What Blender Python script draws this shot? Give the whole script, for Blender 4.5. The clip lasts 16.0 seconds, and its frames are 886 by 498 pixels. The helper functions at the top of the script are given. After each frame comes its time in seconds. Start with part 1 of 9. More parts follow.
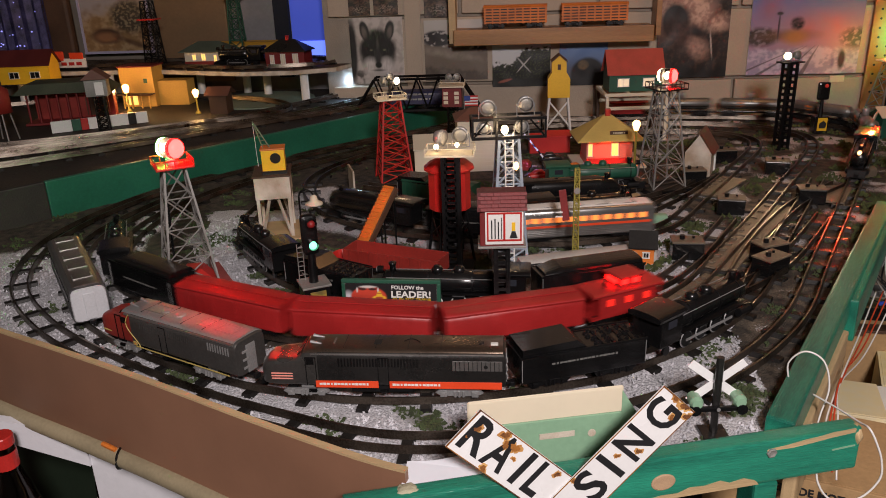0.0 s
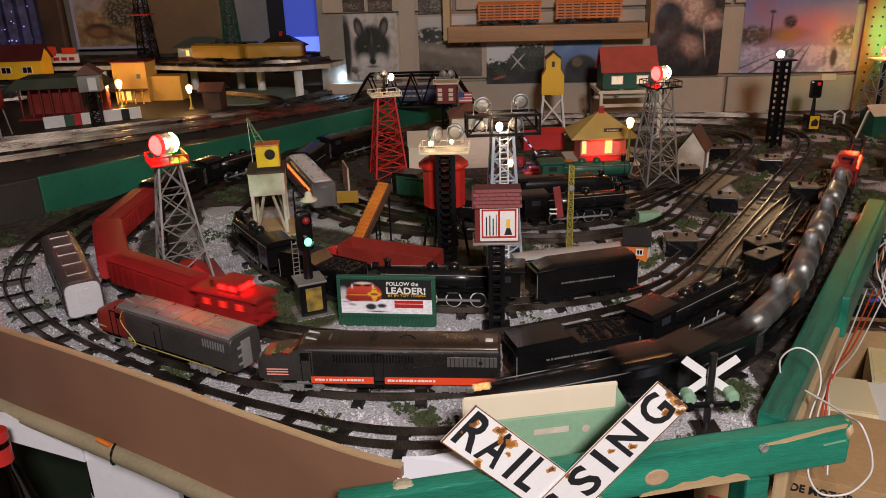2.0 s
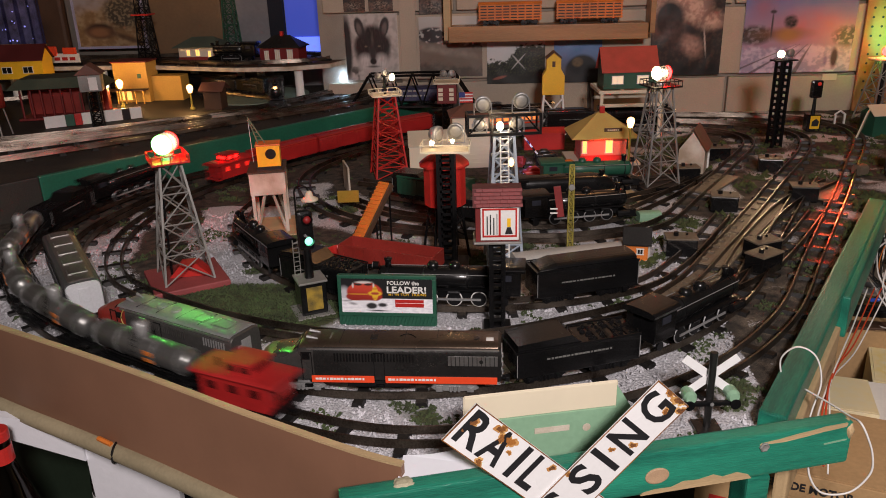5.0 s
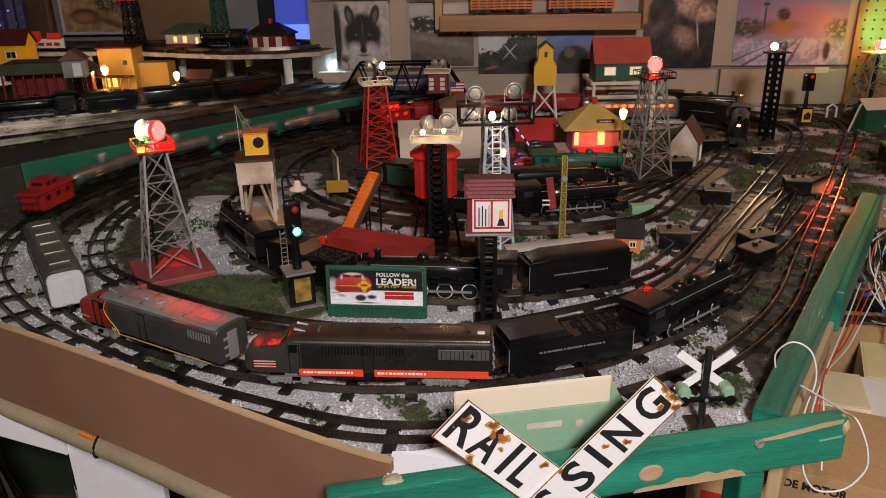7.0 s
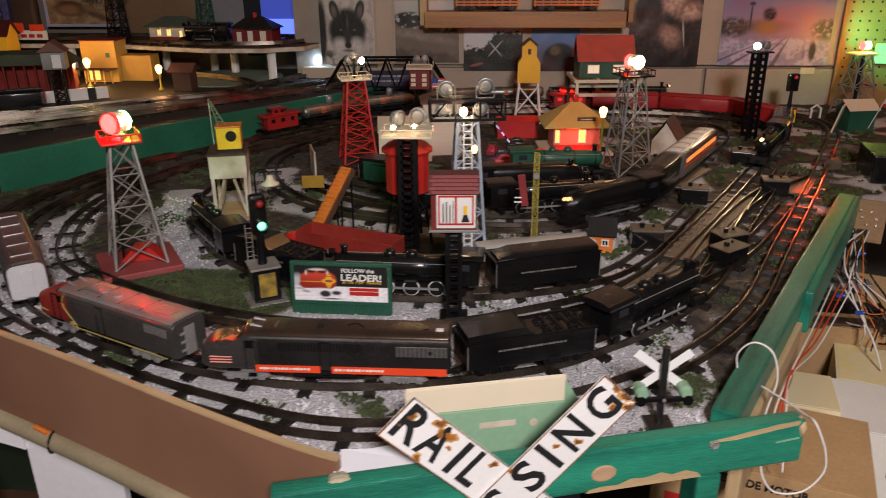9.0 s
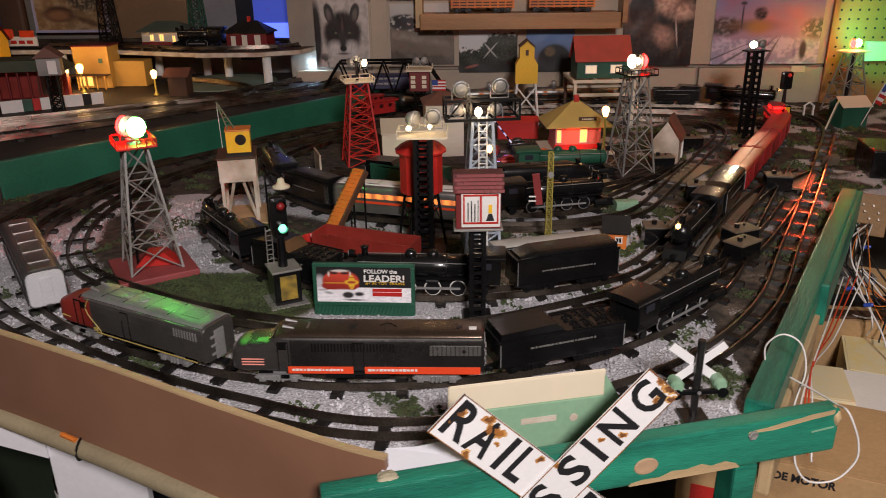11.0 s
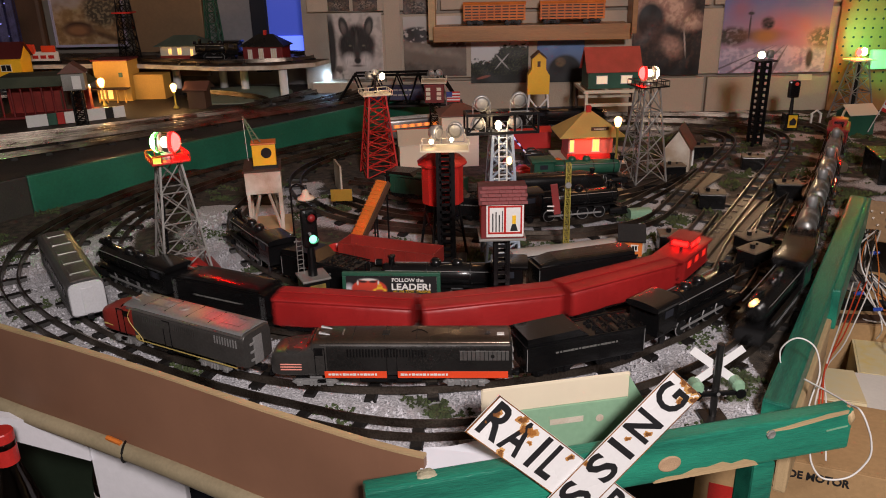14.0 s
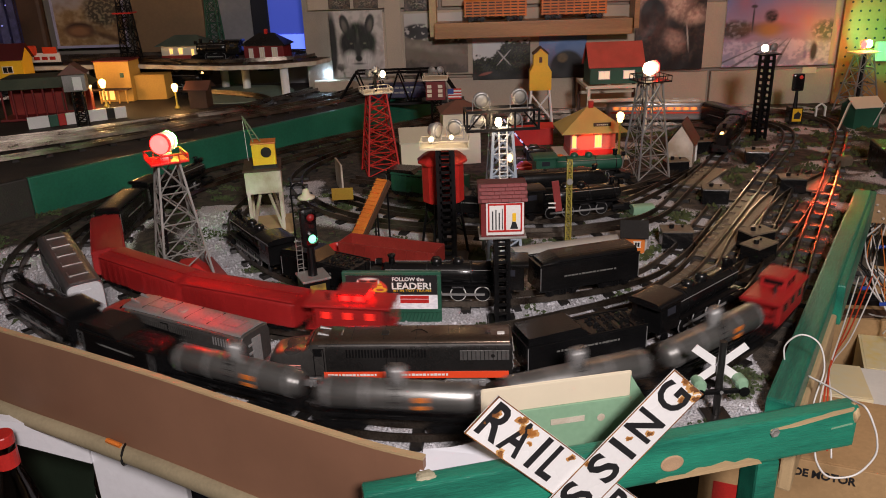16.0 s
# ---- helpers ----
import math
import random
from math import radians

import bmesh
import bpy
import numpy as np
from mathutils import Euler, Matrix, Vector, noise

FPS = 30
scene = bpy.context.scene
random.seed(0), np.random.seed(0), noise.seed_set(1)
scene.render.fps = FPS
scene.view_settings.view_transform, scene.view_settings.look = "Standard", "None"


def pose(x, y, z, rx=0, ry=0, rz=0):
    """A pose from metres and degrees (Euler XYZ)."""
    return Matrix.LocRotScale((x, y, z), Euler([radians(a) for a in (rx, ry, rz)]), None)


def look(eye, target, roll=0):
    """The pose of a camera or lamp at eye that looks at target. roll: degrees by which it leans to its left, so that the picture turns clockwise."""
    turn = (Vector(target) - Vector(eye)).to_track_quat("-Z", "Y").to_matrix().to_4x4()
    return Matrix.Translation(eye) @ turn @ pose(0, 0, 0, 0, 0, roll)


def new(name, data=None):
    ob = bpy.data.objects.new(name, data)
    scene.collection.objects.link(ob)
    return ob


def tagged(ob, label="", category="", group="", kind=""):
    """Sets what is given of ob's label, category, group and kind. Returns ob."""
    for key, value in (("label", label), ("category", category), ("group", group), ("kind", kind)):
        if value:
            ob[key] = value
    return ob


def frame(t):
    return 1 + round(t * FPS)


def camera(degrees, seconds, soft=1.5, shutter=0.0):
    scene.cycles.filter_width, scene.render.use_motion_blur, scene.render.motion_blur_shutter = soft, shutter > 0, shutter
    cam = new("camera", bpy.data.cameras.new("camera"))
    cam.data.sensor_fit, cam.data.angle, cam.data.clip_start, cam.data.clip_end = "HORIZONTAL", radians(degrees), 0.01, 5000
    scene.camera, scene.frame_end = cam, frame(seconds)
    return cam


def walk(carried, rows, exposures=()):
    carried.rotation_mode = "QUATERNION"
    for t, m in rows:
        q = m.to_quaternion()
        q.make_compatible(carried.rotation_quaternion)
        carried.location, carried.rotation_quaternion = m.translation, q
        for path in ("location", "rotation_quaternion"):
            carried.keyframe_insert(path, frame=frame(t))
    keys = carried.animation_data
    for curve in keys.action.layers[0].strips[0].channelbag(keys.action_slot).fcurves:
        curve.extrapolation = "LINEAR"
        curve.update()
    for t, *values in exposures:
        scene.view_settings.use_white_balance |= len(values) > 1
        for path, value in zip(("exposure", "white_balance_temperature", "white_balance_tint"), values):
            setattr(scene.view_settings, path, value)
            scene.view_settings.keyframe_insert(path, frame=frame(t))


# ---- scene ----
cam = camera(60.1, 16.0, soft=0.95, shutter=1.0)
PATH = [
    (0, (0.079, 0.065, 0.457), (-0.107, 1.927, -0.248), -2.1),
    (0.5, (0.077, 0.064, 0.458), (-0.099, 1.926, -0.249), -2.0),
    (1, (0.079, 0.063, 0.457), (-0.089, 1.925, -0.252), -1.9),
    (1.5, (0.078, 0.063, 0.457), (-0.088, 1.924, -0.256), -1.8),
    (2, (0.077, 0.062, 0.458), (-0.091, 1.923, -0.256), -1.8),
    (2.5, (0.079, 0.061, 0.459), (-0.095, 1.921, -0.255), -1.8),
    (3, (0.078, 0.06, 0.457), (-0.101, 1.92, -0.257), -2.0),
    (3.5, (0.078, 0.06, 0.456), (-0.102, 1.92, -0.257), -1.9),
    (4, (0.078, 0.058, 0.457), (-0.099, 1.919, -0.254), -1.9),
    (6.5, (0.074, 0.072, 0.454), (-0.075, 1.929, -0.272), -1.3),
    (7, (0.073, 0.077, 0.451), (-0.067, 1.932, -0.284), -1.1),
    (7.5, (0.069, 0.083, 0.447), (-0.065, 1.934, -0.297), -0.9),
    (8, (0.071, 0.085, 0.445), (-0.062, 1.936, -0.302), -0.7),
    (8.5, (0.089, 0.083, 0.445), (-0.043, 1.935, -0.3), -0.6),
    (9, (0.111, 0.088, 0.445), (-0.019, 1.942, -0.295), -0.4),
    (9.2, (0.122, 0.092, 0.442), (-0.009, 1.946, -0.296), -0.4),
    (11.3, (0.044, 0.074, 0.442), (-0.03, 1.934, -0.287), -0.9),
    (11.5, (0.036, 0.061, 0.442), (-0.037, 1.923, -0.284), -1.0),
    (12, (0.028, 0.048, 0.445), (-0.035, 1.911, -0.281), -1.0),
    (12.5, (0.022, 0.046, 0.447), (-0.038, 1.909, -0.278), -1.0),
    (13, (0.024, 0.051, 0.45), (-0.042, 1.914, -0.273), -1.0),
    (13.5, (0.031, 0.05, 0.457), (-0.046, 1.914, -0.262), -1.1),
    (14, (0.034, 0.044, 0.46), (-0.059, 1.909, -0.256), -1.3),
    (14.5, (0.039, 0.046, 0.461), (-0.065, 1.911, -0.253), -1.5),
    (15, (0.043, 0.049, 0.462), (-0.068, 1.913, -0.253), -1.6),
    (15.5, (0.043, 0.05, 0.462), (-0.069, 1.913, -0.257), -1.8),
    (16, (0.041, 0.052, 0.459), (-0.067, 1.914, -0.264), -2.0),
]
walk(cam, [(t, look(eye, target, roll)) for t, eye, target, roll in PATH])

# ---- light ----
world = bpy.data.worlds.new("room_dark")
scene.world = world
world.use_nodes = True
world.node_tree.nodes["Background"].inputs[0].default_value = (0.5, 0.45, 0.42, 1)
world.node_tree.nodes["Background"].inputs[1].default_value = 0.003
scene.view_settings.exposure = 0.0


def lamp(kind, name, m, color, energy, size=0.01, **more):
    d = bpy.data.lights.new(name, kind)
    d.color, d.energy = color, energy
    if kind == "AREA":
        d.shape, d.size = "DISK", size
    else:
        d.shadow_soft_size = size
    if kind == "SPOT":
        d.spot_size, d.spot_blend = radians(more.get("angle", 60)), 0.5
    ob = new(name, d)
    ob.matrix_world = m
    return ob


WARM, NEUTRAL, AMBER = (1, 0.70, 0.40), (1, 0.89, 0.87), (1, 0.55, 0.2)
# main room light, inferred behind and above the camera; its fixture is unseen
lamp("AREA", "unseen_lamp_glow", look((0.34, -0.54, 1.02), (0.05, 0.85, 0)), NEUTRAL, 34.5, 0.24)
# warm light added to tint the back wall; no lamp is known there
lamp("AREA", "unseen_lamp_glow", look((0.75, 1.75, 1.33), (0.35, 2.4, 0.2)), (1, 0.46, 0.18), 3.2, 0.3)


# ---- materials ----
def M(name, col, rough=0.55, metal=0.0, var=0.3, scale=60.0, bump=0.1, col2=None, emit=0.0, coat=0.0, spread=0.0, fine=0.35, stretch=None):
    m = bpy.data.materials.new(name)
    m.use_nodes = True
    n, l = m.node_tree.nodes, m.node_tree.links
    b = n["Principled BSDF"]
    b.inputs["Roughness"].default_value, b.inputs["Metallic"].default_value = rough, metal
    b.inputs["Coat Weight"].default_value = coat
    if emit:
        b.inputs["Base Color"].default_value = (*col, 1)
        b.inputs["Emission Color"].default_value, b.inputs["Emission Strength"].default_value = (*col, 1), emit
        return m
    tc = n.new("ShaderNodeTexCoord")
    big, small = n.new("ShaderNodeTexNoise"), n.new("ShaderNodeTexNoise")
    big.inputs["Scale"].default_value, small.inputs["Scale"].default_value = scale / 5, scale * 6
    big.inputs["Detail"].default_value = small.inputs["Detail"].default_value = 5
    vec = tc.outputs["Object"]
    if stretch:
        mp = n.new("ShaderNodeMapping")
        mp.inputs["Scale"].default_value = stretch
        l.new(vec, mp.inputs["Vector"])
        vec = mp.outputs[0]
    l.new(vec, big.inputs["Vector"]), l.new(vec, small.inputs["Vector"])
    ramp = n.new("ShaderNodeValToRGB")
    c2 = col2 or tuple(c * (1 - var) for c in col)
    e = ramp.color_ramp.elements
    e[0].position, e[1].position = 0.36, 0.64
    e[0].color, e[1].color = (*c2, 1), (*col, 1)
    add = n.new("ShaderNodeMath")
    add.operation = "MULTIPLY_ADD"
    add.inputs[1].default_value = fine
    l.new(small.outputs["Fac"], add.inputs[0])
    sub = n.new("ShaderNodeMath")
    sub.operation = "MULTIPLY_ADD"
    sub.inputs[1].default_value, sub.inputs[2].default_value = 1.1 - fine, -0.05
    l.new(big.outputs["Fac"], sub.inputs[0]), l.new(sub.outputs[0], add.inputs[2])
    last = add.outputs[0]
    if spread:
        info, mix = n.new("ShaderNodeObjectInfo"), n.new("ShaderNodeMath")
        mix.operation = "MULTIPLY_ADD"
        mix.inputs[1].default_value = spread
        l.new(info.outputs["Random"], mix.inputs[0]), l.new(last, mix.inputs[2])
        last = mix.outputs[0]
    l.new(last, ramp.inputs[0]), l.new(ramp.outputs[0], b.inputs["Base Color"])
    rr = n.new("ShaderNodeMapRange")
    rr.inputs["To Min"].default_value, rr.inputs["To Max"].default_value = max(rough - 0.12, 0.03), min(rough + 0.15, 1)
    l.new(big.outputs["Fac"], rr.inputs["Value"]), l.new(rr.outputs[0], b.inputs["Roughness"])
    if bump:
        bp = n.new("ShaderNodeBump")
        bp.inputs["Strength"].default_value, bp.inputs["Distance"].default_value = bump, 0.002
        l.new(small.outputs["Fac"], bp.inputs["Height"]), l.new(bp.outputs[0], b.inputs["Normal"])
    return m


def ground_mat():
    """Grit, earth, turf and bare board in one sheet, by how much of each was laid down."""
    m = bpy.data.materials.new("scenic_ground")
    m.use_nodes = True
    n, l = m.node_tree.nodes, m.node_tree.links
    b = n["Principled BSDF"]
    b.inputs["Roughness"].default_value = 0.92
    tc, at = n.new("ShaderNodeTexCoord"), n.new("ShaderNodeAttribute")
    at.attribute_name = "cover"
    sep = n.new("ShaderNodeSeparateColor")
    l.new(at.outputs["Color"], sep.inputs[0])

    def tex(scale, detail=6):
        t = n.new("ShaderNodeTexNoise")
        t.inputs["Scale"].default_value, t.inputs["Detail"].default_value = scale, detail
        l.new(tc.outputs["Object"], t.inputs["Vector"])
        return t.outputs["Fac"]
    grain, mid = tex(420), tex(60)

    def two(a, c, fac):
        r = n.new("ShaderNodeValToRGB")
        r.color_ramp.elements[0].position, r.color_ramp.elements[1].position = 0.34, 0.66
        r.color_ramp.elements[0].color, r.color_ramp.elements[1].color = (*a, 1), (*c, 1)
        l.new(fac, r.inputs[0])
        return r.outputs[0]
    last = two((0.014, 0.012, 0.010), (0.075, 0.058, 0.042), mid)
    for ch, lo, hi in ((2, (0.07, 0.055, 0.04), (0.16, 0.125, 0.09)), (0, (0.30, 0.30, 0.32), (0.64, 0.63, 0.66)), (1, (0.022, 0.026, 0.012), (0.085, 0.10, 0.035))):
        add = n.new("ShaderNodeMath")
        add.operation = "MULTIPLY_ADD"
        add.inputs[1].default_value = 0.5
        l.new(mid if ch == 2 else grain, add.inputs[0]), l.new(sep.outputs[ch], add.inputs[2])
        step = n.new("ShaderNodeMapRange")
        step.inputs["From Min"].default_value, step.inputs["From Max"].default_value = 0.66, 0.86
        l.new(add.outputs[0], step.inputs["Value"])
        mix = n.new("ShaderNodeMix")
        mix.data_type = "RGBA"
        l.new(step.outputs[0], mix.inputs[0]), l.new(last, mix.inputs[6]), l.new(two(lo, hi, grain), mix.inputs[7])
        last = mix.outputs[2]
    l.new(last, b.inputs["Base Color"])
    bp = n.new("ShaderNodeBump")
    bp.inputs["Strength"].default_value, bp.inputs["Distance"].default_value = 0.9, 0.003
    l.new(grain, bp.inputs["Height"]), l.new(bp.outputs[0], b.inputs["Normal"])
    return m


def glass_mat(name, col, rough=0.02):
    m = bpy.data.materials.new(name)
    m.use_nodes = True
    b = m.node_tree.nodes["Principled BSDF"]
    b.inputs["Base Color"].default_value = (*col, 1)
    b.inputs["Transmission Weight"].default_value, b.inputs["Roughness"].default_value = 1, rough
    return m


BALLAST = M("ballast_grit", (0.66, 0.65, 0.69), 0.9, 0, 0, 90, 0.9, (0.30, 0.30, 0.32))
BOARDTAN = M("tan_painted_board", (0.17, 0.13, 0.09), 0.6, 0, 0.4, 40, 0.3)
MOSS = M("scenic_moss", (0.07, 0.10, 0.035), 0.95, 0, 0, 220, 1.0, (0.025, 0.03, 0.014), spread=0.1)
TIE = M("black_steel_tie", (0.018, 0.016, 0.015), 0.5, 0.3, 0.5, 100, 0.2)
RAILSTEEL = M("worn_rail_steel", (0.20, 0.17, 0.14), 0.30, 0.9, 0.6, 80, 0.2, (0.05, 0.036, 0.028))
BLACK = M("black_enamel", (0.007, 0.007, 0.0075), 0.24, 0, 0.4, 70, 0.06, coat=0.2)
BLACKMET = M("black_tower_metal", (0.010, 0.010, 0.011), 0.35, 0.4, 0.4, 90, 0.1)
GREYSTEEL = M("grey_painted_steel", (0.34, 0.33, 0.31), 0.42, 0.4, 0.35, 90, 0.15)
SILVER = M("silver_shell", (0.46, 0.45, 0.44), 0.30, 0.85, 0.3, 80, 0.1)
DULLSILVER = M("dull_aluminium_paint", (0.40, 0.40, 0.40), 0.42, 0.5, 0.35, 70, 0.12)
SIDEGREY = M("dark_grey_side", (0.045, 0.043, 0.042), 0.28, 0.6, 0.4, 60, 0.1)
RED = M("red_enamel", (0.55, 0.025, 0.02), 0.38, 0, 0.35, 60, 0.08)
WARRED = M("dull_red_nose", (0.30, 0.03, 0.022), 0.45, 0, 0.4, 60, 0.1)
BRICKRED = M("brick_red_plastic", (0.17, 0.013, 0.013), 0.55, 0, 0.4, 120, 0.2, spread=0.2)
CARRED = M("oxide_red_car", (0.40, 0.018, 0.018), 0.45, 0, 0.35, 50, 0.12)
ORANGE = M("orange_paint", (0.72, 0.20, 0.03), 0.5, 0, 0.35, 80, 0.15)
ORANGERED = M("orange_red_stripe", (0.78, 0.07, 0.02), 0.4, 0, 0.15, 80, 0.05)
YELLOW = M("yellow_plastic", (0.85, 0.50, 0.02), 0.45, 0, 0.2, 70, 0.08)
DULLYELLOW = M("dull_yellow_roof", (0.52, 0.40, 0.12), 0.55, 0, 0.25, 70, 0.12)
POLEYELLOW = M("mustard_tin", (0.42, 0.35, 0.07), 0.45, 0.2, 0.4, 120, 0.1)
WHITE = M("white_paint", (0.78, 0.77, 0.74), 0.5, 0, 0.15, 50, 0.1)
OLDWHITE = M("worn_white_wood", (0.62, 0.57, 0.49), 0.6, 0, 0, 120, 0.2, (0.36, 0.28, 0.20), fine=0.15)
CREAM = M("cream_plastic", (0.70, 0.62, 0.47), 0.45, 0, 0.12, 30, 0.04, fine=0.08)
GREEN = M("dark_green_paint", (0.02, 0.10, 0.06), 0.42, 0, 0.35, 60, 0.1)
FASCIA = M("green_fascia_paint", (0.018, 0.14, 0.085), 0.4, 0, 0.4, 30, 0.15)
TEAL = M("teal_brushed_paint", (0.022, 0.27, 0.17), 0.33, 0, 0, 130, 0.35, (0.008, 0.085, 0.06), fine=0.3, stretch=(0.10, 1, 1))
PALEGREEN = M("pale_green_enamel", (0.25, 0.42, 0.28), 0.3, 0, 0.2, 30, 0.05)
BROWNBOARD = M("brown_hardboard", (0.25, 0.125, 0.075), 0.5, 0, 0.25, 26, 0.06, fine=0.06)
RAWWOOD = M("raw_pine", (0.52, 0.37, 0.20), 0.6, 0, 0.3, 140, 0.25, stretch=(0.1, 1, 1))
SHELFWOOD = M("varnished_pine", (0.42, 0.21, 0.075), 0.4, 0, 0.45, 160, 0.15, stretch=(0.06, 1, 1))
DARKWOOD = M("dark_brown_wood", (0.09, 0.045, 0.025), 0.6, 0, 0.4, 60, 0.3)
BROWNROOF = M("brown_roof", (0.16, 0.07, 0.05), 0.5, 0, 0.3, 90, 0.2)
PIPE = M("tan_conduit", (0.36, 0.30, 0.19), 0.5, 0, 0.3, 40, 0.1)
CARD = M("corrugated_cardboard", (0.48, 0.30, 0.14), 0.8, 0, 0.25, 30, 0.2)
# same cardboard with shade put into its colour, for the carton under the rails
CARDDARK = M("shaded_cardboard", (0.38, 0.23, 0.11), 0.8, 0, 0.3, 30, 0.2)
INK = M("black_ink", (0.012, 0.012, 0.014), 0.5, 0, 0.1, 60, 0.0)
RUST = M("orange_rust", (0.35, 0.13, 0.02), 0.85, 0, 0, 160, 0.4, (0.06, 0.022, 0.012))
ENAMEL = M("white_enamel", (0.80, 0.80, 0.80), 0.25, 0, 0.08, 40, 0.04, coat=0.3)
PLASTERWHITE = M("white_painted_panel", (0.72, 0.72, 0.76), 0.6, 0, 0.1, 18, 0.2)
NAVY = M("dark_navy_cloth", (0.012, 0.014, 0.025), 0.9, 0, 0.4, 40, 0.3)
WALLPAINT = M("beige_block_paint", (0.45, 0.37, 0.29), 0.7, 0, 0.15, 40, 0.35, spread=0.15)
MORTAR = M("mortar", (0.34, 0.29, 0.24), 0.85, 0, 0.2, 60, 0.4)
PLASTER = M("room_plaster", (0.22, 0.19, 0.16), 0.8, 0, 0.2, 10, 0.2)
CONCRETE = M("concrete_floor", (0.26, 0.25, 0.23), 0.75, 0, 0.35, 12, 0.3)
PEG = M("brown_pegboard", (0.42, 0.20, 0.07), 0.5, 0, 0.2, 20, 0.1)
LENS = glass_mat("clear_lens", (0.95, 0.95, 0.95))
BOTTLE = glass_mat("dark_bottle_glass", (0.02, 0.012, 0.01), 0.03)
BULB = M("lit_warm_bulb", (1.0, 0.55, 0.2), emit=5)
BULBLOW = M("lit_window", (1.0, 0.50, 0.12), emit=1.6)
BANDGLOW = M("lit_coach_pane", (1.0, 0.25, 0.05), emit=1.1)
BULBWHITE = M("lit_white_bulb", (1.0, 0.72, 0.42), emit=14)
REDGLOW = M("lit_red_lens", (1.0, 0.0016, 0.0014), emit=260)
CABDIM = M("dim_red_window", (0.8, 0.02, 0.012), emit=0.8)
CABGLOW = M("lit_red_cab_pane", (1.0, 0.004, 0.003), emit=14)
GREENGLOW = M("lit_green_lens", (0.12, 1.0, 0.10), emit=110)
SIGGREEN = M("lit_signal_green", (0.22, 1.0, 0.55), emit=2.2)
SIGRED = M("dim_signal_red", (0.22, 0.010, 0.010), emit=0.06)
BLUEGLOW = M("lit_blue_screen", (0.14, 0.22, 1.0), emit=1.2)


PRINTPAPER = bpy.data.materials.new("photo_print")
PRINTPAPER.use_nodes = True
_n = PRINTPAPER.node_tree.nodes
_at = _n.new("ShaderNodeAttribute")
_at.attribute_name = "ink"
PRINTPAPER.node_tree.links.new(_at.outputs["Color"], _n["Principled BSDF"].inputs["Base Color"])
_n["Principled BSDF"].inputs["Roughness"].default_value = 0.42


def spot(u, v, cu, cv, ru, rv, soft=0.25, turn=0.0):
    """1 inside an ellipse, fading to 0 over its soft rim."""
    a, b = u - cu, v - cv
    if turn:
        c, q = math.cos(turn), math.sin(turn)
        a, b = a * c + b * q, b * c - a * q
    d = math.hypot(a / ru, b / rv)
    return min(max((1 + soft - d) / (2 * soft), 0), 1)


def ramp(x, a, b):
    t = min(max((x - a) / (b - a), 0), 1)
    return t * t * (3 - 2 * t)


def over(c, d, k):
    return tuple(p + (q - p) * k for p, q in zip(c, d))


def grain(u, v, k, seed=0.0):
    return noise.noise((u * k, v * k, seed)) + 0.5 * noise.noise((u * k * 2.3, v * k * 2.3, seed + 3))


# ---- mesh helpers ----
def box(bm, c, s, m=None, bevel=0.0):
    mm = (m or Matrix()) @ Matrix.Translation(c) @ Matrix.Diagonal((*s, 1))
    v = bmesh.ops.create_cube(bm, size=1, matrix=mm)["verts"]
    if bevel:
        es = list({e for q in v for e in q.link_edges})
        bmesh.ops.bevel(bm, geom=es, offset=bevel, segments=2, affect="EDGES", profile=0.6)
    return bm


def rod(bm, a, b, r, r2=None, seg=8, m=None):
    a, b = Vector(a), Vector(b)
    if m:
        a, b = m @ a, m @ b
    d = b - a
    q = d.to_track_quat("Z", "Y").to_matrix().to_4x4()
    bmesh.ops.create_cone(bm, cap_ends=True, segments=seg, radius1=r, radius2=r if r2 is None else r2, depth=d.length,
                          matrix=Matrix.Translation((a + b) / 2) @ q)
    return bm


def ball(bm, c, r, seg=14, sz=1.0):
    bmesh.ops.create_uvsphere(bm, u_segments=seg, v_segments=max(6, seg * 2 // 3), radius=r,
                              matrix=Matrix.Translation(c) @ Matrix.Diagonal((1, 1, sz, 1)))
    return bm


def lathe(bm, prof, c=(0, 0, 0), seg=20, m=None):
    """prof: (radius, height) from low to high."""
    mm = (m or Matrix()) @ Matrix.Translation(c)
    rings = [[bm.verts.new(mm @ Vector((r * math.cos(2 * math.pi * i / seg), r * math.sin(2 * math.pi * i / seg), z))) for i in range(seg)]
             for r, z in prof]
    for p, q in zip(rings, rings[1:]):
        for i in range(seg):
            j = (i + 1) % seg
            bm.faces.new((p[i], p[j], q[j], q[i]))
    bm.faces.new(rings[0][::-1]), bm.faces.new(rings[-1])
    return bm


def prism(bm, pts, y0, y1, m=None):
    """A polygon in x and z, drawn out along y."""
    mm = m or Matrix()
    a = [bm.verts.new(mm @ Vector((x, y0, z))) for x, z in pts]
    b = [bm.verts.new(mm @ Vector((x, y1, z))) for x, z in pts]
    bm.faces.new(a), bm.faces.new(b[::-1])
    for i in range(len(pts)):
        j = (i + 1) % len(pts)
        bm.faces.new((a[j], a[i], b[i], b[j]))
    bmesh.ops.recalc_face_normals(bm, faces=bm.faces[:])
    return bm


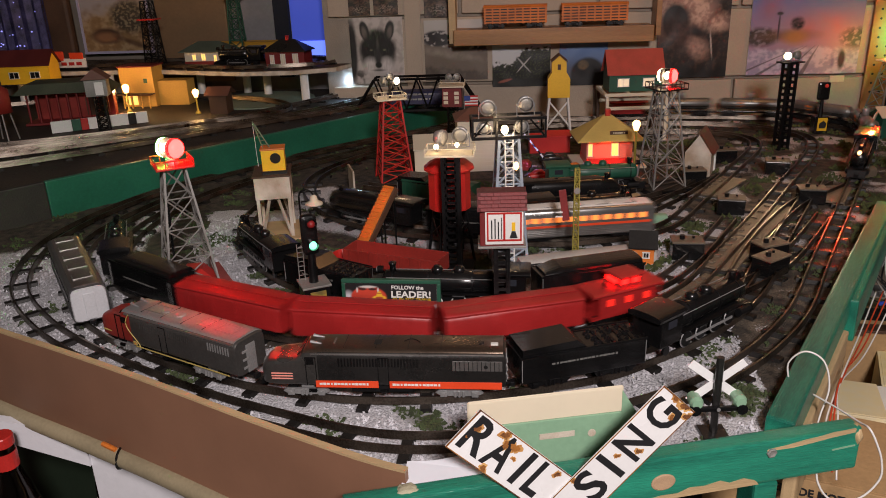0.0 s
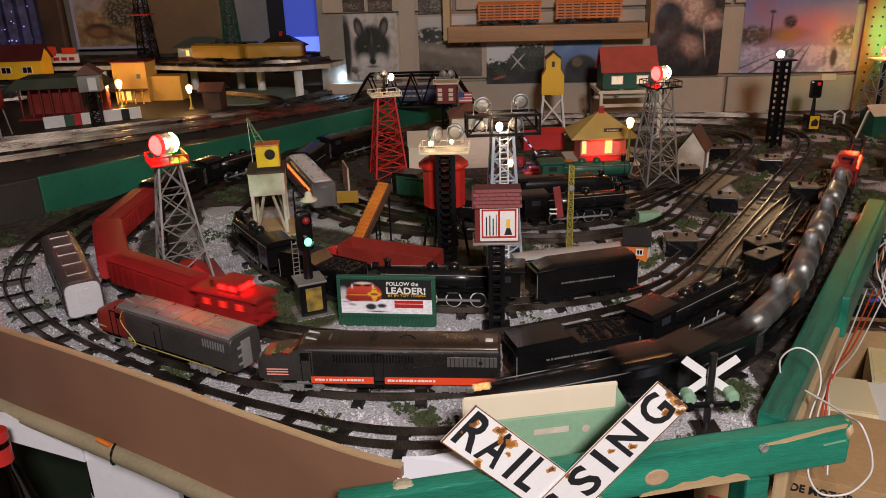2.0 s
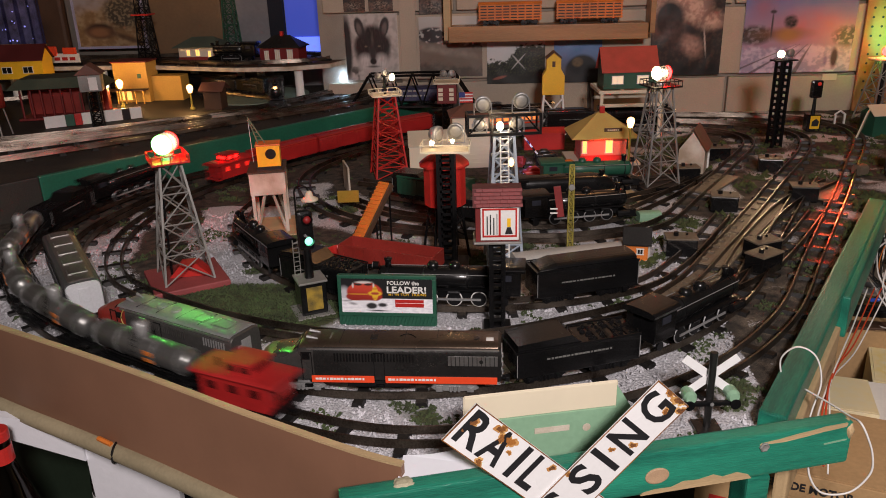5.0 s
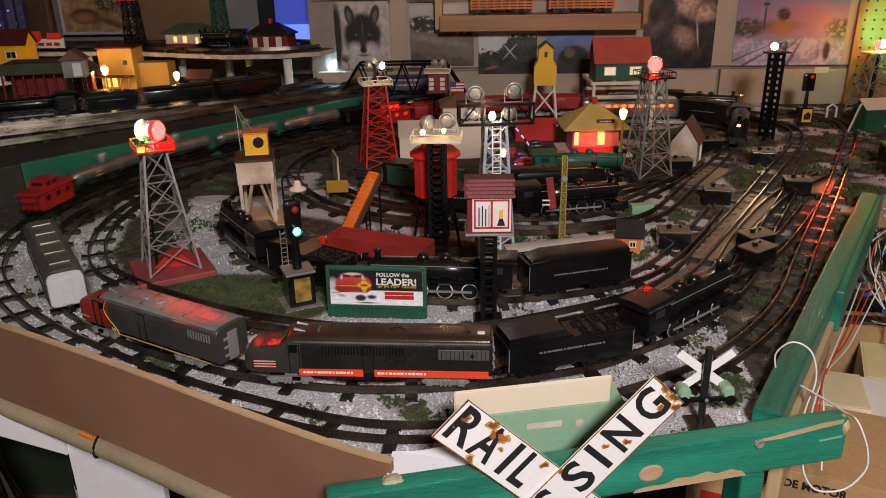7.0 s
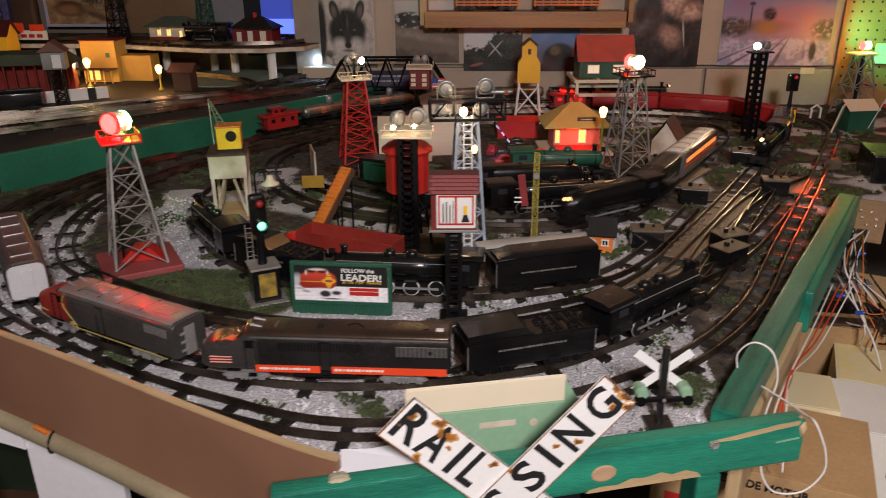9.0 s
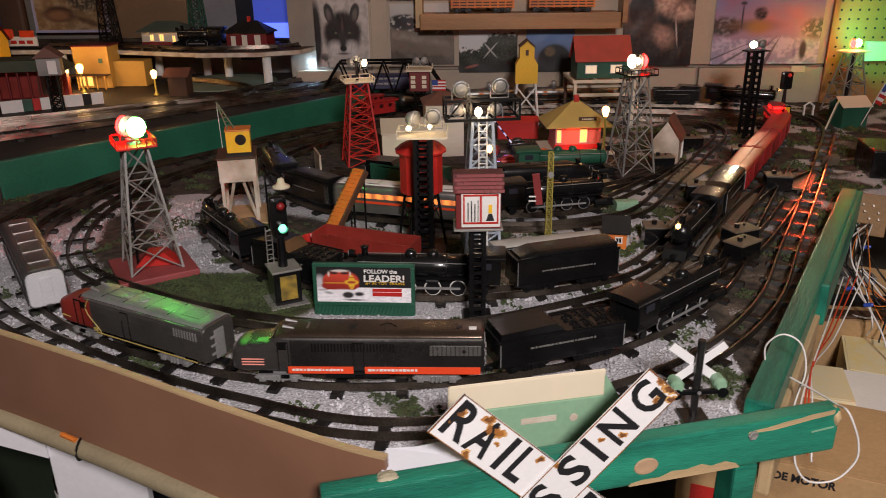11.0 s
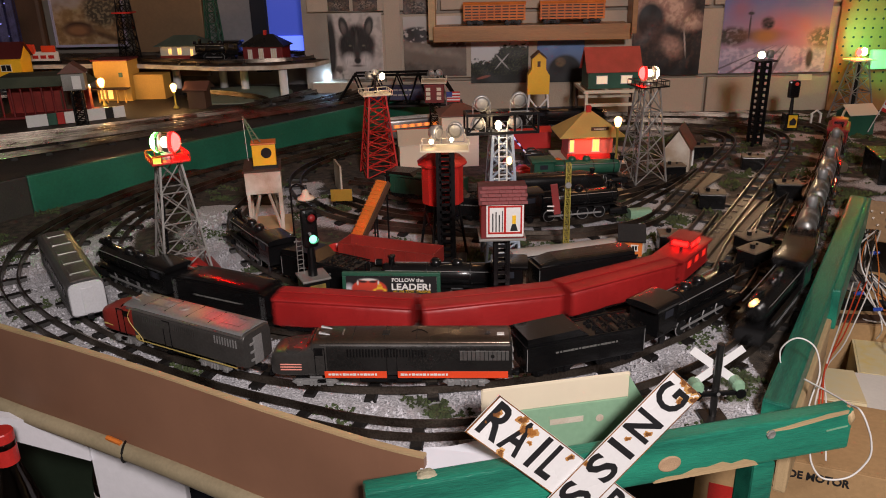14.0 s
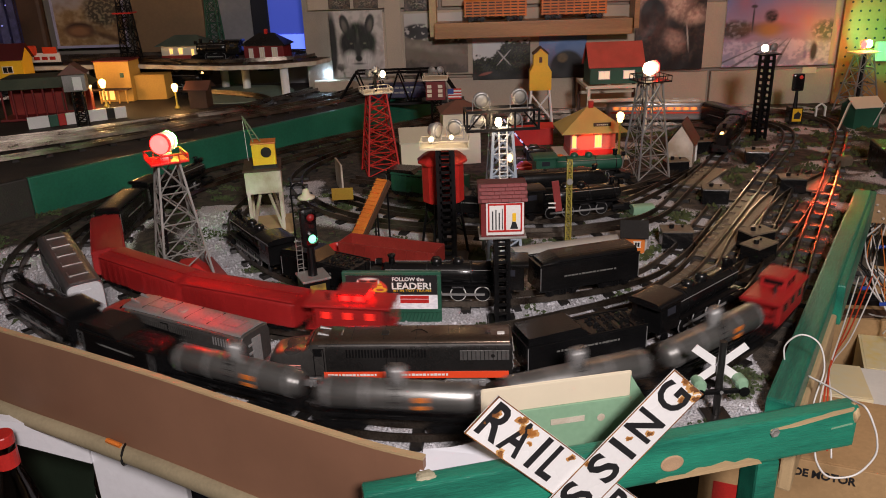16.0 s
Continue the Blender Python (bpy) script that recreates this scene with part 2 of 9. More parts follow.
def loft(bm, stations, power=4.0, seg=20):
    """stations: x, half width, bottom, top; a rounded section at each."""
    rings = []
    for x, w, z0, z1 in stations:
        ring = []
        for i in range(seg):
            a = 2 * math.pi * i / seg
            c, s = math.cos(a), math.sin(a)
            py = math.copysign(abs(c) ** (2 / power), c) * w
            pz = math.copysign(abs(s) ** (2 / (power if s > 0 else 12)), s)
            ring.append(bm.verts.new((x, py, (z0 + z1) / 2 + pz * (z1 - z0) / 2)))
        rings.append(ring)
    for p, q in zip(rings, rings[1:]):
        for i in range(seg):
            j = (i + 1) % seg
            bm.faces.new((p[i], p[j], q[j], q[i]))
    bm.faces.new(rings[0]), bm.faces.new(rings[-1][::-1])
    bmesh.ops.recalc_face_normals(bm, faces=bm.faces[:])
    return bm


def sweep(bm, pts, r, seg=6):
    pts = [Vector(p) for p in pts]
    rings = []
    for i, p in enumerate(pts):
        d = (pts[min(i + 1, len(pts) - 1)] - pts[max(i - 1, 0)]).normalized()
        u = d.cross(Vector((0.13, 0.31, 0.94))).normalized()
        v = d.cross(u)
        rings.append([bm.verts.new(p + (u * math.cos(2 * math.pi * k / seg) + v * math.sin(2 * math.pi * k / seg)) * r) for k in range(seg)])
    for p, q in zip(rings, rings[1:]):
        for k in range(seg):
            j = (k + 1) % seg
            bm.faces.new((p[k], p[j], q[j], q[k]))
    bm.faces.new(rings[0][::-1]), bm.faces.new(rings[-1])
    return bm


def mesh_of(name, bm, material, smooth=False):
    me = bpy.data.meshes.new(name)
    if smooth:
        for f in bm.faces:
            f.smooth = True
        for e in bm.edges:
            if len(e.link_faces) == 2 and e.calc_face_angle(0) > 0.7:
                e.smooth = False
    bm.to_mesh(me)
    bm.free()
    me.materials.append(material)
    return me


def part(name, bm, material, parent, label="", smooth=False, m=None):
    ob = new(name, mesh_of(name, bm, material, smooth))
    ob.parent = parent
    if m:
        ob.matrix_basis = m
    return tagged(ob, label) if label else ob


def thing(name, label, category, m=None, group="", kind=""):
    ob = new(name)
    ob.empty_display_size = 0.02
    if m:
        ob.matrix_basis = m
    return tagged(ob, label, category, group, kind)


def solid(name, bm, material, label, category, m=None, group="", kind="", smooth=False):
    ob = new(name, mesh_of(name, bm, material, smooth))
    if m:
        ob.matrix_basis = m
    return tagged(ob, label, category, group, kind)


B = bmesh.new


def text_part(name, body, size, material, parent, m, depth=0.0004, width=0.0, label="", bold=0.0):
    cu = bpy.data.curves.new(name, "FONT")
    cu.body, cu.size, cu.extrude, cu.align_x, cu.align_y, cu.resolution_u = body, size, depth, "CENTER", "CENTER", 3
    cu.offset = bold
    tmp = bpy.data.objects.new(name, cu)
    scene.collection.objects.link(tmp)
    bpy.context.view_layer.update()
    me = bpy.data.meshes.new_from_object(tmp.evaluated_get(bpy.context.evaluated_depsgraph_get()))
    bpy.data.objects.remove(tmp)
    me.materials.clear()
    me.materials.append(material)
    if width:
        xs = [v.co.x for v in me.vertices]
        k = width / max(max(xs) - min(xs), 1e-6)
        for v in me.vertices:
            v.co.x *= k
    ob = new(name, me)
    ob.parent = parent
    ob.matrix_basis = m
    return tagged(ob, label) if label else ob


def lattice(bm, w0, w1, z0, z1, bays, r, leg=None, depth=None):
    """Four raking legs with crossed braces; half widths at foot and head."""
    leg = leg or r * 1.6
    k = depth or 1.0

    def at(i, f):
        w = w0 + (w1 - w0) * f
        sx, sy = ((-1, -1), (1, -1), (1, 1), (-1, 1))[i % 4]
        return Vector((sx * w, sy * w * k, z0 + (z1 - z0) * f))
    for i in range(4):
        rod(bm, at(i, 0), at(i, 1), leg, seg=4)
        for b in range(bays):
            f, g = b / bays, (b + 1) / bays
            rod(bm, at(i, f), at(i + 1, g), r, seg=4)
            rod(bm, at(i + 1, f), at(i, g), r, seg=4)
            rod(bm, at(i, g), at(i + 1, g), r, seg=4)
    return bm


# ---- track plan ----
def spline(pts, closed=True, n=24):
    out, k = [], len(pts)
    for i in range(k if closed else k - 1):
        p = [pts[(i + j) % k] if closed else pts[min(max(i + j, 0), k - 1)] for j in (-1, 0, 1, 2)]
        for a in range(n):
            t = a / n
            out.append(tuple(0.5 * (2 * p[1][c] + (p[2][c] - p[0][c]) * t + (2 * p[0][c] - 5 * p[1][c] + 4 * p[2][c] - p[3][c]) * t * t
                                    + (3 * p[1][c] - p[0][c] - 3 * p[2][c] + p[3][c]) * t ** 3) for c in (0, 1)))
    out.append(out[0] if closed else pts[-1])
    return out


class Track:
    """A smooth line on the table, by its length."""

    def __init__(self, pts, closed=True, z=0.0):
        self.p, self.closed, self.s, self.z = spline(pts, closed), closed, [0.0], z
        for a, b in zip(self.p, self.p[1:]):
            self.s.append(self.s[-1] + math.dist(a, b))
        self.length = self.s[-1]

    def at(self, s):
        s = s % self.length if self.closed else s
        i = int(min(max(np.searchsorted(self.s, s, side="right") - 1, 0), len(self.s) - 2))
        a, b = self.p[i], self.p[i + 1]
        f = (s - self.s[i]) / max(self.s[i + 1] - self.s[i], 1e-9)
        return a[0] + (b[0] - a[0]) * f, a[1] + (b[1] - a[1]) * f

    def seat(self, s, half):
        """The pose of a vehicle whose middle is at s and whose trucks are half apart; it faces along growing s."""
        (x0, y0), (x1, y1) = self.at(s - half), self.at(s + half)
        return pose((x0 + x1) / 2, (y0 + y1) / 2, self.z + RAIL_TOP, 0, 0, math.degrees(math.atan2(y1 - y0, x1 - x0)))


RAIL_TOP = 0.0125
OUTER = Track([(0.955, 2.06), (0.815, 1.733), (0.562, 1.232), (0.420, 0.967), (0.25, 0.80), (0.0, 0.707), (-0.2, 0.752), (-0.40, 0.848),
               (-0.57, 0.965), (-0.70, 1.12), (-0.755, 1.34), (-0.68, 1.62), (-0.45, 1.93), (-0.18, 2.19), (0.1, 2.31), (0.6, 2.33), (0.88, 2.25)])
MIDDLE = Track([(0.80, 1.96), (0.60, 1.575), (0.42, 1.25), (0.30, 1.06), (0.15, 0.963), (0.0, 0.915), (-0.2, 0.932), (-0.40, 1.018),
                (-0.54, 1.13), (-0.61, 1.33), (-0.58, 1.55), (-0.44, 1.80), (-0.22, 2.06), (0.0, 2.2), (0.3, 2.25), (0.6, 2.23), (0.77, 2.14)])
SIDING = Track([(0.70, 1.65), (0.52, 1.30), (0.42, 1.09), (0.324, 0.962), (0.236, 0.888), (0.151, 0.838), (-0.021, 0.796), (-0.18, 0.808),
                (-0.364, 0.881), (-0.516, 0.990), (-0.612, 1.125), (-0.680, 1.325), (-0.64, 1.57)], False)
STORE = Track([(0.46, 1.40), (0.34, 1.18), (0.25, 1.08), (0.1, 1.025), (-0.05, 1.02), (-0.2, 1.07), (-0.33, 1.19), (-0.42, 1.38), (-0.42, 1.6)], False)
INNER = Track([(0.67, 1.98), (0.56, 1.75), (0.44, 1.53), (0.34, 1.36), (0.22, 1.30), (0.098, 1.287), (-0.15, 1.35), (-0.296, 1.477),
               (-0.367, 1.66), (-0.33, 1.83), (-0.2, 1.99), (0.1, 2.1), (0.45, 2.14), (0.62, 2.10)])
YARD_A = Track([(0.50, 1.70), (0.38, 1.52), (0.24, 1.378), (0.08, 1.358), (-0.12, 1.410), (-0.26, 1.53)], False)
YARD_B = Track([(0.50, 1.70), (0.36, 1.545), (0.2, 1.463), (0.0, 1.462), (-0.2, 1.56)], False)
YARD_C = Track([(0.44, 1.66), (0.28, 1.585), (0.1, 1.575), (-0.1, 1.59), (-0.24, 1.64)], False)
LOFT = 0.07
UPPER_C = Track([(-1.7, 1.50), (-1.3, 1.62), (-0.95, 1.83), (-0.68, 2.08), (-0.50, 2.36), (-0.46, 2.5)], False, LOFT)
UPPER_D = Track([(-1.6, 1.30), (-1.2, 1.46), (-0.9, 1.68), (-0.6, 1.98), (-0.35, 2.22), (-0.25, 2.45)], False, LOFT)
UPPER_A = Track([(-1.5, 1.44), (-1.1, 1.66), (-0.8, 1.88), (-0.53, 2.10), (-0.38, 2.32), (-0.32, 2.5)], False, LOFT)
UPPER_B = Track([(-1.95, 1.98), (-1.5, 2.36), (-1.2, 2.475), (-1.0, 2.465), (-0.80, 2.415), (-0.64, 2.325), (-0.57, 2.22), (-0.60, 2.12), (-0.78, 2.0), (-1.1, 1.80), (-1.6, 1.60), (-1.95, 1.65)], True, LOFT)
DECK_Z = 0.172
DECKLINE = Track([(-0.48, 2.45), (-0.53, 2.36), (-0.72, 2.33), (-0.92, 2.385), (-1.15, 2.46), (-1.6, 2.465), (-1.84, 2.47), (-1.90, 2.515), (-1.84, 2.56), (-1.5, 2.565), (-1.1, 2.565), (-0.75, 2.565), (-0.54, 2.535)], True, DECK_Z)
CROSS_A = Track([(0.73, 1.62), (0.60, 1.48), (0.47, 1.27), (0.36, 1.04)], False)
CROSS_B = Track([(0.63, 1.42), (0.48, 1.18), (0.36, 1.06), (0.28, 0.98)], False)
FLAT = [OUTER, MIDDLE, SIDING, STORE, INNER, YARD_A, YARD_B, YARD_C, CROSS_A, CROSS_B]


# ---- ground ----
def inside(x, y, poly):
    odd = False
    for (x0, y0), (x1, y1) in zip(poly, poly[1:] + poly[:1]):
        if (y0 > y) != (y1 > y) and x < x0 + (y - y0) * (x1 - x0) / (y1 - y0):
            odd = not odd
    return odd


def near_line(lines):
    """How far a point lies from the nearest of the lines."""
    pts = np.array([q for l in lines for q in l.p[::3]])
    return lambda x, y: float(np.min(np.hypot(pts[:, 0] - x, pts[:, 1] - y)))


TABLE = [(-0.014, 0.618), (-0.064, 0.637), (-0.185, 0.695), (-0.333, 0.770), (-0.511, 0.853), (-1.3, 1.14), (-1.3, 2.42), (1.5, 2.42), (1.5, 1.47), (0.745, 1.45), (0.345, 0.74)]
gritted = near_line([OUTER, SIDING, STORE])
gritted_far = near_line([INNER, YARD_A])


def ground():
    step, x0, y0 = 0.011, -1.3, 0.6
    nx, ny = int(2.8 / step), int(1.83 / step)
    verts, faces, cover, index = [], [], [], {}

    def vert(i, j):
        if (i, j) not in index:
            x, y = x0 + i * step, y0 + j * step
            h = 0.0022 * noise.noise((x * 40, y * 40, 0)) + 0.003 * noise.noise((x * 9, y * 9, 4)) - 0.001
            k = noise.noise((x * 14, y * 14, 2)) + 0.4 * noise.noise((x * 50, y * 50, 7))
            lawn = max(1.6 - math.hypot((x + 0.30) / 0.17, (y - 1.03) / 0.075) * 1.05 + 0.3 * k, 1.1 * (-k - 0.05))
            g = 0.60 + 0.35 * min(k + 0.15, 0) + (0.085 + 0.03 * k - gritted(x, y)) * 14 if y < 1.5 and x < 0.36 else 0
            g = max(g, 0.5 + (0.04 - gritted_far(x, y)) * 12 + 0.5 * k if y < 1.65 and x < 0.4 else 0, 0.9 * k)
            g = max(g, 0.30 + 1.1 * noise.noise((x * 11, y * 11, 21)) if x > 0.3 and y > 1.2 else 0)
            # pale grit fades out at the far left: its dimness is put into the cover
            g *= 1 - min(max((-0.60 - x) * 12, 0), 1) * min(max((y - 1.20) * 8, 0), 1)
            tan = 0.35 + 0.6 * k if x > 0.3 and 0.9 < y < 1.65 else 0
            index[i, j] = len(verts)
            verts.append((x, y, min(h, 0.0025)))
            cover.append((min(max(g, 0), 1), min(max(lawn, 0), 1), min(max(tan, 0), 1), 1))
        return index[i, j]
    for i in range(nx):
        for j in range(ny):
            if inside(x0 + (i + 0.5) * step, y0 + (j + 0.5) * step, TABLE):
                faces.append((vert(i, j), vert(i + 1, j), vert(i + 1, j + 1), vert(i, j + 1)))
    me = bpy.data.meshes.new("ground")
    me.from_pydata(verts, [], faces)
    me.materials.append(ground_mat())
    at = me.color_attributes.new("cover", "FLOAT_COLOR", "POINT")
    at.data.foreach_set("color", [c for q in cover for c in q])
    me.polygons.foreach_set("use_smooth", [True] * len(faces))
    return tagged(new("ground", me), "grey ballast grit and dark scenic earth on the train table", "ground", kind="structure")


ground()


def scatter(name, label, material, count, size, test, seed):
    """Small uneven lumps, as one sheet of stuff."""
    rng = random.Random(seed)
    verts, faces, made = [], [], 0
    while made < count:
        x, y = rng.uniform(-0.9, 1.05), rng.uniform(0.63, 2.3)
        if not inside(x, y, TABLE) or not test(x, y, rng):
            continue
        made += 1
        r, a = size * rng.uniform(0.5, 1.4), rng.uniform(0, 6.3)
        b = len(verts)
        for k in range(4):
            q = r * rng.uniform(0.6, 1.2)
            verts.append((x + q * math.cos(a + k * 1.57), y + q * math.sin(a + k * 1.57), rng.uniform(-0.001, r * 0.5)))
        verts.append((x + rng.uniform(-0.4, 0.4) * r, y + rng.uniform(-0.4, 0.4) * r, r * rng.uniform(0.7, 1.5)))
        faces += [(b, b + 1, b + 4), (b + 1, b + 2, b + 4), (b + 2, b + 3, b + 4), (b + 3, b, b + 4)]
    me = bpy.data.meshes.new(name)
    me.from_pydata(verts, [], faces)
    me.materials.append(material)
    return tagged(new(name, me), label, "ground cover", kind="stuff")


def patch(x, y, z=2.0):
    return noise.noise((x * 14, y * 14, z)) + 0.4 * noise.noise((x * 50, y * 50, 7))


# chips are kept out of the far-left corner, whose dimness is done by colour
scatter("gravel", "pale grey ballast chips strewn beside the rails", BALLAST, 9000, 0.0022,
        lambda x, y, r: x < 0.36 and y < 1.45 and gritted(x, y) < 0.09 and patch(x, y) > -0.4 and not (x < -0.64 and y > 1.25) and math.hypot((x + 0.30) / 0.17, (y - 1.03) / 0.08) > 1.1, 3)
scatter("moss", "dark green scenic moss tufts between the tracks", MOSS, 17000, 0.0026,
        lambda x, y, r: patch(x, y) < -0.42 or (patch(x, y, 9.0) > 0.45 and r.random() < 0.7), 5)
scatter("turf", "dull green scenic turf beside the beacon tower", MOSS, 4200, 0.0022,
        lambda x, y, r: math.hypot((x + 0.30) / 0.16, (y - 1.03) / 0.07) < 1.05, 8)


clear_of_rails = near_line(FLAT)
scatter("bushes", "olive green lichen clumps between the yard tracks", M("olive_lichen", (0.10, 0.125, 0.035), 0.95, 0, 0, 260, 1.0, (0.022, 0.030, 0.010)), 2600, 0.0052,
        lambda x, y, r: x > 0.20 and y > 1.10 and patch(x, y, 13.0) > 0.18 and clear_of_rails(x, y) > 0.030, 12)


# ---- rails and ties ----
def rails(track, name, label, s0=0.0, s1=None, ties=True):
    s1 = s1 if s1 is not None else track.length
    ob = thing(name, label, "railway track", kind="structure", group="toy railway tracks")
    n = int((s1 - s0) / 0.02)
    for side in (-1, 1):
        bm, rings = B(), []
        for i in range(n + 1):
            s = s0 + (s1 - s0) * i / n
            (xa, ya), (xb, yb) = track.at(s - 0.004 if track.closed else max(s - 0.004, 0)), track.at(s + 0.004)
            d = math.hypot(xb - xa, yb - ya) or 1
            ux, uy = -(yb - ya) / d, (xb - xa) / d
            x, y = track.at(s)
            rings.append([bm.verts.new((x + ux * (side * 0.0120 + o), y + uy * (side * 0.0120 + o), track.z + h))
                          for o, h in ((-0.0026, 0.0045), (0.0026, 0.0045), (0.0012, 0.0125), (-0.0012, 0.0125))])
        for p, q in zip(rings, rings[1:]):
            for k in range(4):
                j = (k + 1) % 4
                bm.faces.new((p[k], p[j], q[j], q[k]))
        part("rail", bm, RAILSTEEL, ob)
    if ties:
        m = int((s1 - s0) / 0.066)
        for i in range(m):
            s = s0 + (i + 0.5) * (s1 - s0) / m
            (xa, ya), (xb, yb) = track.at(max(s - 0.004, 0)), track.at(s + 0.004)
            t = new("tie", TIE_MESH)
            t.parent = ob
            t.matrix_basis = pose((xa + xb) / 2, (ya + yb) / 2, track.z, 0, 0, math.degrees(math.atan2(yb - ya, xb - xa)))
    return ob


_b = B()
prism(_b, [(-0.0075, -0.002), (0.0075, -0.002), (0.0055, 0.0045), (-0.0055, 0.0045)], -0.0235, 0.0235)
TIE_MESH = mesh_of("tie", _b, TIE)
rails(OUTER, "track_outer", "worn two-rail toy track with black ties, outer loop")
rails(MIDDLE, "track_middle", "worn two-rail toy track with black ties, middle loop")
rails(SIDING, "track_siding", "two-rail toy siding under parked diesels and locomotive")
rails(STORE, "track_storage", "two-rail toy track under the parked black locomotive")
rails(INNER, "track_inner", "worn two-rail toy track with black ties, inner loop")
rails(YARD_A, "track_yard", "short two-rail yard track under parked tender")
rails(YARD_B, "track_yard", "short two-rail yard track under black locomotives")
rails(YARD_C, "track_yard", "short two-rail yard track near the station")
rails(CROSS_A, "track_crossover", "curved two-rail turnout track with bright rails")
rails(CROSS_B, "track_crossover", "curved two-rail turnout track with dull rails")
rails(UPPER_A, "track_upper", "two-rail toy track along the raised level edge")
rails(UPPER_B, "track_upper", "two-rail toy loop on the raised level")
rails(UPPER_C, "track_upper", "two-rail toy siding on the raised level")
rails(UPPER_D, "track_upper", "two-rail toy siding beside the fascia")
rails(DECKLINE, "track_deck", "two-rail toy loop on the white deck")


# ---- table edges, room ----
def plank(name, a, b, top0, top1, high, thick, material, label, category="beam", bevel=0.003):
    """A beam from a to b in plan, whose top runs from top0 to top1."""
    a, b = Vector((*a, top0 - high / 2)), Vector((*b, top1 - high / 2))
    d = b - a
    bm = B()
    box(bm, (0, 0, 0), (d.length, thick, high), None, bevel)
    yaw, pitch = math.degrees(math.atan2(d.y, d.x)), -math.degrees(math.atan2(d.z, math.hypot(d.x, d.y)))
    mid = (a + b) / 2
    return solid(name, bm, material, label, category, pose(*mid, 0, pitch, yaw), kind="structure")


def curved_board():
    """The bent brown fascia of the table's front, its pale top edge and the conduit under it."""
    line = Track([(-0.014, 0.612), (-0.064, 0.631), (-0.185, 0.689), (-0.333, 0.764), (-0.511, 0.847), (-0.75, 0.95), (-1.3, 1.13)], False)
    ob = thing("front_fascia", "bent brown hardboard fascia with pale raw top edge", "fascia", kind="structure")

    def strip(z0, z1, o0, o1):
        bm, rings = B(), []
        for i in range(61):
            s = line.length * i / 60
            (xa, ya), (xb, yb) = line.at(max(s - 0.01, 0)), line.at(min(s + 0.01, line.length))
            d = math.hypot(xb - xa, yb - ya)
            ux, uy = -(yb - ya) / d, (xb - xa) / d
            x, y = line.at(s)
            rings.append([bm.verts.new((x + ux * o, y + uy * o, z)) for o, z in ((o0, z0), (o1, z0), (o1, z1), (o0, z1))])
        for p, q in zip(rings, rings[1:]):
            for k in range(4):
                j = (k + 1) % 4
                bm.faces.new((p[k], q[k], q[j], p[j]))
        bm.faces.new(rings[0]), bm.faces.new(rings[-1][::-1])
        bmesh.ops.recalc_face_normals(bm, faces=bm.faces[:])
        return bm
    part("board", strip(-0.066, 0.0445, -0.002, 0.004), BROWNBOARD, ob)
    part("edge", strip(0.0445, 0.047, -0.0025, 0.0042), RAWWOOD, ob, "pale raw fibre edge")
    bm = B()
    sweep(bm, [(*[line.at(line.length * i / 40)[k] + (0, -0.006)[k] for k in (0, 1)], -0.074) for i in range(41)], 0.011, 10)
    part("conduit", bm, PIPE, ob, "tan plastic conduit", True)
    x, y = line.at(0.405)
    bm = B()
    sweep(bm, [(x + 0.001 * math.sin(a), y - 0.006 + 0.0128 * math.cos(a), -0.074 + 0.0128 * math.sin(a)) for a in np.linspace(0, 6.28, 17)], 0.0015)
    part("cable_tie", bm, BLACK, ob, "black cable tie")
    bm = B()
    sweep(bm, [(x - 0.004 - 0.01 * i, y - 0.0075 + 0.0043 * i, -0.0625 + 0.001 * i) for i in (0, 1, 2)], 0.003)
    part("orange_rag", bm, ORANGE, ob, "torn orange plastic scrap")


curved_board()
BEAM_A, BEAM_B, BEAM_YAW, BEAM_TOP, BEAM_T = (-0.0665, 0.5843), (0.402, 0.7172), 15.84, 0.034, 0.018
plank("front_beam", BEAM_A, BEAM_B, BEAM_TOP, BEAM_TOP, 0.046, BEAM_T, TEAL, "teal brush-painted timber beam with bare knot and split")


def on_beam(x, z, proud=0.0):
    """A pose on the beam's front face, at x in the world and z below its top; its y points into the wood."""
    f = (x - BEAM_A[0]) / (BEAM_B[0] - BEAM_A[0])
    y = BEAM_A[1] + f * (BEAM_B[1] - BEAM_A[1])
    return pose(x, y, BEAM_TOP - z, 0, 0, BEAM_YAW) @ pose(0, -BEAM_T / 2 - proud, 0)


plank("right_rail", (0.340, 0.738), (0.748, 1.455), 0.022, 0.022, 0.035, 0.028, TEAL, "teal-painted timber rail with worn bare patches")
plank("right_rail_cap", (0.522, 1.030), (0.762, 1.455), 0.019, 0.019, 0.060, 0.020, TEAL, "darker teal-painted board along the rail's far half")
plank("right_rail_side", (0.363, 0.752), (0.507, 1.005), -0.012, -0.012, 0.09, 0.014, RAWWOOD, "raw pine board behind the teal rail")
plank("leg_post", (0.3026, 0.7028), (0.3261, 0.7087), -0.019, -0.019, 0.83, 0.03, TEAL, "teal-painted timber table leg", "table leg")
# the dim light at the far left is put into this board's near-black colour
plank("fascia_end", (-1.25, 0.955), (-0.850, 1.457), 0.075, 0.075, 0.09, 0.012, M("shade_dark_fascia", (0.016, 0.015, 0.013), 0.6, 0, 0, 50, 0.3, (0.03, 0.026, 0.02)), "end board of the raised level, shade put into its black colour", "fascia")
plank("fascia_left", (-0.850, 1.457), (-0.105, 2.392), 0.075, 0.075, 0.09, 0.012, FASCIA, "glossy dark green fascia board of the raised level", "fascia")
bm = B()
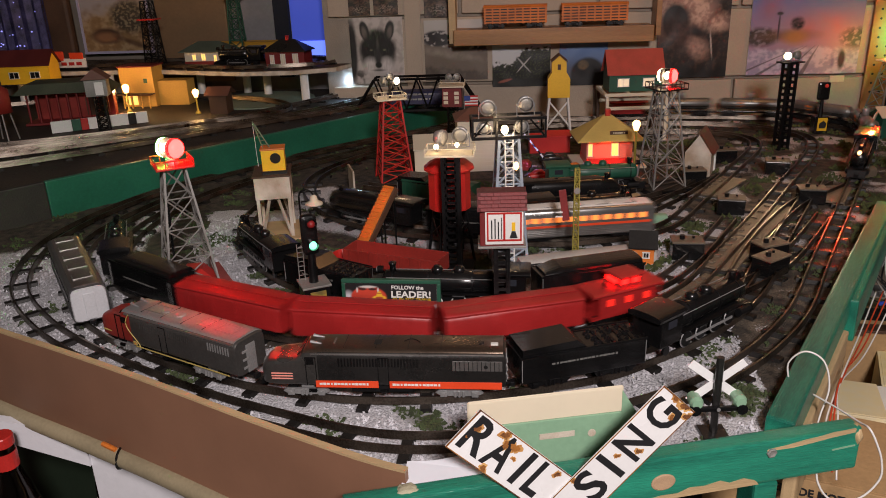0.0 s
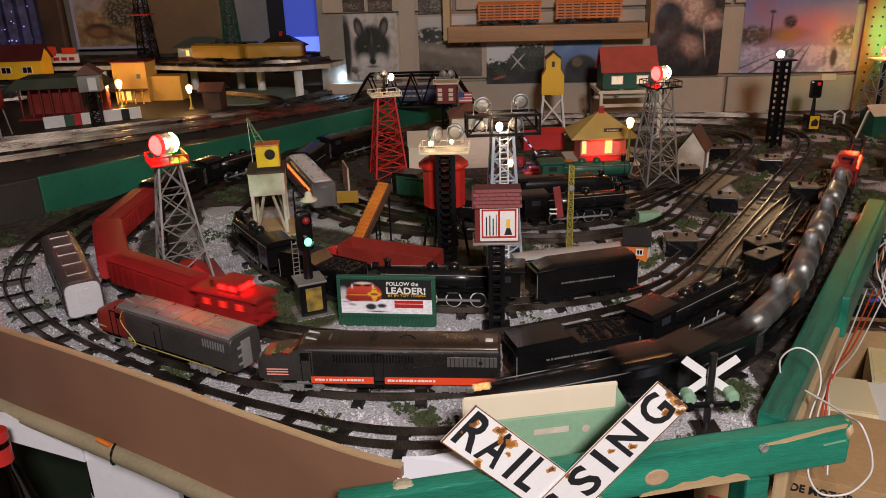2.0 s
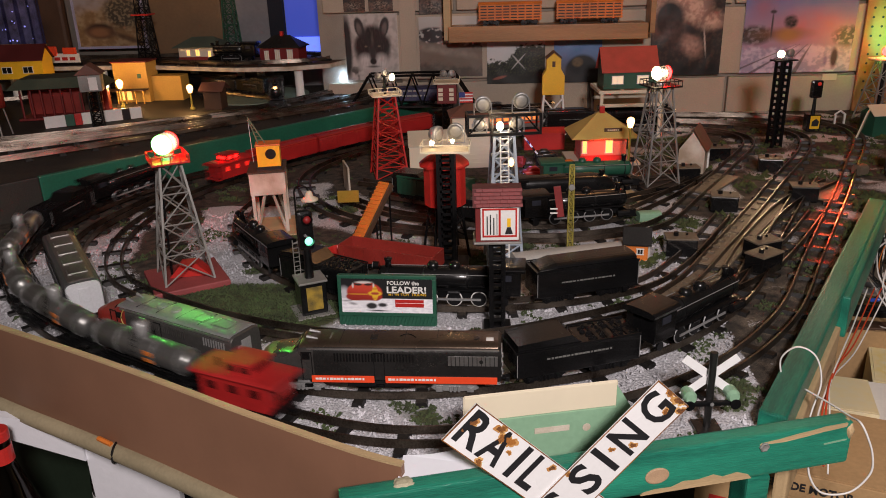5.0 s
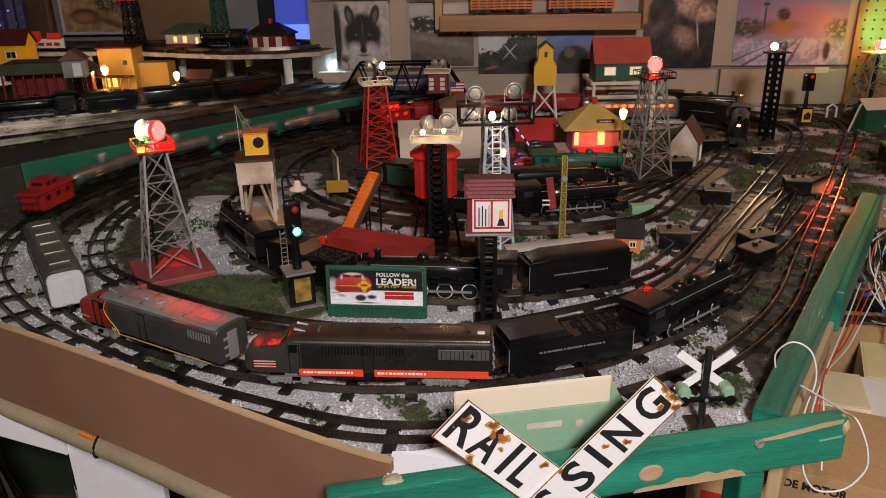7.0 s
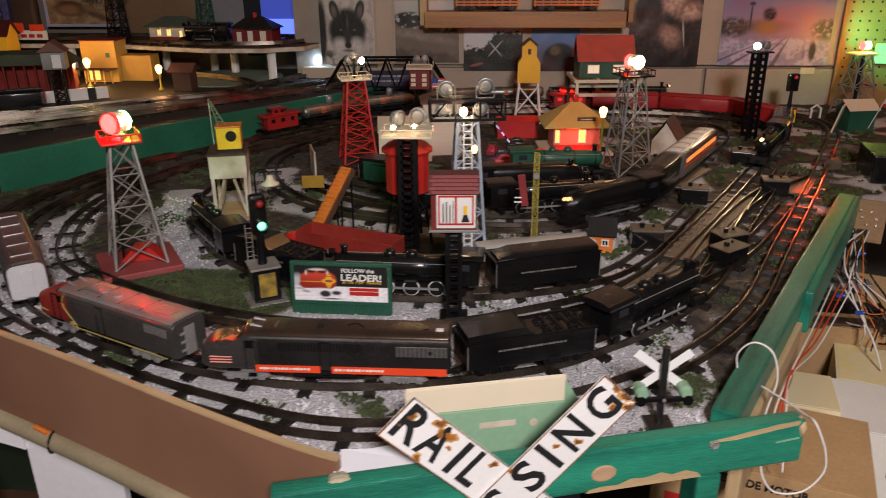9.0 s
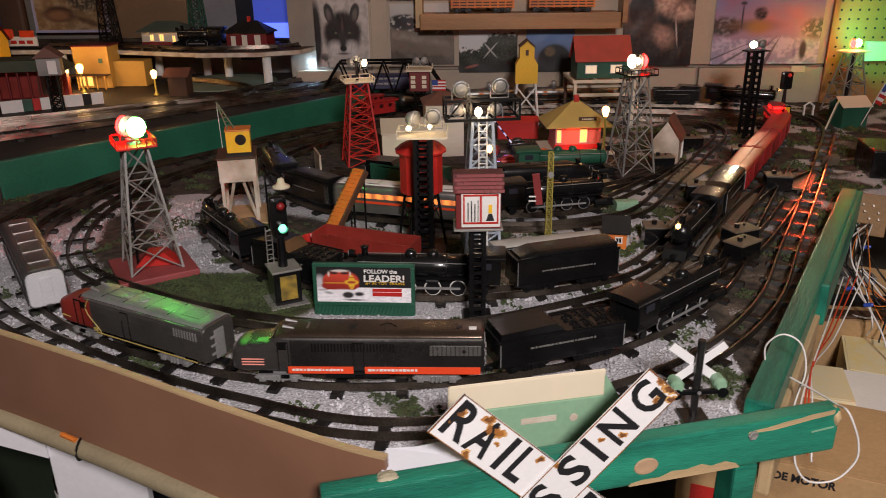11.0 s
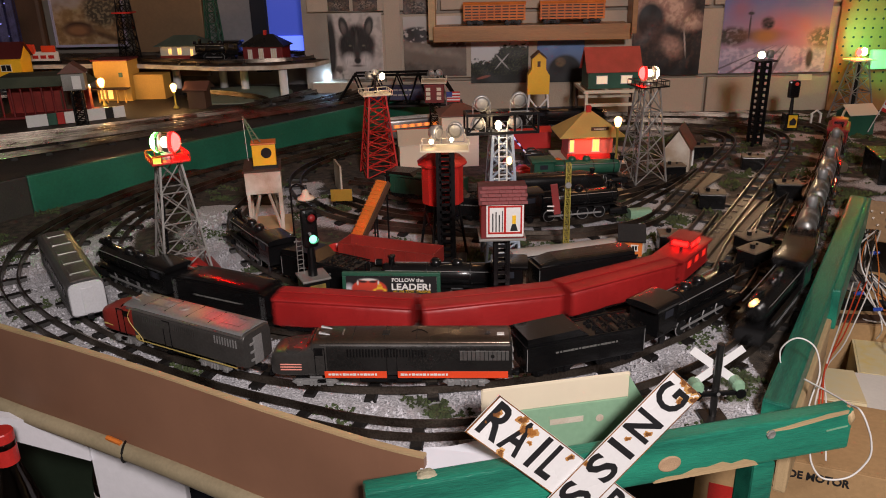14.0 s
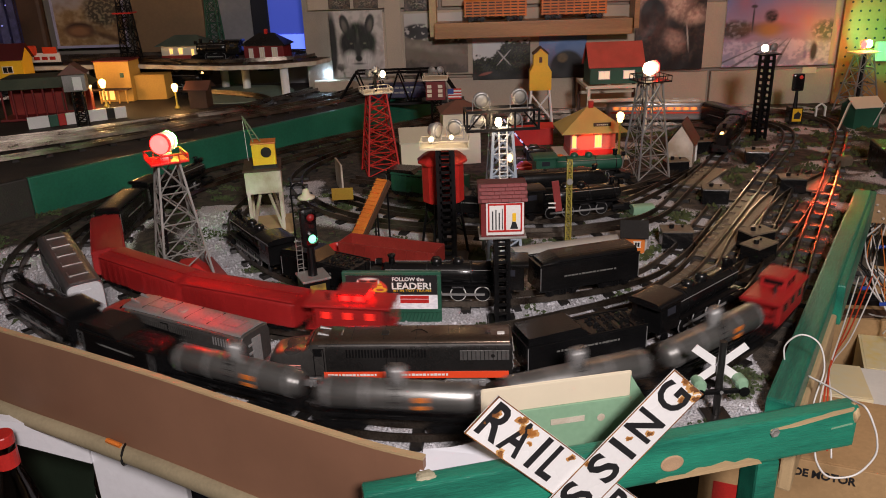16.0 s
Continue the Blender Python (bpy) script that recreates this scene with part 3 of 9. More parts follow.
lathe(bm, [(0.0105, -0.001), (0.0105, 0.0006), (0.009, 0.0012), (0.004, 0.0013)], seg=22, m=pose(0, 0, 0, 90))
solid("knot", bm, M("pale_bare_knot", (0.50, 0.33, 0.20), 0.6, 0, 0.3, 160, 0.3), "bare round wood knot in the teal beam", "wood knot", on_beam(0.2105, 0.0265) @ Matrix.Diagonal((1.12, 1, 0.82, 1)), kind="structure")


def scar(name, label, x, z, pts, material=RAWWOOD):
    """A ragged bare patch on the beam's face; pts in millimetres."""
    bm = B()
    prism(bm, [(u * 0.001, v * 0.001) for u, v in pts], -0.0006, 0.002)
    solid(name, bm, material, label, "wood scar", on_beam(x, z), kind="structure")


scar("bare_split", "bare split along the teal beam's upper edge", 0.352, 0.006, [(-46, -4), (-20, -4.5), (0, -2.5), (20, 0), (44, 2), (45, 5.5), (22, 5.2), (10, 3.6), (-6, 2.2), (-26, -0.8), (-44, -2.2)])
scar("bare_edge", "splintered bare patch along the teal beam's lower edge", 0.246, 0.043, [(-52, -3), (60, -3), (56, 2), (44, 6.5), (30, 4), (20, 8), (4, 5), (-10, 6), (-22, 1.5), (-38, 2), (-50, 0)])
scar("paint_ridge", "dried pale green drip along the teal beam", 0.385, 0.020, [(-12, -1), (12, 0.6), (12, 2.0), (2, 1.6), (-12, 0.4)], PALEGREEN)
bm = B()
lathe(bm, [(0.0052, -0.001), (0.0052, 0.0016), (0.004, 0.0024), (0.0015, 0.0014)], seg=6, m=pose(0, 0, 0, 90))
solid("bolt", bm, GREYSTEEL, "dull steel bolt head in the teal beam", "bolt", on_beam(0.3125, 0.0125), kind="structure")
bm = B()
bmesh.ops.create_icosphere(bm, subdivisions=3, radius=0.011)
for v in bm.verts:
    v.co *= 1 + 0.25 * noise.noise(v.co * 170)
solid("bare_tip", bm, RAWWOOD, "rubbed bare wood at the teal beam's tip", "wood scar", on_beam(0.3990, 0.010) @ pose(0, 0.007, 0) @ Matrix.Diagonal((0.45, 0.9, 0.95, 1)), kind="structure", smooth=True)


def corner_fill():
    """White filler between the beam and the table's edge, with a rough tan lump where the fascia ends."""
    pts = [(-0.019, 0.604), (0.062, 0.6275), (0.064, 0.658), (0.0395, 0.650), (0.022, 0.6425), (0.0085, 0.6377), (-0.004, 0.636), (-0.0172, 0.635)]
    bm = B()
    lo, hi = [bm.verts.new((x, y, -0.008)) for x, y in pts], [bm.verts.new((x, y, 0.0335 + (0.004 if y > 0.63 else 0))) for x, y in pts]
    bm.faces.new(lo[::-1]), bm.faces.new(hi)
    for i in range(len(pts)):
        k = (i + 1) % len(pts)
        bm.faces.new((lo[i], lo[k], hi[k], hi[i]))
    solid("corner_fill", bm, M("white_gloss_filler", (0.72, 0.74, 0.80), 0.3, 0, 0.12, 30, 0.05, fine=0.1), "glossy white filler between fascia and teal beam", "filler", kind="structure")
    bm = B()
    bmesh.ops.create_icosphere(bm, subdivisions=4, radius=0.0085)
    for v in bm.verts:
        v.co *= 1 + 0.30 * noise.noise(v.co * 120) + 0.16 * noise.noise(v.co * 380)
    solid("filler_lump", bm, M("tan_filler", (0.50, 0.42, 0.30), 0.7, 0, 0, 160, 0.5, (0.30, 0.30, 0.20)), "rough tan filler lump where fascia meets beam", "filler", pose(-0.0120, 0.6010, 0.032, 0, 0, 15) @ Matrix.Diagonal((1.25, 1.0, 0.55, 1)), kind="structure", smooth=True)


corner_fill()


def slab(name, poly, z0, z1, material, label, category="floor"):
    bm = B()
    a, b = [bm.verts.new((x, y, z0)) for x, y in poly], [bm.verts.new((x, y, z1)) for x, y in poly]
    bm.faces.new(a), bm.faces.new(b)
    for i in range(len(poly)):
        j = (i + 1) % len(poly)
        bm.faces.new((a[i], a[j], b[j], b[i]))
    bmesh.ops.recalc_face_normals(bm, faces=bm.faces[:])
    return solid(name, bm, material, label, category, kind="structure")


slab("table_board", TABLE, -0.03, -0.008, DARKWOOD, "dark wooden table board under the layout", "table")
slab("raised_level", [(-1.262, 0.968), (-0.117, 2.405), (-0.117, 2.6), (-2.1, 2.6), (-2.1, 0.968)], -0.02, LOFT - 0.001, M("blackened_layout_board", (0.045, 0.034, 0.026), 0.7, 0, 0, 40, 0.6, (0.010, 0.008, 0.007)), "dark earth-covered raised level of the layout", "platform")
slab("floor", [(-2.2, -1.2), (2.2, -1.2), (2.2, 2.9), (-2.2, 2.9)], -0.95, -0.85, CONCRETE, "grey concrete floor under the train table")
slab("ceiling", [(-2.2, -1.2), (2.2, -1.2), (2.2, 2.9), (-2.2, 2.9)], 1.4, 1.5, PLASTER, "plain plaster ceiling over the layout", "ceiling")
for n_, a_, b_ in (("wall_south", (-2.1, -1.15), (2.1, -1.15)), ("wall_east", (2.1, -1.2), (2.1, 2.8)), ("wall_west", (-2.05, -1.2), (-2.05, 2.8)), ("wall_north", (-2.2, 2.70), (2.2, 2.70))):
    plank(n_, a_, b_, 1.4, 1.4, 2.25, 0.08, PLASTER, "plain plastered room wall", "wall", 0)

# the block wall behind the layout
block_wall = thing("wall_block", "beige painted concrete block wall behind the layout", "wall", kind="structure")
bm = B()
box(bm, (0.40, 2.47, 0.28), (1.79, 0.08, 2.26))
part("mortar_bed", bm, MORTAR, block_wall)
bm = B()
box(bm, (0, 0, 0), (0.39, 0.02, 0.188), None, 0.003)
BLOCK = mesh_of("block", bm, WALLPAINT)
for r_ in range(-5, 6):
    for c_ in range(5):
        x_ = -0.30 + 0.4 * c_ + (0.2 if r_ % 2 else 0.02)
        if x_ < 1.12:
            b_ = new("block", BLOCK)
            b_.parent = block_wall
            b_.matrix_basis = pose(x_, 2.4215, 0.007 + 0.198 * r_)


# ---- rolling stock ----
bm = B()
lathe(bm, [(0.0035, -0.0022), (0.0062, -0.0020), (0.0062, 0.0008), (0.0070, 0.0010), (0.0070, 0.0022), (0.003, 0.0024)], seg=12, m=pose(0, 0, 0, 90))
WHEEL = mesh_of("wheel", bm, BLACKMET)


def truck_frame(material, side=0.0165):
    bm = B()
    for y in (-side, side):
        e = math.copysign(1, y)
        prism(bm, [(-0.026, 0.0075), (-0.022, 0.0050), (-0.008, 0.0035), (0.008, 0.0035), (0.022, 0.0050), (0.026, 0.0075), (0.022, 0.0105), (-0.022, 0.0105)], y - 0.0014, y + 0.0014)
        for x in (-0.017, 0.017):
            box(bm, (x, y + e * 0.0022, 0.0064), (0.0075, 0.0026, 0.0066), None, 0.0008)
            rod(bm, (x, y + e * 0.0030, 0.0064), (x, y + e * 0.0042, 0.0064), 0.0020, seg=8)
        for x in (-0.0045, 0, 0.0045):
            rod(bm, (x, y + e * 0.0018, 0.0030), (x, y + e * 0.0018, 0.0095), 0.0016, seg=7)
    box(bm, (0, 0, 0.0095), (0.014, 0.030, 0.005))
    return mesh_of("truck_frame", bm, material)


TRUCKFRAME, SILVERTRUCK = truck_frame(BLACKMET), truck_frame(DULLSILVER, 0.0200)
TANKSKIN = M("dusty_tank_skin", (0.30, 0.30, 0.29), 0.36, 0.8, 0.35, 50, 0.1)
LETTERGREY = M("dim_grey_lettering", (0.16, 0.16, 0.15), 0.5, 0, 0.3, 90, 0)
NOSELINE = M("pale_red_line", (0.80, 0.30, 0.24), 0.4, 0, 0.15, 80, 0.05)


def truck(ob, x, frame_mesh=None):
    f = new("truck", frame_mesh or TRUCKFRAME)
    f.parent = ob
    f.matrix_basis = pose(x, 0, 0)
    for dx in (-0.017, 0.017):
        for y, r in ((-0.0125, 0), (0.0125, 180)):
            w = new("wheel", WHEEL)
            w.parent = f
            w.matrix_basis = pose(dx, y, 0.0062, 0, 0, r)


def coupler(ob, x):
    bm = B()
    box(bm, (x, 0, 0.009), (0.016, 0.004, 0.003))
    box(bm, (x + math.copysign(0.007, x), 0.001, 0.009), (0.005, 0.008, 0.006), None, 0.001)
    part("coupler", bm, BLACKMET, ob)


def bars(ob, name, x0, x1, y, z, high, material, n, label=""):
    """Small unreadable lettering on a side, as plain bars."""
    bm = B()
    w = (x1 - x0) / n
    for i in range(n):
        box(bm, (x0 + (i + 0.5) * w, y, z), (w * (0.84 if i % 5 else 0.5), 0.0006, high * (0.62 if i % 3 else 0.75)))
    part(name, bm, material, ob, label)


def diesel(name, label, nose, side, roof, L=0.27, cab=0.07, stripe=False, group=""):
    ob = thing(name, label, "model diesel", group=group)
    h, low = L / 2, 0.0140
    bm = B()
    loft(bm, [(-h, 0.0228, low, 0.0555), (-h + 0.002, 0.0236, low, 0.057), (h - cab, 0.0236, low, 0.057)], 5.5, 32)
    part("body", bm, side, ob, smooth=True)
    bm = B()
    loft(bm, [(h - cab + 0.0004, 0.0236, low, 0.057), (h - 0.054, 0.0236, low, 0.057), (h - 0.050, 0.0232, low, 0.0555), (h - 0.041, 0.0229, low, 0.0475), (h - 0.022, 0.0222, low, 0.0458),
              (h - 0.009, 0.0200, low, 0.0428), (h - 0.003, 0.0165, low, 0.0385), (h, 0.0115, 0.013, 0.033)], 5, 32)
    part("nose", bm, nose, ob, "rounded nose and cab", True)
    bm = B()
    loft(bm, [(-h + 0.003, 0.0205, 0.048, 0.0590), (h - 0.054, 0.0205, 0.048, 0.0590), (h - 0.050, 0.0195, 0.048, 0.0570)], 2.8, 28)
    part("roof", bm, roof, ob, "dusty metal roof", True)
    if not stripe:
        for x, w in ((-h + 0.030, 0.026), (-h + 0.064, 0.018), (h - 0.100, 0.030)):
            bm = B()
            for y in (-0.0085, 0.0085):
                box(bm, (x, y, 0.0592), (w, 0.0014, 0.0012), None, 0.0003)
            for e in (-1, 1):
                box(bm, (x + e * w / 2, 0, 0.0592), (0.0014, 0.0184, 0.0012), None, 0.0003)
            part("roof_frame", bm, SILVER, ob, "bright raised roof frame")
        for x in (-0.012, 0.012):
            bm = B()
            lathe(bm, [(0.0068, 0.0575), (0.0068, 0.0602), (0.0056, 0.0607), (0.0020, 0.0598)], (x, 0, 0), 16)
            part("roof_fan", bm, roof, ob)
    else:
        for x, y, w, d, m in ((-h + 0.012, 0.006, 0.008, 0.006, WHITE), (-h + 0.026, 0.004, 0.006, 0.006, BLACK), (0.004, 0.003, 0.008, 0.010, SIDEGREY), (h - 0.082, 0.001, 0.002, 0.013, SILVER)):
            bm = B()
            box(bm, (x, y, 0.0590), (w, d, 0.0014), None, 0.0005)
            part("roof_fitting", bm, m, ob)
        bm = B()
        sweep(bm, [(-0.042 + 0.0022 * k, 0.004 - 0.008 * math.sin(k * 0.35), 0.0592) for k in range(9)], 0.0006)
        part("loose_lead", bm, BLACK, ob, "short black lead on the roof")
    for x in (-0.065, -0.030, 0.005, 0.040):
        bm = B()
        box(bm, (x, 0, 0.0584), (0.0006, 0.031, 0.0012))
        part("roof_seam", bm, SIDEGREY, ob)
    for y in (-0.0104, 0.0104):
        bm = B()
        box(bm, (h - 0.0452, y, 0.0520), (0.0012, 0.0150, 0.0062), None, 0.0004)
        bmesh.ops.rotate(bm, verts=bm.verts, cent=(h - 0.0452, y, 0.0520), matrix=Matrix.Rotation(radians(-48), 3, "Y"))
        part("windshield", bm, BLACK, ob)
    bm = B()
    box(bm, (h - 0.0450, 0, 0.0523), (0.0014, 0.0024, 0.0078))
    bmesh.ops.rotate(bm, verts=bm.verts, cent=(h - 0.0450, 0, 0.0523), matrix=Matrix.Rotation(radians(-48), 3, "Y"))
    part("windshield_post", bm, nose, ob)
    bm = B()
    lathe(bm, [(0.0048, 0.0), (0.0048, 0.0030), (0.0040, 0.0036), (0.0010, 0.0030)], seg=16, m=pose(h - 0.0030, 0, 0.0335, 0, 78, 0))
    part("headlight", bm, SILVER, ob, smooth=True)
    for y in (-0.0237, 0.0237):
        e = math.copysign(1, y)
        bm = B()
        box(bm, (h - 0.0575, y, 0.0455), (0.0085, 0.0008, 0.0080), None, 0.0003)
        part("cab_window", bm, BLACK, ob)
        bm = B()
        for i in range(26):
            box(bm, ((-0.040 if stripe else -h + 0.074) + i * 0.0034, y, 0.0445), (0.0016, 0.0012, 0.0095))
        part("grille", bm, BLACK if stripe else side, ob)
        if stripe:
            bm = B()
            box(bm, (-h + 0.030, y, 0.0415), (0.053, 0.0010, 0.0115), None, 0.0003)
            lou = part("louvre_panel", bm, SILVER, ob, "bright metal louvre panel")
            bm = B()
            for i in range(11):
                box(bm, (-h + 0.007 + i * 0.0046, y + e * 0.0006, 0.0415), (0.0007, 0.0006, 0.0110))
            rod(bm, (-h + 0.021, y, 0.041), (-h + 0.021, y + e * 0.0010, 0.041), 0.0022, seg=10)
            part("louvre_line", bm, SIDEGREY, lou)
        else:
            bm = B()
            for i in range(9):
                box(bm, (-h + 0.010 + i * 0.0040, y, 0.0445), (0.0014, 0.0012, 0.0095))
            part("louvre", bm, DULLSILVER, ob)
        bm = B()
        box(bm, (-0.028, y * 0.93, 0.0535), (L - 0.060, 0.0026, 0.0024), None, 0.0010)
        part("trim_rail", bm, SILVER, ob, "bright roof edge strip")
        if stripe:
            for x0, x1, n in ((-h + 0.004, -0.009, 13), (0.003, 0.072, 14)):
                bm = B()
                box(bm, ((x0 + x1) / 2, y, 0.0180), (x1 - x0, 0.0012, 0.0082), None, 0.0003)
                part("stripe", bm, ORANGERED, ob, "orange-red side stripe")
                bars(ob, "lettering", *((x1 - 0.056, x1 - 0.003) if n == 13 else (x0 + 0.010, x1 - 0.004)), y * 1.027, 0.0185, 0.0036, WHITE, n)
            for i in range(3):
                bm = B()
                box(bm, (h - 0.025, e * 0.0224, 0.0235 + 0.0032 * i), (0.024, 0.0012, 0.0013), None, 0.0003)
                part("nose_stripe", bm, NOSELINE, ob, "pale red nose stripe")
        else:
            bm = B()
            box(bm, (-0.030, y, 0.0138), (L - 0.085, 0.0010, 0.0010))
            part("pinstripe", bm, DULLYELLOW, ob)
            bm = B()
            sweep(bm, [(h - cab - 0.002 + 0.012 * math.sin((q - 0.35) * 4.4) * (1 - 0.3 * q), y * 1.006, 0.0125 + 0.042 * q) for q in np.linspace(0, 1, 16)], 0.0006)
            part("nose_trim", bm, DULLYELLOW, ob, "yellow curved nose line")
            bm = B()
            box(bm, (h - 0.020, e * 0.0218, 0.0235), (0.016, 0.0012, 0.0014))
            box(bm, (-0.005 + 0.055, y, 0.0175), (0.006, 0.0010, 0.0045))
            part("emblem", bm, DULLYELLOW, ob)
        for x in (-0.003, 0.076):
            bm = B()
            for c, q in (((x, y, 0.0500), (0.011, 0.0010, 0.0008)), ((x - 0.0055, y, 0.0335), (0.0008, 0.0010, 0.0335)), ((x + 0.0055, y, 0.0335), (0.0008, 0.0010, 0.0335))):
                box(bm, c, q)
            for z in (0.0085, 0.0105):
                box(bm, (x, y * 0.98, z), (0.009, 0.003, 0.0008))
            part("side_door", bm, BLACK, ob)
    bm = B()
    for y in (-0.0075, 0.0075):
        rod(bm, (h - 0.068, y, 0.0588), (h - 0.056, y, 0.0612), 0.0009, 0.0020)
    part("horn", bm, DULLSILVER, ob)
    bm = B()
    box(bm, (-h - 0.0006, 0, 0.031), (0.0012, 0.014, 0.034), None, 0.0003)
    for z in (0.022, 0.032, 0.042):
        box(bm, (-h - 0.0016, 0.010, z), (0.0016, 0.008, 0.003), None, 0.0006)
    part("end_door", bm, DULLSILVER, ob)
    bm = B()
    box(bm, (0.0, 0, 0.0085), (0.070, 0.034, 0.009), None, 0.002)
    part("fuel_tank", bm, BLACKMET, ob)
    for x in (-h + 0.05, h - 0.05):
        truck(ob, x, SILVERTRUCK)
    coupler(ob, -h), coupler(ob, h - 0.004)
    return ob


def coach(name, label, body, roof, L=0.25, end=None, band=None, lit=None, group=""):
    ob = thing(name, label, "model coach", group=group)
    h = L / 2
    bm = B()
    loft(bm, [(-h, 0.0232, 0.008, 0.0565), (-h + 0.003, 0.0238, 0.008, 0.0575), (h - 0.003, 0.0238, 0.008, 0.0575), (h, 0.0232, 0.008, 0.0565)], 7, 32)
    part("body", bm, body, ob, smooth=True)
    bm = B()
    loft(bm, [(-h + 0.004, 0.0185, 0.050, 0.0592), (h - 0.004, 0.0185, 0.050, 0.0592)], 2.6, 24)
    part("roof", bm, roof, ob, smooth=True)
    for e in (-1, 1):
        bm = B()
        loft(bm, [(e * (h + 0.0002), 0.0226, 0.009, 0.056), (e * (h + 0.0022), 0.0216, 0.010, 0.055)], 5, 24)
        part("end_cap", bm, end or body, ob, "pale grey end wall", True)
        bm = B()
        box(bm, (e * (h + 0.003), 0, 0.030), (0.002, 0.014, 0.036), None, 0.0004)
        part("end_door", bm, end or body, ob)
    for i in range(5):
        bm = B()
        x = -h + 0.03 + i * (L - 0.06) / 4
        box(bm, (x, 0, 0.0594), (0.0022, 0.026, 0.0016), None, 0.0005)
        for y in (-0.012, 0.012):
            box(bm, (x + 0.010, y, 0.0588), (0.018, 0.0016, 0.0014), None, 0.0004)
        part("roof_vent", bm, SILVER, ob, "bright raised roof rib")
    for y in (-0.0241, 0.0241):
        for i in range(11):
            bm = B()
            box(bm, (-h + 0.02 + i * (L - 0.04) / 10, y, 0.040), (0.013, 0.0008, 0.0085), None, 0.0003)
            part("window", bm, lit or BLACK, ob)
        if band:
            bm = B()
            box(bm, (0, y * 0.996, 0.029), (L - 0.012, 0.0008, 0.004))
            part("stripe", bm, band, ob)
        bm = B()
        for i in range(4):
            box(bm, (0, y * 0.998, 0.013 + 0.003 * i), (L - 0.010, 0.0006, 0.001))
        part("fluting", bm, body, ob)
    for x in (-h + 0.045, h - 0.045):
        truck(ob, x)
    coupler(ob, -h), coupler(ob, h)
    return ob


def red_car(name, label, L=0.185, material=None, group="", cat="model boxcar"):
    ob = thing(name, label, cat, group=group)
    h, mat = L / 2, material or CARRED
    bm = B()
    loft(bm, [(-h, 0.0225, 0.010, 0.045), (-h + 0.002, 0.0232, 0.009, 0.0460), (h - 0.002, 0.0232, 0.009, 0.0460), (h, 0.0225, 0.010, 0.045)], 6, 28)
    part("body", bm, mat, ob, smooth=True)
    bm = B()
    loft(bm, [(-h - 0.001, 0.0225, 0.0425, 0.0490), (h + 0.001, 0.0225, 0.0425, 0.0490)], 2.4, 20)
    part("roof", bm, mat, ob, smooth=True)
    for y in (-0.0236, 0.0236):
        bm = B()
        box(bm, (0, y, 0.0265), (0.036, 0.0012, 0.031), None, 0.0004)
        part("door", bm, mat, ob)
        bm = B()
        box(bm, (0.002, y, 0.0115), (L * 0.42, 0.0012, 0.0022))
        part("sill", bm, BLACK, ob)
        bm = B()
        for i in range(12):
            box(bm, (-h + 0.010 + i * (L - 0.02) / 11, y * 0.99, 0.0275), (0.0014, 0.0008, 0.033))
        part("rib", bm, mat, ob)
    bm = B()
    box(bm, (0, 0, 0.0500), (L, 0.007, 0.0012))
    part("roof_walk", bm, mat, ob)
    bm = B()
    box(bm, (0, 0, 0.0095), (L, 0.014, 0.004))
    part("frame", bm, BLACKMET, ob)
    for x in (-h + 0.035, h - 0.035):
        truck(ob, x)
    coupler(ob, -h), coupler(ob, h)
    return ob


def caboose(name, label, material, lit=None, L=0.11):
    ob = thing(name, label, "model caboose")
    h = L / 2
    bm = B()
    box(bm, (0, 0, 0.0255), (L - 0.022, 0.044, 0.031), None, 0.001)
    part("body", bm, material, ob)
    bm = B()
    loft(bm, [(-h, 0.0245, 0.0400, 0.0460), (h, 0.0245, 0.0400, 0.0460)], 2.5, 18)
    part("roof", bm, material, ob, smooth=True)
    bm = B()
    box(bm, (-0.006, 0, 0.0510), (0.034, 0.032, 0.014), None, 0.001)
    cup = part("cupola", bm, lit and material or material, ob)
    bm = B()
    loft(bm, [(-0.0255, 0.018, 0.0570, 0.0610), (0.0135, 0.018, 0.0570, 0.0610)], 2.5, 14)
    part("cupola_roof", bm, material, cup, smooth=True)
    for y in (-0.0164, 0.0164):
        for x in (-0.014, 0.003):
            bm = B()
            box(bm, (x, y, 0.0525), (0.009, 0.0012, 0.006))
            part("pane", bm, lit or BLACK, cup)
    for x in (-0.0235, 0.0115):
        bm = B()
        box(bm, (x, 0, 0.0525), (0.0012, 0.022, 0.0055))
        part("pane", bm, lit or BLACK, cup)
    for y in (-0.0224, 0.0224):
        for x in (-0.028, 0.0, 0.028):
            bm = B()
            box(bm, (x, y, 0.031), (0.010, 0.001, 0.009), None, 0.0003)
            part("window", bm, BLACK if not lit else CABDIM, ob)
    for e in (-1, 1):
        bm = B()
        box(bm, (e * (h - 0.006), 0, 0.0105), (0.012, 0.042, 0.002))
        for y in (-0.018, -0.006, 0.006, 0.018):
            rod(bm, (e * (h - 0.001), y, 0.011), (e * (h - 0.001), y, 0.026 if abs(y) < 0.01 else 0.041), 0.0007, seg=5)
        rod(bm, (e * (h - 0.001), -0.018, 0.027), (e * (h - 0.001), 0.018, 0.027), 0.0008, seg=5)
        part("platform", bm, BLACKMET if not lit else material, ob)
    bm = B()
    rod(bm, (0.028, 0.008, 0.045), (0.028, 0.008, 0.055), 0.002)
    part("smoke_jack", bm, BLACK, ob)
    for x in (-0.027, 0.027):
        truck(ob, x)
    coupler(ob, -h), coupler(ob, h)
    return ob


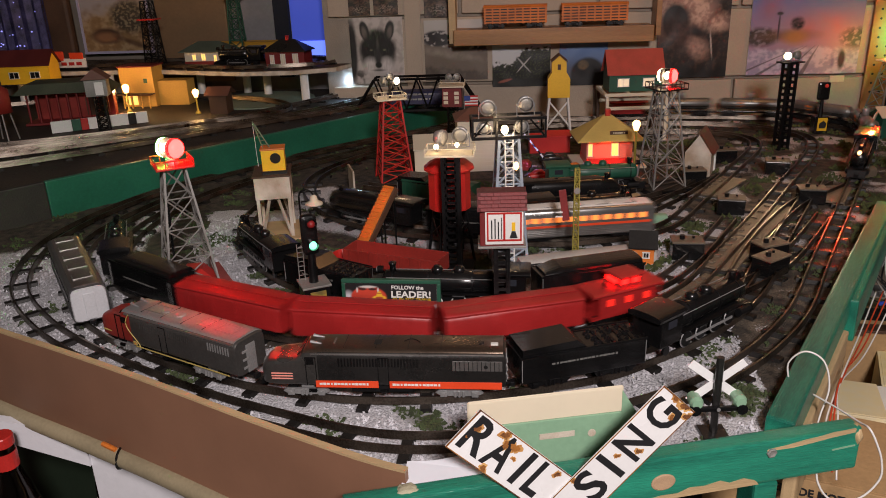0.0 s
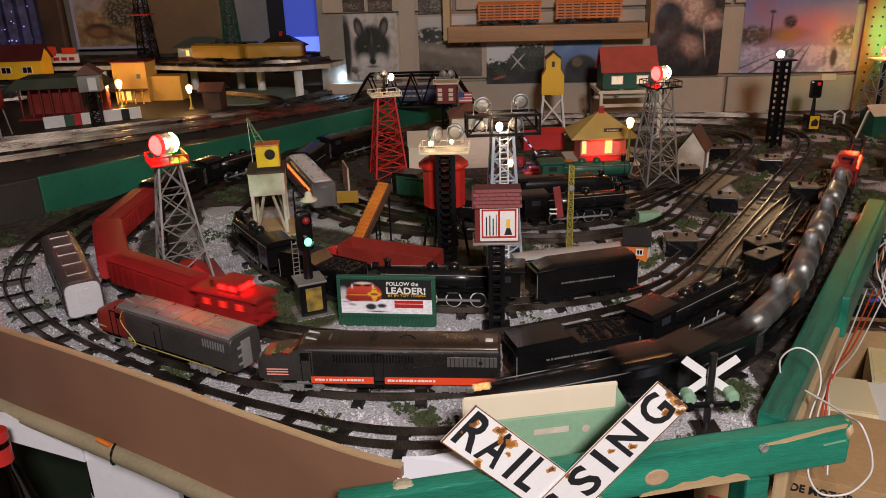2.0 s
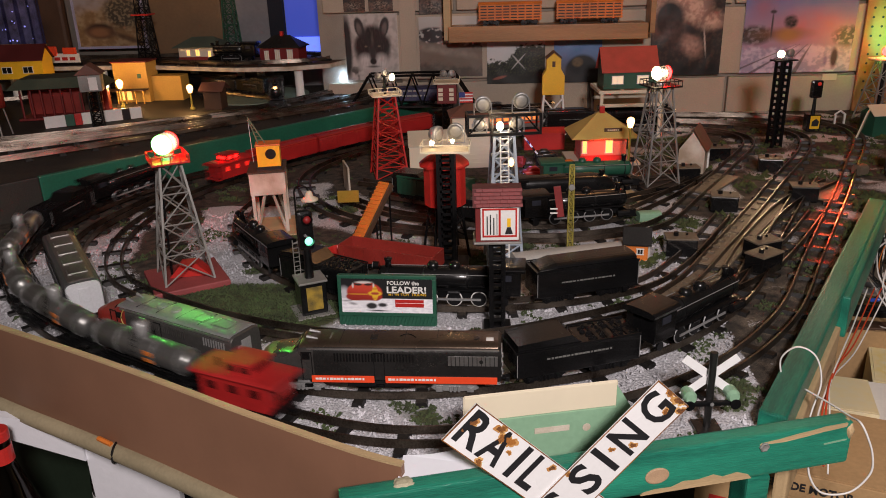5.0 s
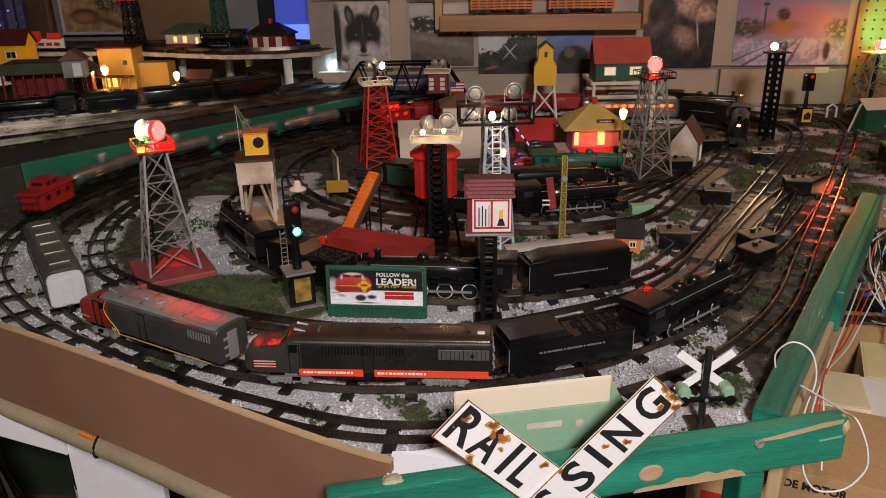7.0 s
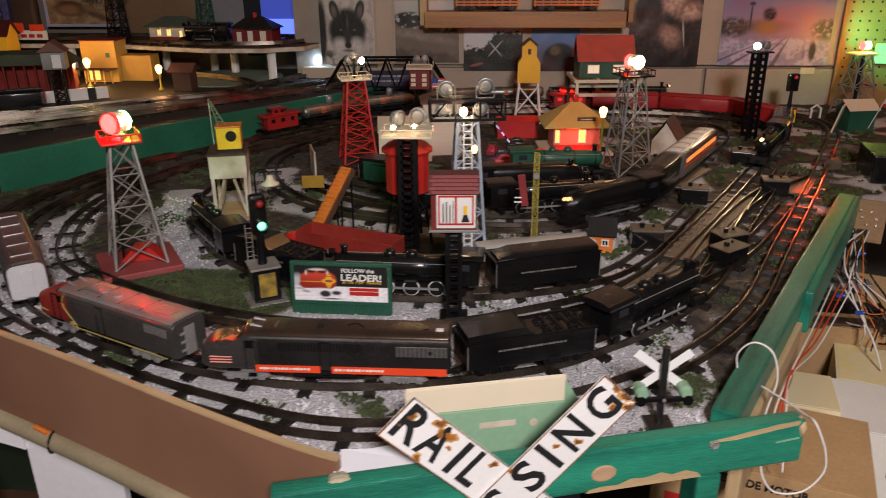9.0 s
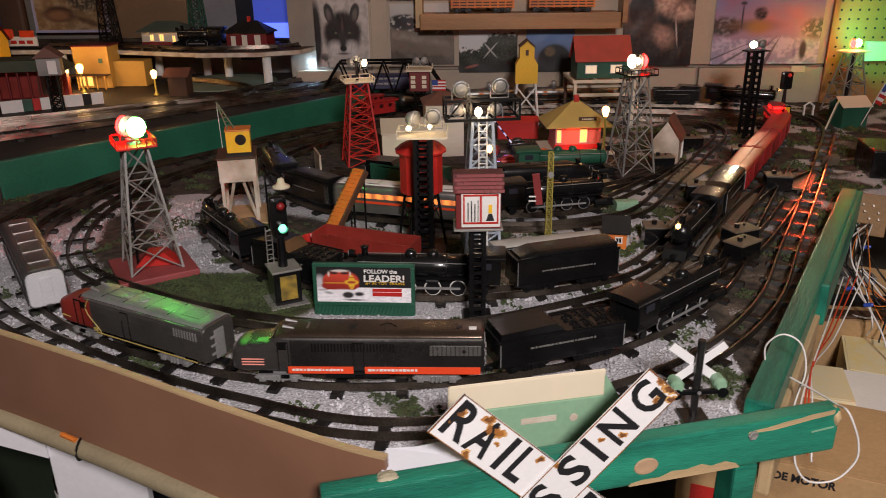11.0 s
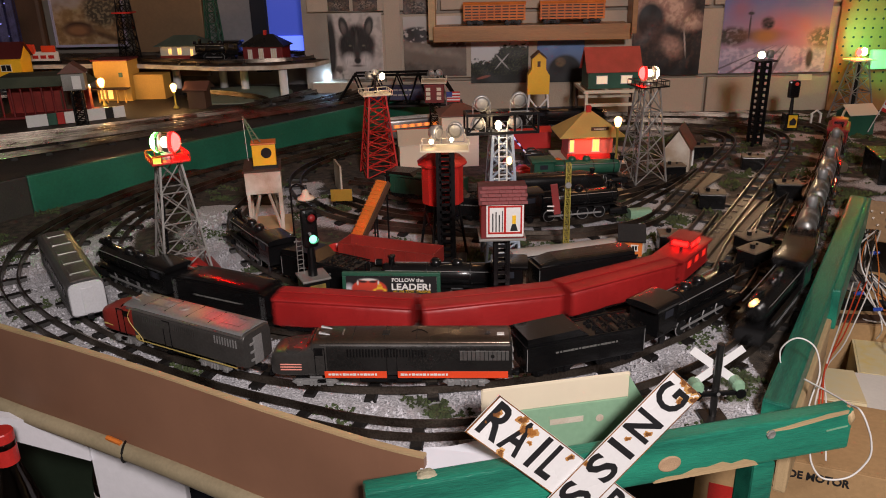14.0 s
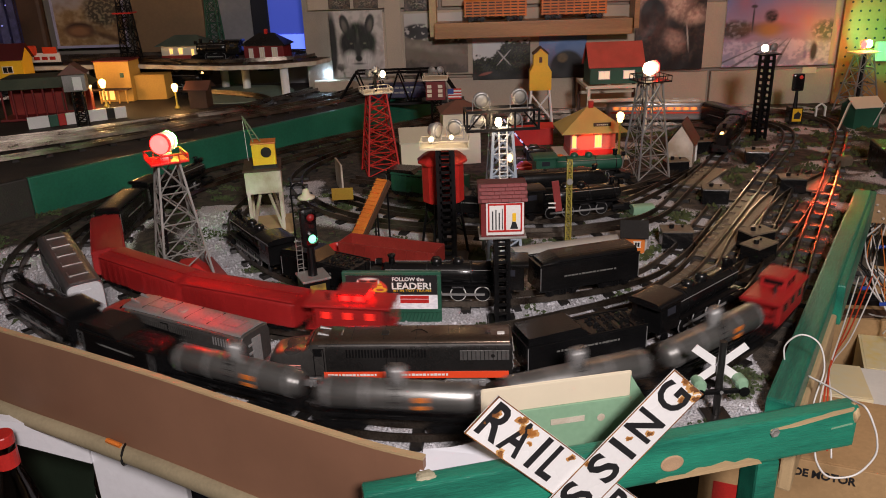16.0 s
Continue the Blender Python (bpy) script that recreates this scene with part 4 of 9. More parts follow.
def tank_car(name, label, L=0.168):
    ob = thing(name, label, "model tank car", group="tank train")
    h, zc, r = L / 2, 0.0345, 0.0158
    ax = pose(0, 0, zc, 0, 90, 0)
    bm = B()
    lathe(bm, [(0.004, -h), (0.012, -h + 0.002), (r - 0.002, -h + 0.006), (r, -h + 0.011), (r, h - 0.011), (r - 0.002, h - 0.006), (0.012, h - 0.002), (0.004, h)], seg=28, m=ax)
    part("tank", bm, TANKSKIN, ob, smooth=True)
    bm = B()
    lathe(bm, [(0.0085, 0.046), (0.0085, 0.0630), (0.0074, 0.0660), (0.0040, 0.0674)], seg=18)
    dome = part("dome", bm, DULLSILVER, ob, "pale bright dome", True)
    bm = B()
    lathe(bm, [(0.0045, 0.0672), (0.0045, 0.0689), (0.0020, 0.0695)], seg=12)
    part("dome_cap", bm, SILVER, dome)
    for x in (-h + 0.012, -h + 0.052, h - 0.052, h - 0.012):
        bm = B()
        lathe(bm, [(r + 0.0004, x - 0.0010), (r + 0.0004, x + 0.0010)], seg=28, m=ax)
        part("tank_band", bm, DULLSILVER, ob)
    for y in (-1, 1):
        bm = B()
        box(bm, (-0.026, y * (r + 0.0001), zc + 0.004), (0.013, 0.0012, 0.0055), None, 0.0004)
        box(bm, (-0.026, y * (r - 0.0002), zc - 0.005), (0.013, 0.0012, 0.0040), None, 0.0004)
        part("emblem", bm, ORANGE, ob, "orange emblem")
        bm = B()
        for k in range(6):
            x = -h + 0.012 + k * (L - 0.024) / 5
            rod(bm, (x, y * 0.0222, 0.015), (x, y * 0.0222, 0.030), 0.0006, seg=5)
        rod(bm, (-h + 0.010, y * 0.0222, 0.030), (h - 0.010, y * 0.0222, 0.030), 0.0007, seg=5)
        part("handrail", bm, BLACKMET, ob)
        bm = B()
        for dx in (-0.004, 0.004):
            rod(bm, (dx, y * 0.0226, 0.012), (dx, y * 0.0100, 0.056), 0.0006, seg=5)
        for k in range(6):
            rod(bm, (-0.004, y * (0.0226 - 0.0018 * k), 0.016 + 0.0065 * k), (0.004, y * (0.0226 - 0.0018 * k), 0.016 + 0.0065 * k), 0.0005, seg=4)
        part("ladder", bm, BLACKMET, ob)
    bm = B()
    box(bm, (0, 0, 0.0125), (L + 0.006, 0.018, 0.005), None, 0.001)
    for e in (-1, 1):
        box(bm, (e * (h - 0.004), 0, 0.0135), (0.014, 0.042, 0.003), None, 0.0008)
        box(bm, (e * (h - 0.030), 0, 0.0165), (0.008, 0.030, 0.005), None, 0.0008)
    part("frame", bm, BLACK, ob)
    for x in (-h + 0.03, h - 0.03):
        truck(ob, x)
    coupler(ob, -h), coupler(ob, h)
    return ob


def drivers(ob, xs, r, rim=None):
    for y in (-0.0155, 0.0155):
        for x in xs:
            bm = B()
            rod(bm, (x, y - 0.002, r), (x, y + 0.002, r), r * 0.86, seg=18)
            w = part("driver", bm, BLACKMET, ob)
            bm = B()
            for k in range(18):
                a, b = 2 * math.pi * k / 18, 2 * math.pi * (k + 1) / 18
                rod(bm, (x + r * 0.93 * math.cos(a), y * 1.03, r + r * 0.93 * math.sin(a)), (x + r * 0.93 * math.cos(b), y * 1.03, r + r * 0.93 * math.sin(b)), r * 0.085, seg=4)
            part("tyre", bm, rim or DULLSILVER, w)
        bm = B()
        box(bm, ((xs[0] + xs[-1]) / 2, y * 1.2, r), (abs(xs[-1] - xs[0]) + 0.006, 0.0012, 0.003))
        part("side_rod", bm, DULLSILVER, ob)


def steam(name, label, L=0.20, rim=None, paint=None, shroud=False, lit=False, group=""):
    ob = thing(name, label, "model locomotive", group=group)
    h, P = L / 2, paint or BLACK
    bm = B()
    front = h - 0.016
    if shroud:
        loft(bm, [(-h + 0.045, 0.021, 0.014, 0.058), (front - 0.03, 0.021, 0.014, 0.058), (front, 0.018, 0.014, 0.052), (h - 0.004, 0.010, 0.014, 0.040)], 3, 24)
    else:
        lathe(bm, [(0.0165, -h + 0.045), (0.0165, -0.01), (0.0150, 0.01), (0.0150, front - 0.004), (0.0135, front), (0.006, front + 0.003)], seg=24, m=pose(0, 0, 0.036, 0, 90, 0))
    part("boiler", bm, P, ob, smooth=True)
    if not shroud:
        for x in (-0.03, 0.0, 0.03, front - 0.012):
            bm = B()
            r = 0.0169 if x < -0.01 else 0.0154
            lathe(bm, [(r, x - 0.001), (r, x + 0.001)], seg=24, m=pose(0, 0, 0.036, 0, 90, 0))
            part("boiler_band", bm, BLACKMET, ob)
    bm = B()
    box(bm, (-h + 0.026, 0, 0.036), (0.040, 0.042, 0.036), None, 0.001)
    cab = part("cab", bm, P, ob)
    bm = B()
    loft(bm, [(-h, 0.0235, 0.0510, 0.0600), (-h + 0.050, 0.0235, 0.0510, 0.0600)], 2.3, 18)
    part("cab_roof", bm, P, cab, smooth=True)
    for y in (-0.0213, 0.0213):
        bm = B()
        box(bm, (-h + 0.026, y, 0.044), (0.016, 0.0008, 0.009), None, 0.0003)
        part("cab_window", bm, NAVY, cab)
        bm = B()
        box(bm, (0.012, y * 0.93, 0.026), (L - 0.070, 0.006, 0.0018))
        part("running_board", bm, BLACKMET, ob)
        bm = B()
        rod(bm, (-h + 0.05, y * 0.80, 0.046), (front - 0.005, y * 0.74, 0.046), 0.0006, seg=5)
        part("handrail", bm, DULLSILVER, ob)
        bm = B()
        rod(bm, (front - 0.018, y * 0.80, 0.011), (front + 0.004, y * 0.80, 0.011), 0.0055, seg=10)
        part("cylinder", bm, BLACKMET, ob)
        bm = B()
        for k in range(3):
            rod(bm, (-0.02 + 0.03 * k, y * 0.85, 0.022), (-0.004 + 0.03 * k, y * 0.85, 0.022), 0.003, seg=8)
        part("pump", bm, BLACKMET, ob)
    bm = B()
    lathe(bm, [(0.0045, 0.049), (0.0042, 0.058), (0.0056, 0.061), (0.0056, 0.0625)], (front - 0.012, 0, 0), 14)
    part("stack", bm, BLACK, ob, smooth=True)
    for x in (0.018, -0.012):
        bm = B()
        lathe(bm, [(0.0080, 0.047), (0.0078, 0.055), (0.005, 0.0585), (0.001, 0.0592)], (x, 0, 0), 14)
        part("dome", bm, P, ob, smooth=True)
    bm = B()
    rod(bm, (front + 0.001, 0, 0.052 if not shroud else 0.044), (front + 0.009, 0, 0.052 if not shroud else 0.044), 0.005, seg=12)
    hl = part("headlight", bm, BLACK, ob)
    bm = B()
    rod(bm, (front + 0.0092, 0, 0.052 if not shroud else 0.044), (front + 0.0102, 0, 0.052 if not shroud else 0.044), 0.0038, seg=12)
    part("lens", bm, BULB if lit else DULLSILVER, hl)
    bm = B()
    prism(bm, [(front - 0.002, 0.003), (h + 0.004, 0.003), (h - 0.004, 0.016), (front - 0.002, 0.018)], -0.017, 0.017)
    part("pilot", bm, BLACKMET, ob)
    bm = B()
    box(bm, (-0.005, 0, 0.0155), (L - 0.05, 0.020, 0.012))
    part("frame", bm, BLACKMET, ob)
    step = (L - 0.115) / 3
    drivers(ob, [-h + 0.062 + step * k for k in range(4)], 0.0112, rim)
    for y in (-0.0125, 0.0125):
        for x in (h - 0.026, -h + 0.028):
            bm = B()
            rod(bm, (x, y - 0.0015, 0.006), (x, y + 0.0015, 0.006), 0.006, seg=12)
            part("pony_wheel", bm, BLACKMET, ob)
    coupler(ob, h - 0.002)
    return ob


def tender(name, label, L=0.14, n=13, tall=False, group=""):
    ob = thing(name, label, "model tender", group=group)
    h = L / 2
    bm = B()
    top = 0.049 if tall else 0.0425
    box(bm, (0, 0, (0.011 + top) / 2), (L, 0.044, top - 0.011), None, 0.0012)
    part("body", bm, BLACK, ob)
    bm = B()
    if tall:
        loft(bm, [(-h + 0.004, 0.021, 0.046, 0.058), (h - 0.030, 0.021, 0.046, 0.058), (h - 0.006, 0.019, 0.046, 0.052)], 3, 20)
    else:
        prism(bm, [(-0.004, 0.0427), (h - 0.002, 0.0427), (h - 0.002, 0.0520), (0.010, 0.0545)], -0.021, 0.021)
    part("bunker", bm, BLACK, ob)
    bm = B()
    rng = random.Random(4)
    for k in range(60):
        x, y = rng.uniform(-h + 0.008, -0.014), rng.uniform(-0.018, 0.018)
        bmesh.ops.create_icosphere(bm, subdivisions=1, radius=rng.uniform(0.002, 0.004), matrix=Matrix.Translation((x, y, 0.0425 if not tall else 0.046)))
    part("coal", bm, BLACKMET, ob)
    for y in (-0.0224, 0.0224):
        bars(ob, "lettering", -h + 0.035, h - 0.035, y, 0.031, 0.0030, LETTERGREY, n, "small dim grey lettering")
        bm = B()
        box(bm, (0, y, top + 0.0010), (L, 0.001, 0.0022))
        part("rim", bm, BLACKMET, ob)
    for k in range(4):
        bm = B()
        box(bm, (-h + 0.014 + k * 0.012, 0, top + 0.0008), (0.004, 0.040, 0.0012))
        part("deck_rib", bm, BLACKMET, ob)
    for y in (-0.0217, 0.0217):
        for x in (-h + 0.001, h - 0.001):
            bm = B()
            rod(bm, (x, y * 1.03, 0.014), (x, y * 1.03, top - 0.002), 0.0005, seg=5)
            part("grab_rail", bm, DULLSILVER, ob)
    bm = B()
    box(bm, (-h - 0.0003, -0.012, 0.030), (0.002, 0.003, 0.028))
    box(bm, (-h - 0.0003, 0.012, 0.030), (0.002, 0.003, 0.028))
    part("ladder", bm, BLACKMET, ob)
    for x in (-h + 0.035, h - 0.035):
        truck(ob, x)
    coupler(ob, -h)
    return ob


def gondola(name, label, material, L=0.17, load=None):
    ob = thing(name, label, "model gondola")
    h = L / 2
    for y in (-0.021, 0.021):
        bm = B()
        box(bm, (0, y, 0.0225), (L, 0.0024, 0.024), None, 0.0006)
        for i in range(9):
            box(bm, (-h + 0.01 + i * (L - 0.02) / 8, y * 1.07, 0.0225), (0.003, 0.002, 0.023))
        part("side", bm, material, ob)
    for x in (-h, h):
        bm = B()
        box(bm, (x, 0, 0.0225), (0.0024, 0.0395, 0.024), None, 0.0006)
        part("end", bm, material, ob)
    bm = B()
    box(bm, (0, 0, 0.0115), (L - 0.003, 0.0395, 0.003))
    part("floor", bm, load or material, ob)
    for x in (-h + 0.035, h - 0.035):
        truck(ob, x)
    coupler(ob, -h), coupler(ob, h)
    return ob


def park(ob, track, s, half, flip=False):
    ob.matrix_basis = track.seat(s, half) @ pose(0, 0, 0, 0, 0, 180 if flip else 0)
    return ob


park(diesel("silver_diesel", "chrome-grey diesel with orange-red stripes parked on the front siding", M("dusty_grey_nose", (0.10, 0.095, 0.09), 0.26, 0.6, 0.35, 60, 0.1), SIDEGREY, M("dusty_bronze_roof", (0.22, 0.16, 0.12), 0.28, 0.85, 0.4, 60, 0.12), 0.268, 0.066, True), SIDING, 1.222, 0.085)
park(diesel("red_nose_diesel", "silver-grey diesel with dull red nose parked on the siding", WARRED, M("ribbed_grey_side", (0.12, 0.115, 0.11), 0.35, 0.6, 0.35, 60, 0.1), DULLSILVER, 0.245, 0.068), SIDING, 1.500, 0.075)
park(coach("silver_coach", "silver toy coach with pale end wall at the siding's end", M("tarnished_coach_side", (0.16, 0.16, 0.165), 0.35, 0.6, 0.4, 60, 0.1), M("tarnished_coach_roof", (0.26, 0.22, 0.20), 0.35, 0.6, 0.5, 50, 0.15), 0.24, M("pale_grey_end", (0.62, 0.63, 0.66), 0.45, 0.1, 0.2, 60, 0.08)), SIDING, 1.795, 0.075)
park(tender("black_tender", "black coal tender with small pale lettering on the siding", 0.150, 17), SIDING, 1.003, 0.04)
park(steam("black_locomotive", "dusty black steam locomotive parked on the front siding", 0.205, DULLSILVER), SIDING, 0.815, 0.06, True)
park(tender("long_tender", "long black tender with faint lettering on the inner track", 0.150, 15, True), STORE, 0.465, 0.04)
park(steam("white_rim_locomotive", "black steam locomotive with white-rimmed drivers behind the billboard", 0.215, WHITE), STORE, 0.655, 0.06)
park(tender("coal_tender", "black coal tender parked behind the block signal", 0.13, 9), STORE, 0.845, 0.035)
park(steam("old_locomotive", "black steam locomotive parked beside the coaling dock", 0.20, DULLSILVER), STORE, 1.02, 0.05)
park(tender("yard_tender", "black tender with pale lettering in the yard", 0.135, 12), YARD_A, 0.655, 0.035)
park(steam("yard_locomotive", "black steam locomotive parked in the yard", 0.21, DULLSILVER), YARD_A, 0.462, 0.05, True)
park(steam("streamlined_locomotive", "glossy black streamlined steam locomotive in the yard", 0.22, DULLSILVER, None, True), YARD_B, 0.42, 0.05, True)
park(tender("yard_tender", "black tender with pale top in the yard", 0.135, 10), YARD_B, 0.68, 0.035)
park(steam("green_locomotive", "dark green and black steam locomotive near the station", 0.20, DULLSILVER, GREEN), YARD_C, 0.22, 0.05, True)
park(red_car("green_boxcar", "dark green boxcar with yellow panel in the yard", 0.15, GREEN), YARD_B, 0.66, 0.035)
park(gondola("red_gondola", "red gondola with open top beside the conveyor", WARRED, 0.16, DARKWOOD), Track([(0.05, 1.12), (-0.09, 1.135), (-0.24, 1.21)], False), 0.155, 0.04)


# ---- moving trains ----
def ease(rows):
    """A smooth way along the track through the given times and lengths."""
    t, s = np.array([r[0] for r in rows], float), np.array([r[1] for r in rows], float)
    d = np.gradient(s, t)

    def at(q):
        i = int(min(max(np.searchsorted(t, q, side="right") - 1, 0), len(t) - 2))
        w = t[i + 1] - t[i]
        u = (q - t[i]) / w
        return float((2 * u ** 3 - 3 * u * u + 1) * s[i] + (u ** 3 - 2 * u * u + u) * w * d[i] + (3 * u * u - 2 * u ** 3) * s[i + 1] + (u ** 3 - u * u) * w * d[i + 1])
    return at


def consist(track, rows, cars, gap=0.012):
    """cars: thing and length, from the front. rows: seconds and the place of the train's front."""
    at, back, out = ease(rows), 0.0, []
    for ob, length in cars:
        out.append((ob, track, at, back + length / 2, length * 0.3))
        back += length + gap
    return out


RED_TRAIN = [(steam("running_locomotive", "black steam locomotive hauling red cars", 0.205, DULLSILVER, lit=True), 0.205), (tender("running_tender", "long black tender behind the running locomotive", 0.15, 13, True), 0.15),
             (red_car("red_boxcar", "glossy red boxcar running on the middle loop", 0.176, group="red train"), 0.176), (red_car("red_boxcar", "glossy red boxcar running on the middle loop", 0.176, group="red train"), 0.176),
             (red_car("red_boxcar", "glossy red boxcar running on the middle loop", 0.176, group="red train"), 0.176), (caboose("red_caboose", "red caboose with glowing red lit cupola", CARRED, CABGLOW), 0.11)]
TANK_TRAIN = [(steam("freight_locomotive", "black steam locomotive hauling silver tank cars", 0.205, DULLSILVER, lit=True), 0.205), (tender("freight_tender", "black tender behind the freight locomotive", 0.13, 11), 0.13)]
TANK_TRAIN += [(tank_car("tank_car", "silver tank car with orange emblem and dome"), 0.176) for _ in range(4)]
TANK_TRAIN += [(caboose("orange_caboose", "orange-red caboose at the end of the tank train", CARRED), 0.11)]
LIMITED = [(steam("limited_locomotive", "black streamlined locomotive hauling pale coaches", 0.21, DULLSILVER, None, True, True), 0.21), (tender("limited_tender", "black tender behind the streamlined locomotive", 0.13, 9, True), 0.13),
           (coach("pale_coach", "pale silver coach with glowing orange window band", SILVER, WHITE, 0.24, band=ORANGERED, lit=BANDGLOW), 0.24)]
DARKYELLOW = M("dull_orange_yellow", (0.48, 0.26, 0.03), 0.45, 0, 0.25, 60, 0.08)
DECK_TRAIN = [(red_car("yellow_car", "yellow boxcar running on the white deck", 0.16, DARKYELLOW, "deck train"), 0.16), (red_car("yellow_car", "yellow boxcar running on the white deck", 0.16, DARKYELLOW, "deck train"), 0.16)]
UPPER_TRAIN = [(steam("upper_locomotive", "black locomotive running on the raised level", 0.20, DULLSILVER, lit=True), 0.20), (tender("upper_tender", "black tender on the raised level", 0.13, 9), 0.13)]
UPPER_TRAIN += [(red_car("dark_boxcar", "dark boxcar running on the raised level", 0.17, BLACK, "upper train"), 0.17) for _ in range(3)]
TRAINS = (consist(MIDDLE, [(-1, 1.848), (0, 2.127), (1, 2.385), (2, 2.648), (3, 2.958), (3.5, 3.093), (4, 3.231), (6.5, 3.923), (7.5, 4.168), (9, 4.608), (11.5, 5.418), (12.5, 5.788), (13.5, 6.118), (14.5, 6.398), (16, 6.778), (17, 7.038)], RED_TRAIN, 0.010)
          + consist(OUTER, [(-1, -0.1), (0, 0.46), (1, 1.08), (1.4, 1.326), (1.8, 1.57), (2.2, 1.79), (2.6, 1.99), (2.9, 2.135), (3.2, 2.277), (3.6, 2.467), (4.0, 2.65), (4.3, 2.785), (6.5, 3.772), (8, 4.402), (9, 4.672), (11.5, 5.14), (12.5, 5.619), (13, 5.889), (13.5, 6.198), (14, 6.493), (14.5, 6.750), (15.2, 7.21), (16, 7.582), (17, 8.04)], TANK_TRAIN)
          + consist(INNER, [(-1, 1.05), (0, 1.357), (1, 1.66), (1.5, 1.81), (3.2, 2.32), (4, 2.545), (7, 3.13), (8, 3.45), (9, 3.83), (11.5, 4.78), (16, 6.2), (17, 6.5)], LIMITED)
          + consist(DECKLINE, [(-1, -0.50), (0, -0.20), (0.8, 0.04), (1.6, 0.29), (2.4, 0.60), (3.2, 0.88), (4.0, 1.13), (5.0, 1.34), (6.0, 1.40), (16, 1.40), (17, 1.40)], DECK_TRAIN)
          + consist(UPPER_B, [(-1, 0.0), (0, 0.25), (3, 1.15), (4.2, 1.50), (6.4, 2.15), (8, 2.75), (9.2, 3.15), (11.5, 3.75), (16, 4.9), (17, 5.15)], UPPER_TRAIN))


def motions():
    for ob, track, at, back, half in TRAINS:
        walk(ob, [(k * 0.25, track.seat(at(k * 0.25) - back, half)) for k in range(65)])
    for head, period, start in BEACONS:
        walk(head, [(k * 0.5, Matrix.Translation(head.location) @ pose(0, 0, 0, 0, 0, start - 360 * k * 0.5 / period)) for k in range(33)])


# ---- trackside things ----
BEACONS = []


def beacon_tower(name, label, m, w0, w1, high, steel, deck, plate, plate_w, back, period, start, drum=0.018):
    ob = thing(name, label, "beacon tower", m)
    bm = B()
    box(bm, (0, 0, 0.005), (plate_w, plate_w, 0.010), None, 0.002)
    part("base_plate", bm, plate, ob)
    bm = B()
    lattice(bm, w0, w1, 0.010, high, 4, 0.0012, 0.0022)
    part("lattice", bm, steel, ob)
    bm = B()
    box(bm, (0, 0, high + 0.001), (w1 * 3.7, w1 * 3.7, 0.003), None, 0.0006)
    part("deck", bm, deck, ob)
    bm = B()
    q = w1 * 1.8
    for i in range(4):
        a, b = ((-q, -q), (q, -q), (q, q), (-q, q))[i], ((-q, -q), (q, -q), (q, q), (-q, q))[(i + 1) % 4]
        rod(bm, (*a, high + 0.012), (*b, high + 0.012), 0.0010, seg=5)
        for f in (0, 0.25, 0.5, 0.75):
            x, y = a[0] + (b[0] - a[0]) * f, a[1] + (b[1] - a[1]) * f
            rod(bm, (x, y, high), (x, y, high + 0.012), 0.0009, seg=5)
    part("railing", bm, deck, ob)
    bm = B()
    rod(bm, (-w0 * 0.55, 0, 0.010), (-w1 * 0.9, 0, high), 0.0012)
    rod(bm, (-w0 * 0.55, 0.010, 0.010), (-w1 * 0.9, 0.008, high), 0.0012)
    for i in range(18):
        f = (i + 0.5) / 18
        x = -w0 * 0.55 + (w0 * 0.55 - w1 * 0.9) * f
        rod(bm, (x, 0, 0.01 + (high - 0.01) * f), (x, 0.010 - 0.002 * f, 0.01 + (high - 0.01) * f), 0.0008, seg=5)
    part("ladder", bm, BLACKMET if plate is not BLACKMET else steel, ob)
    bm = B()
    lathe(bm, [(drum * 0.55, high + 0.0025), (drum * 0.45, high + 0.008), (drum * 0.5, high + 0.010)], seg=14)
    part("pedestal", bm, DULLSILVER, ob)
    head = new("beacon_head")
    head.parent, head.location = ob, (0, 0, high + 0.012 + drum * 0.8)
    bm = B()
    lathe(bm, [(drum * 0.45, -drum * 0.98), (drum * 0.80, -drum * 0.75), (drum * 0.80, drum * 0.75), (drum * 0.45, drum * 0.98)], seg=20, m=pose(0, 0, 0, 0, 90, 0))
    part("drum", bm, LENS, head, "clear plastic beacon drum", True)
    bm = B()
    ball(bm, (0, 0, 0), drum * 0.30, 10)
    part("bulb", bm, BULBWHITE, head, "glowing bulb inside the drum", True)
    for e, glow in ((1, REDGLOW), (-1, back)):
        bm = B()
        lathe(bm, [(drum * 0.74, -drum * 0.1), (drum * 0.66, drum * 0.12), (drum * 0.45, drum * 0.28), (drum * 0.2, drum * 0.34)], seg=18, m=pose(e * drum * 0.80, 0, 0, 0, 90 * e, 0))
        part("lens", bm, glow, head, "glowing coloured lens", True)
    for r in (-0.4, 0.4):
        bm = B()
        lathe(bm, [(drum * 0.82, r * drum - 0.0008), (drum * 0.82, r * drum + 0.0008)], seg=20, m=pose(0, 0, 0, 0, 90, 0))
        part("drum_band", bm, DULLSILVER, head)
    BEACONS.append((head, period, start))
    return ob


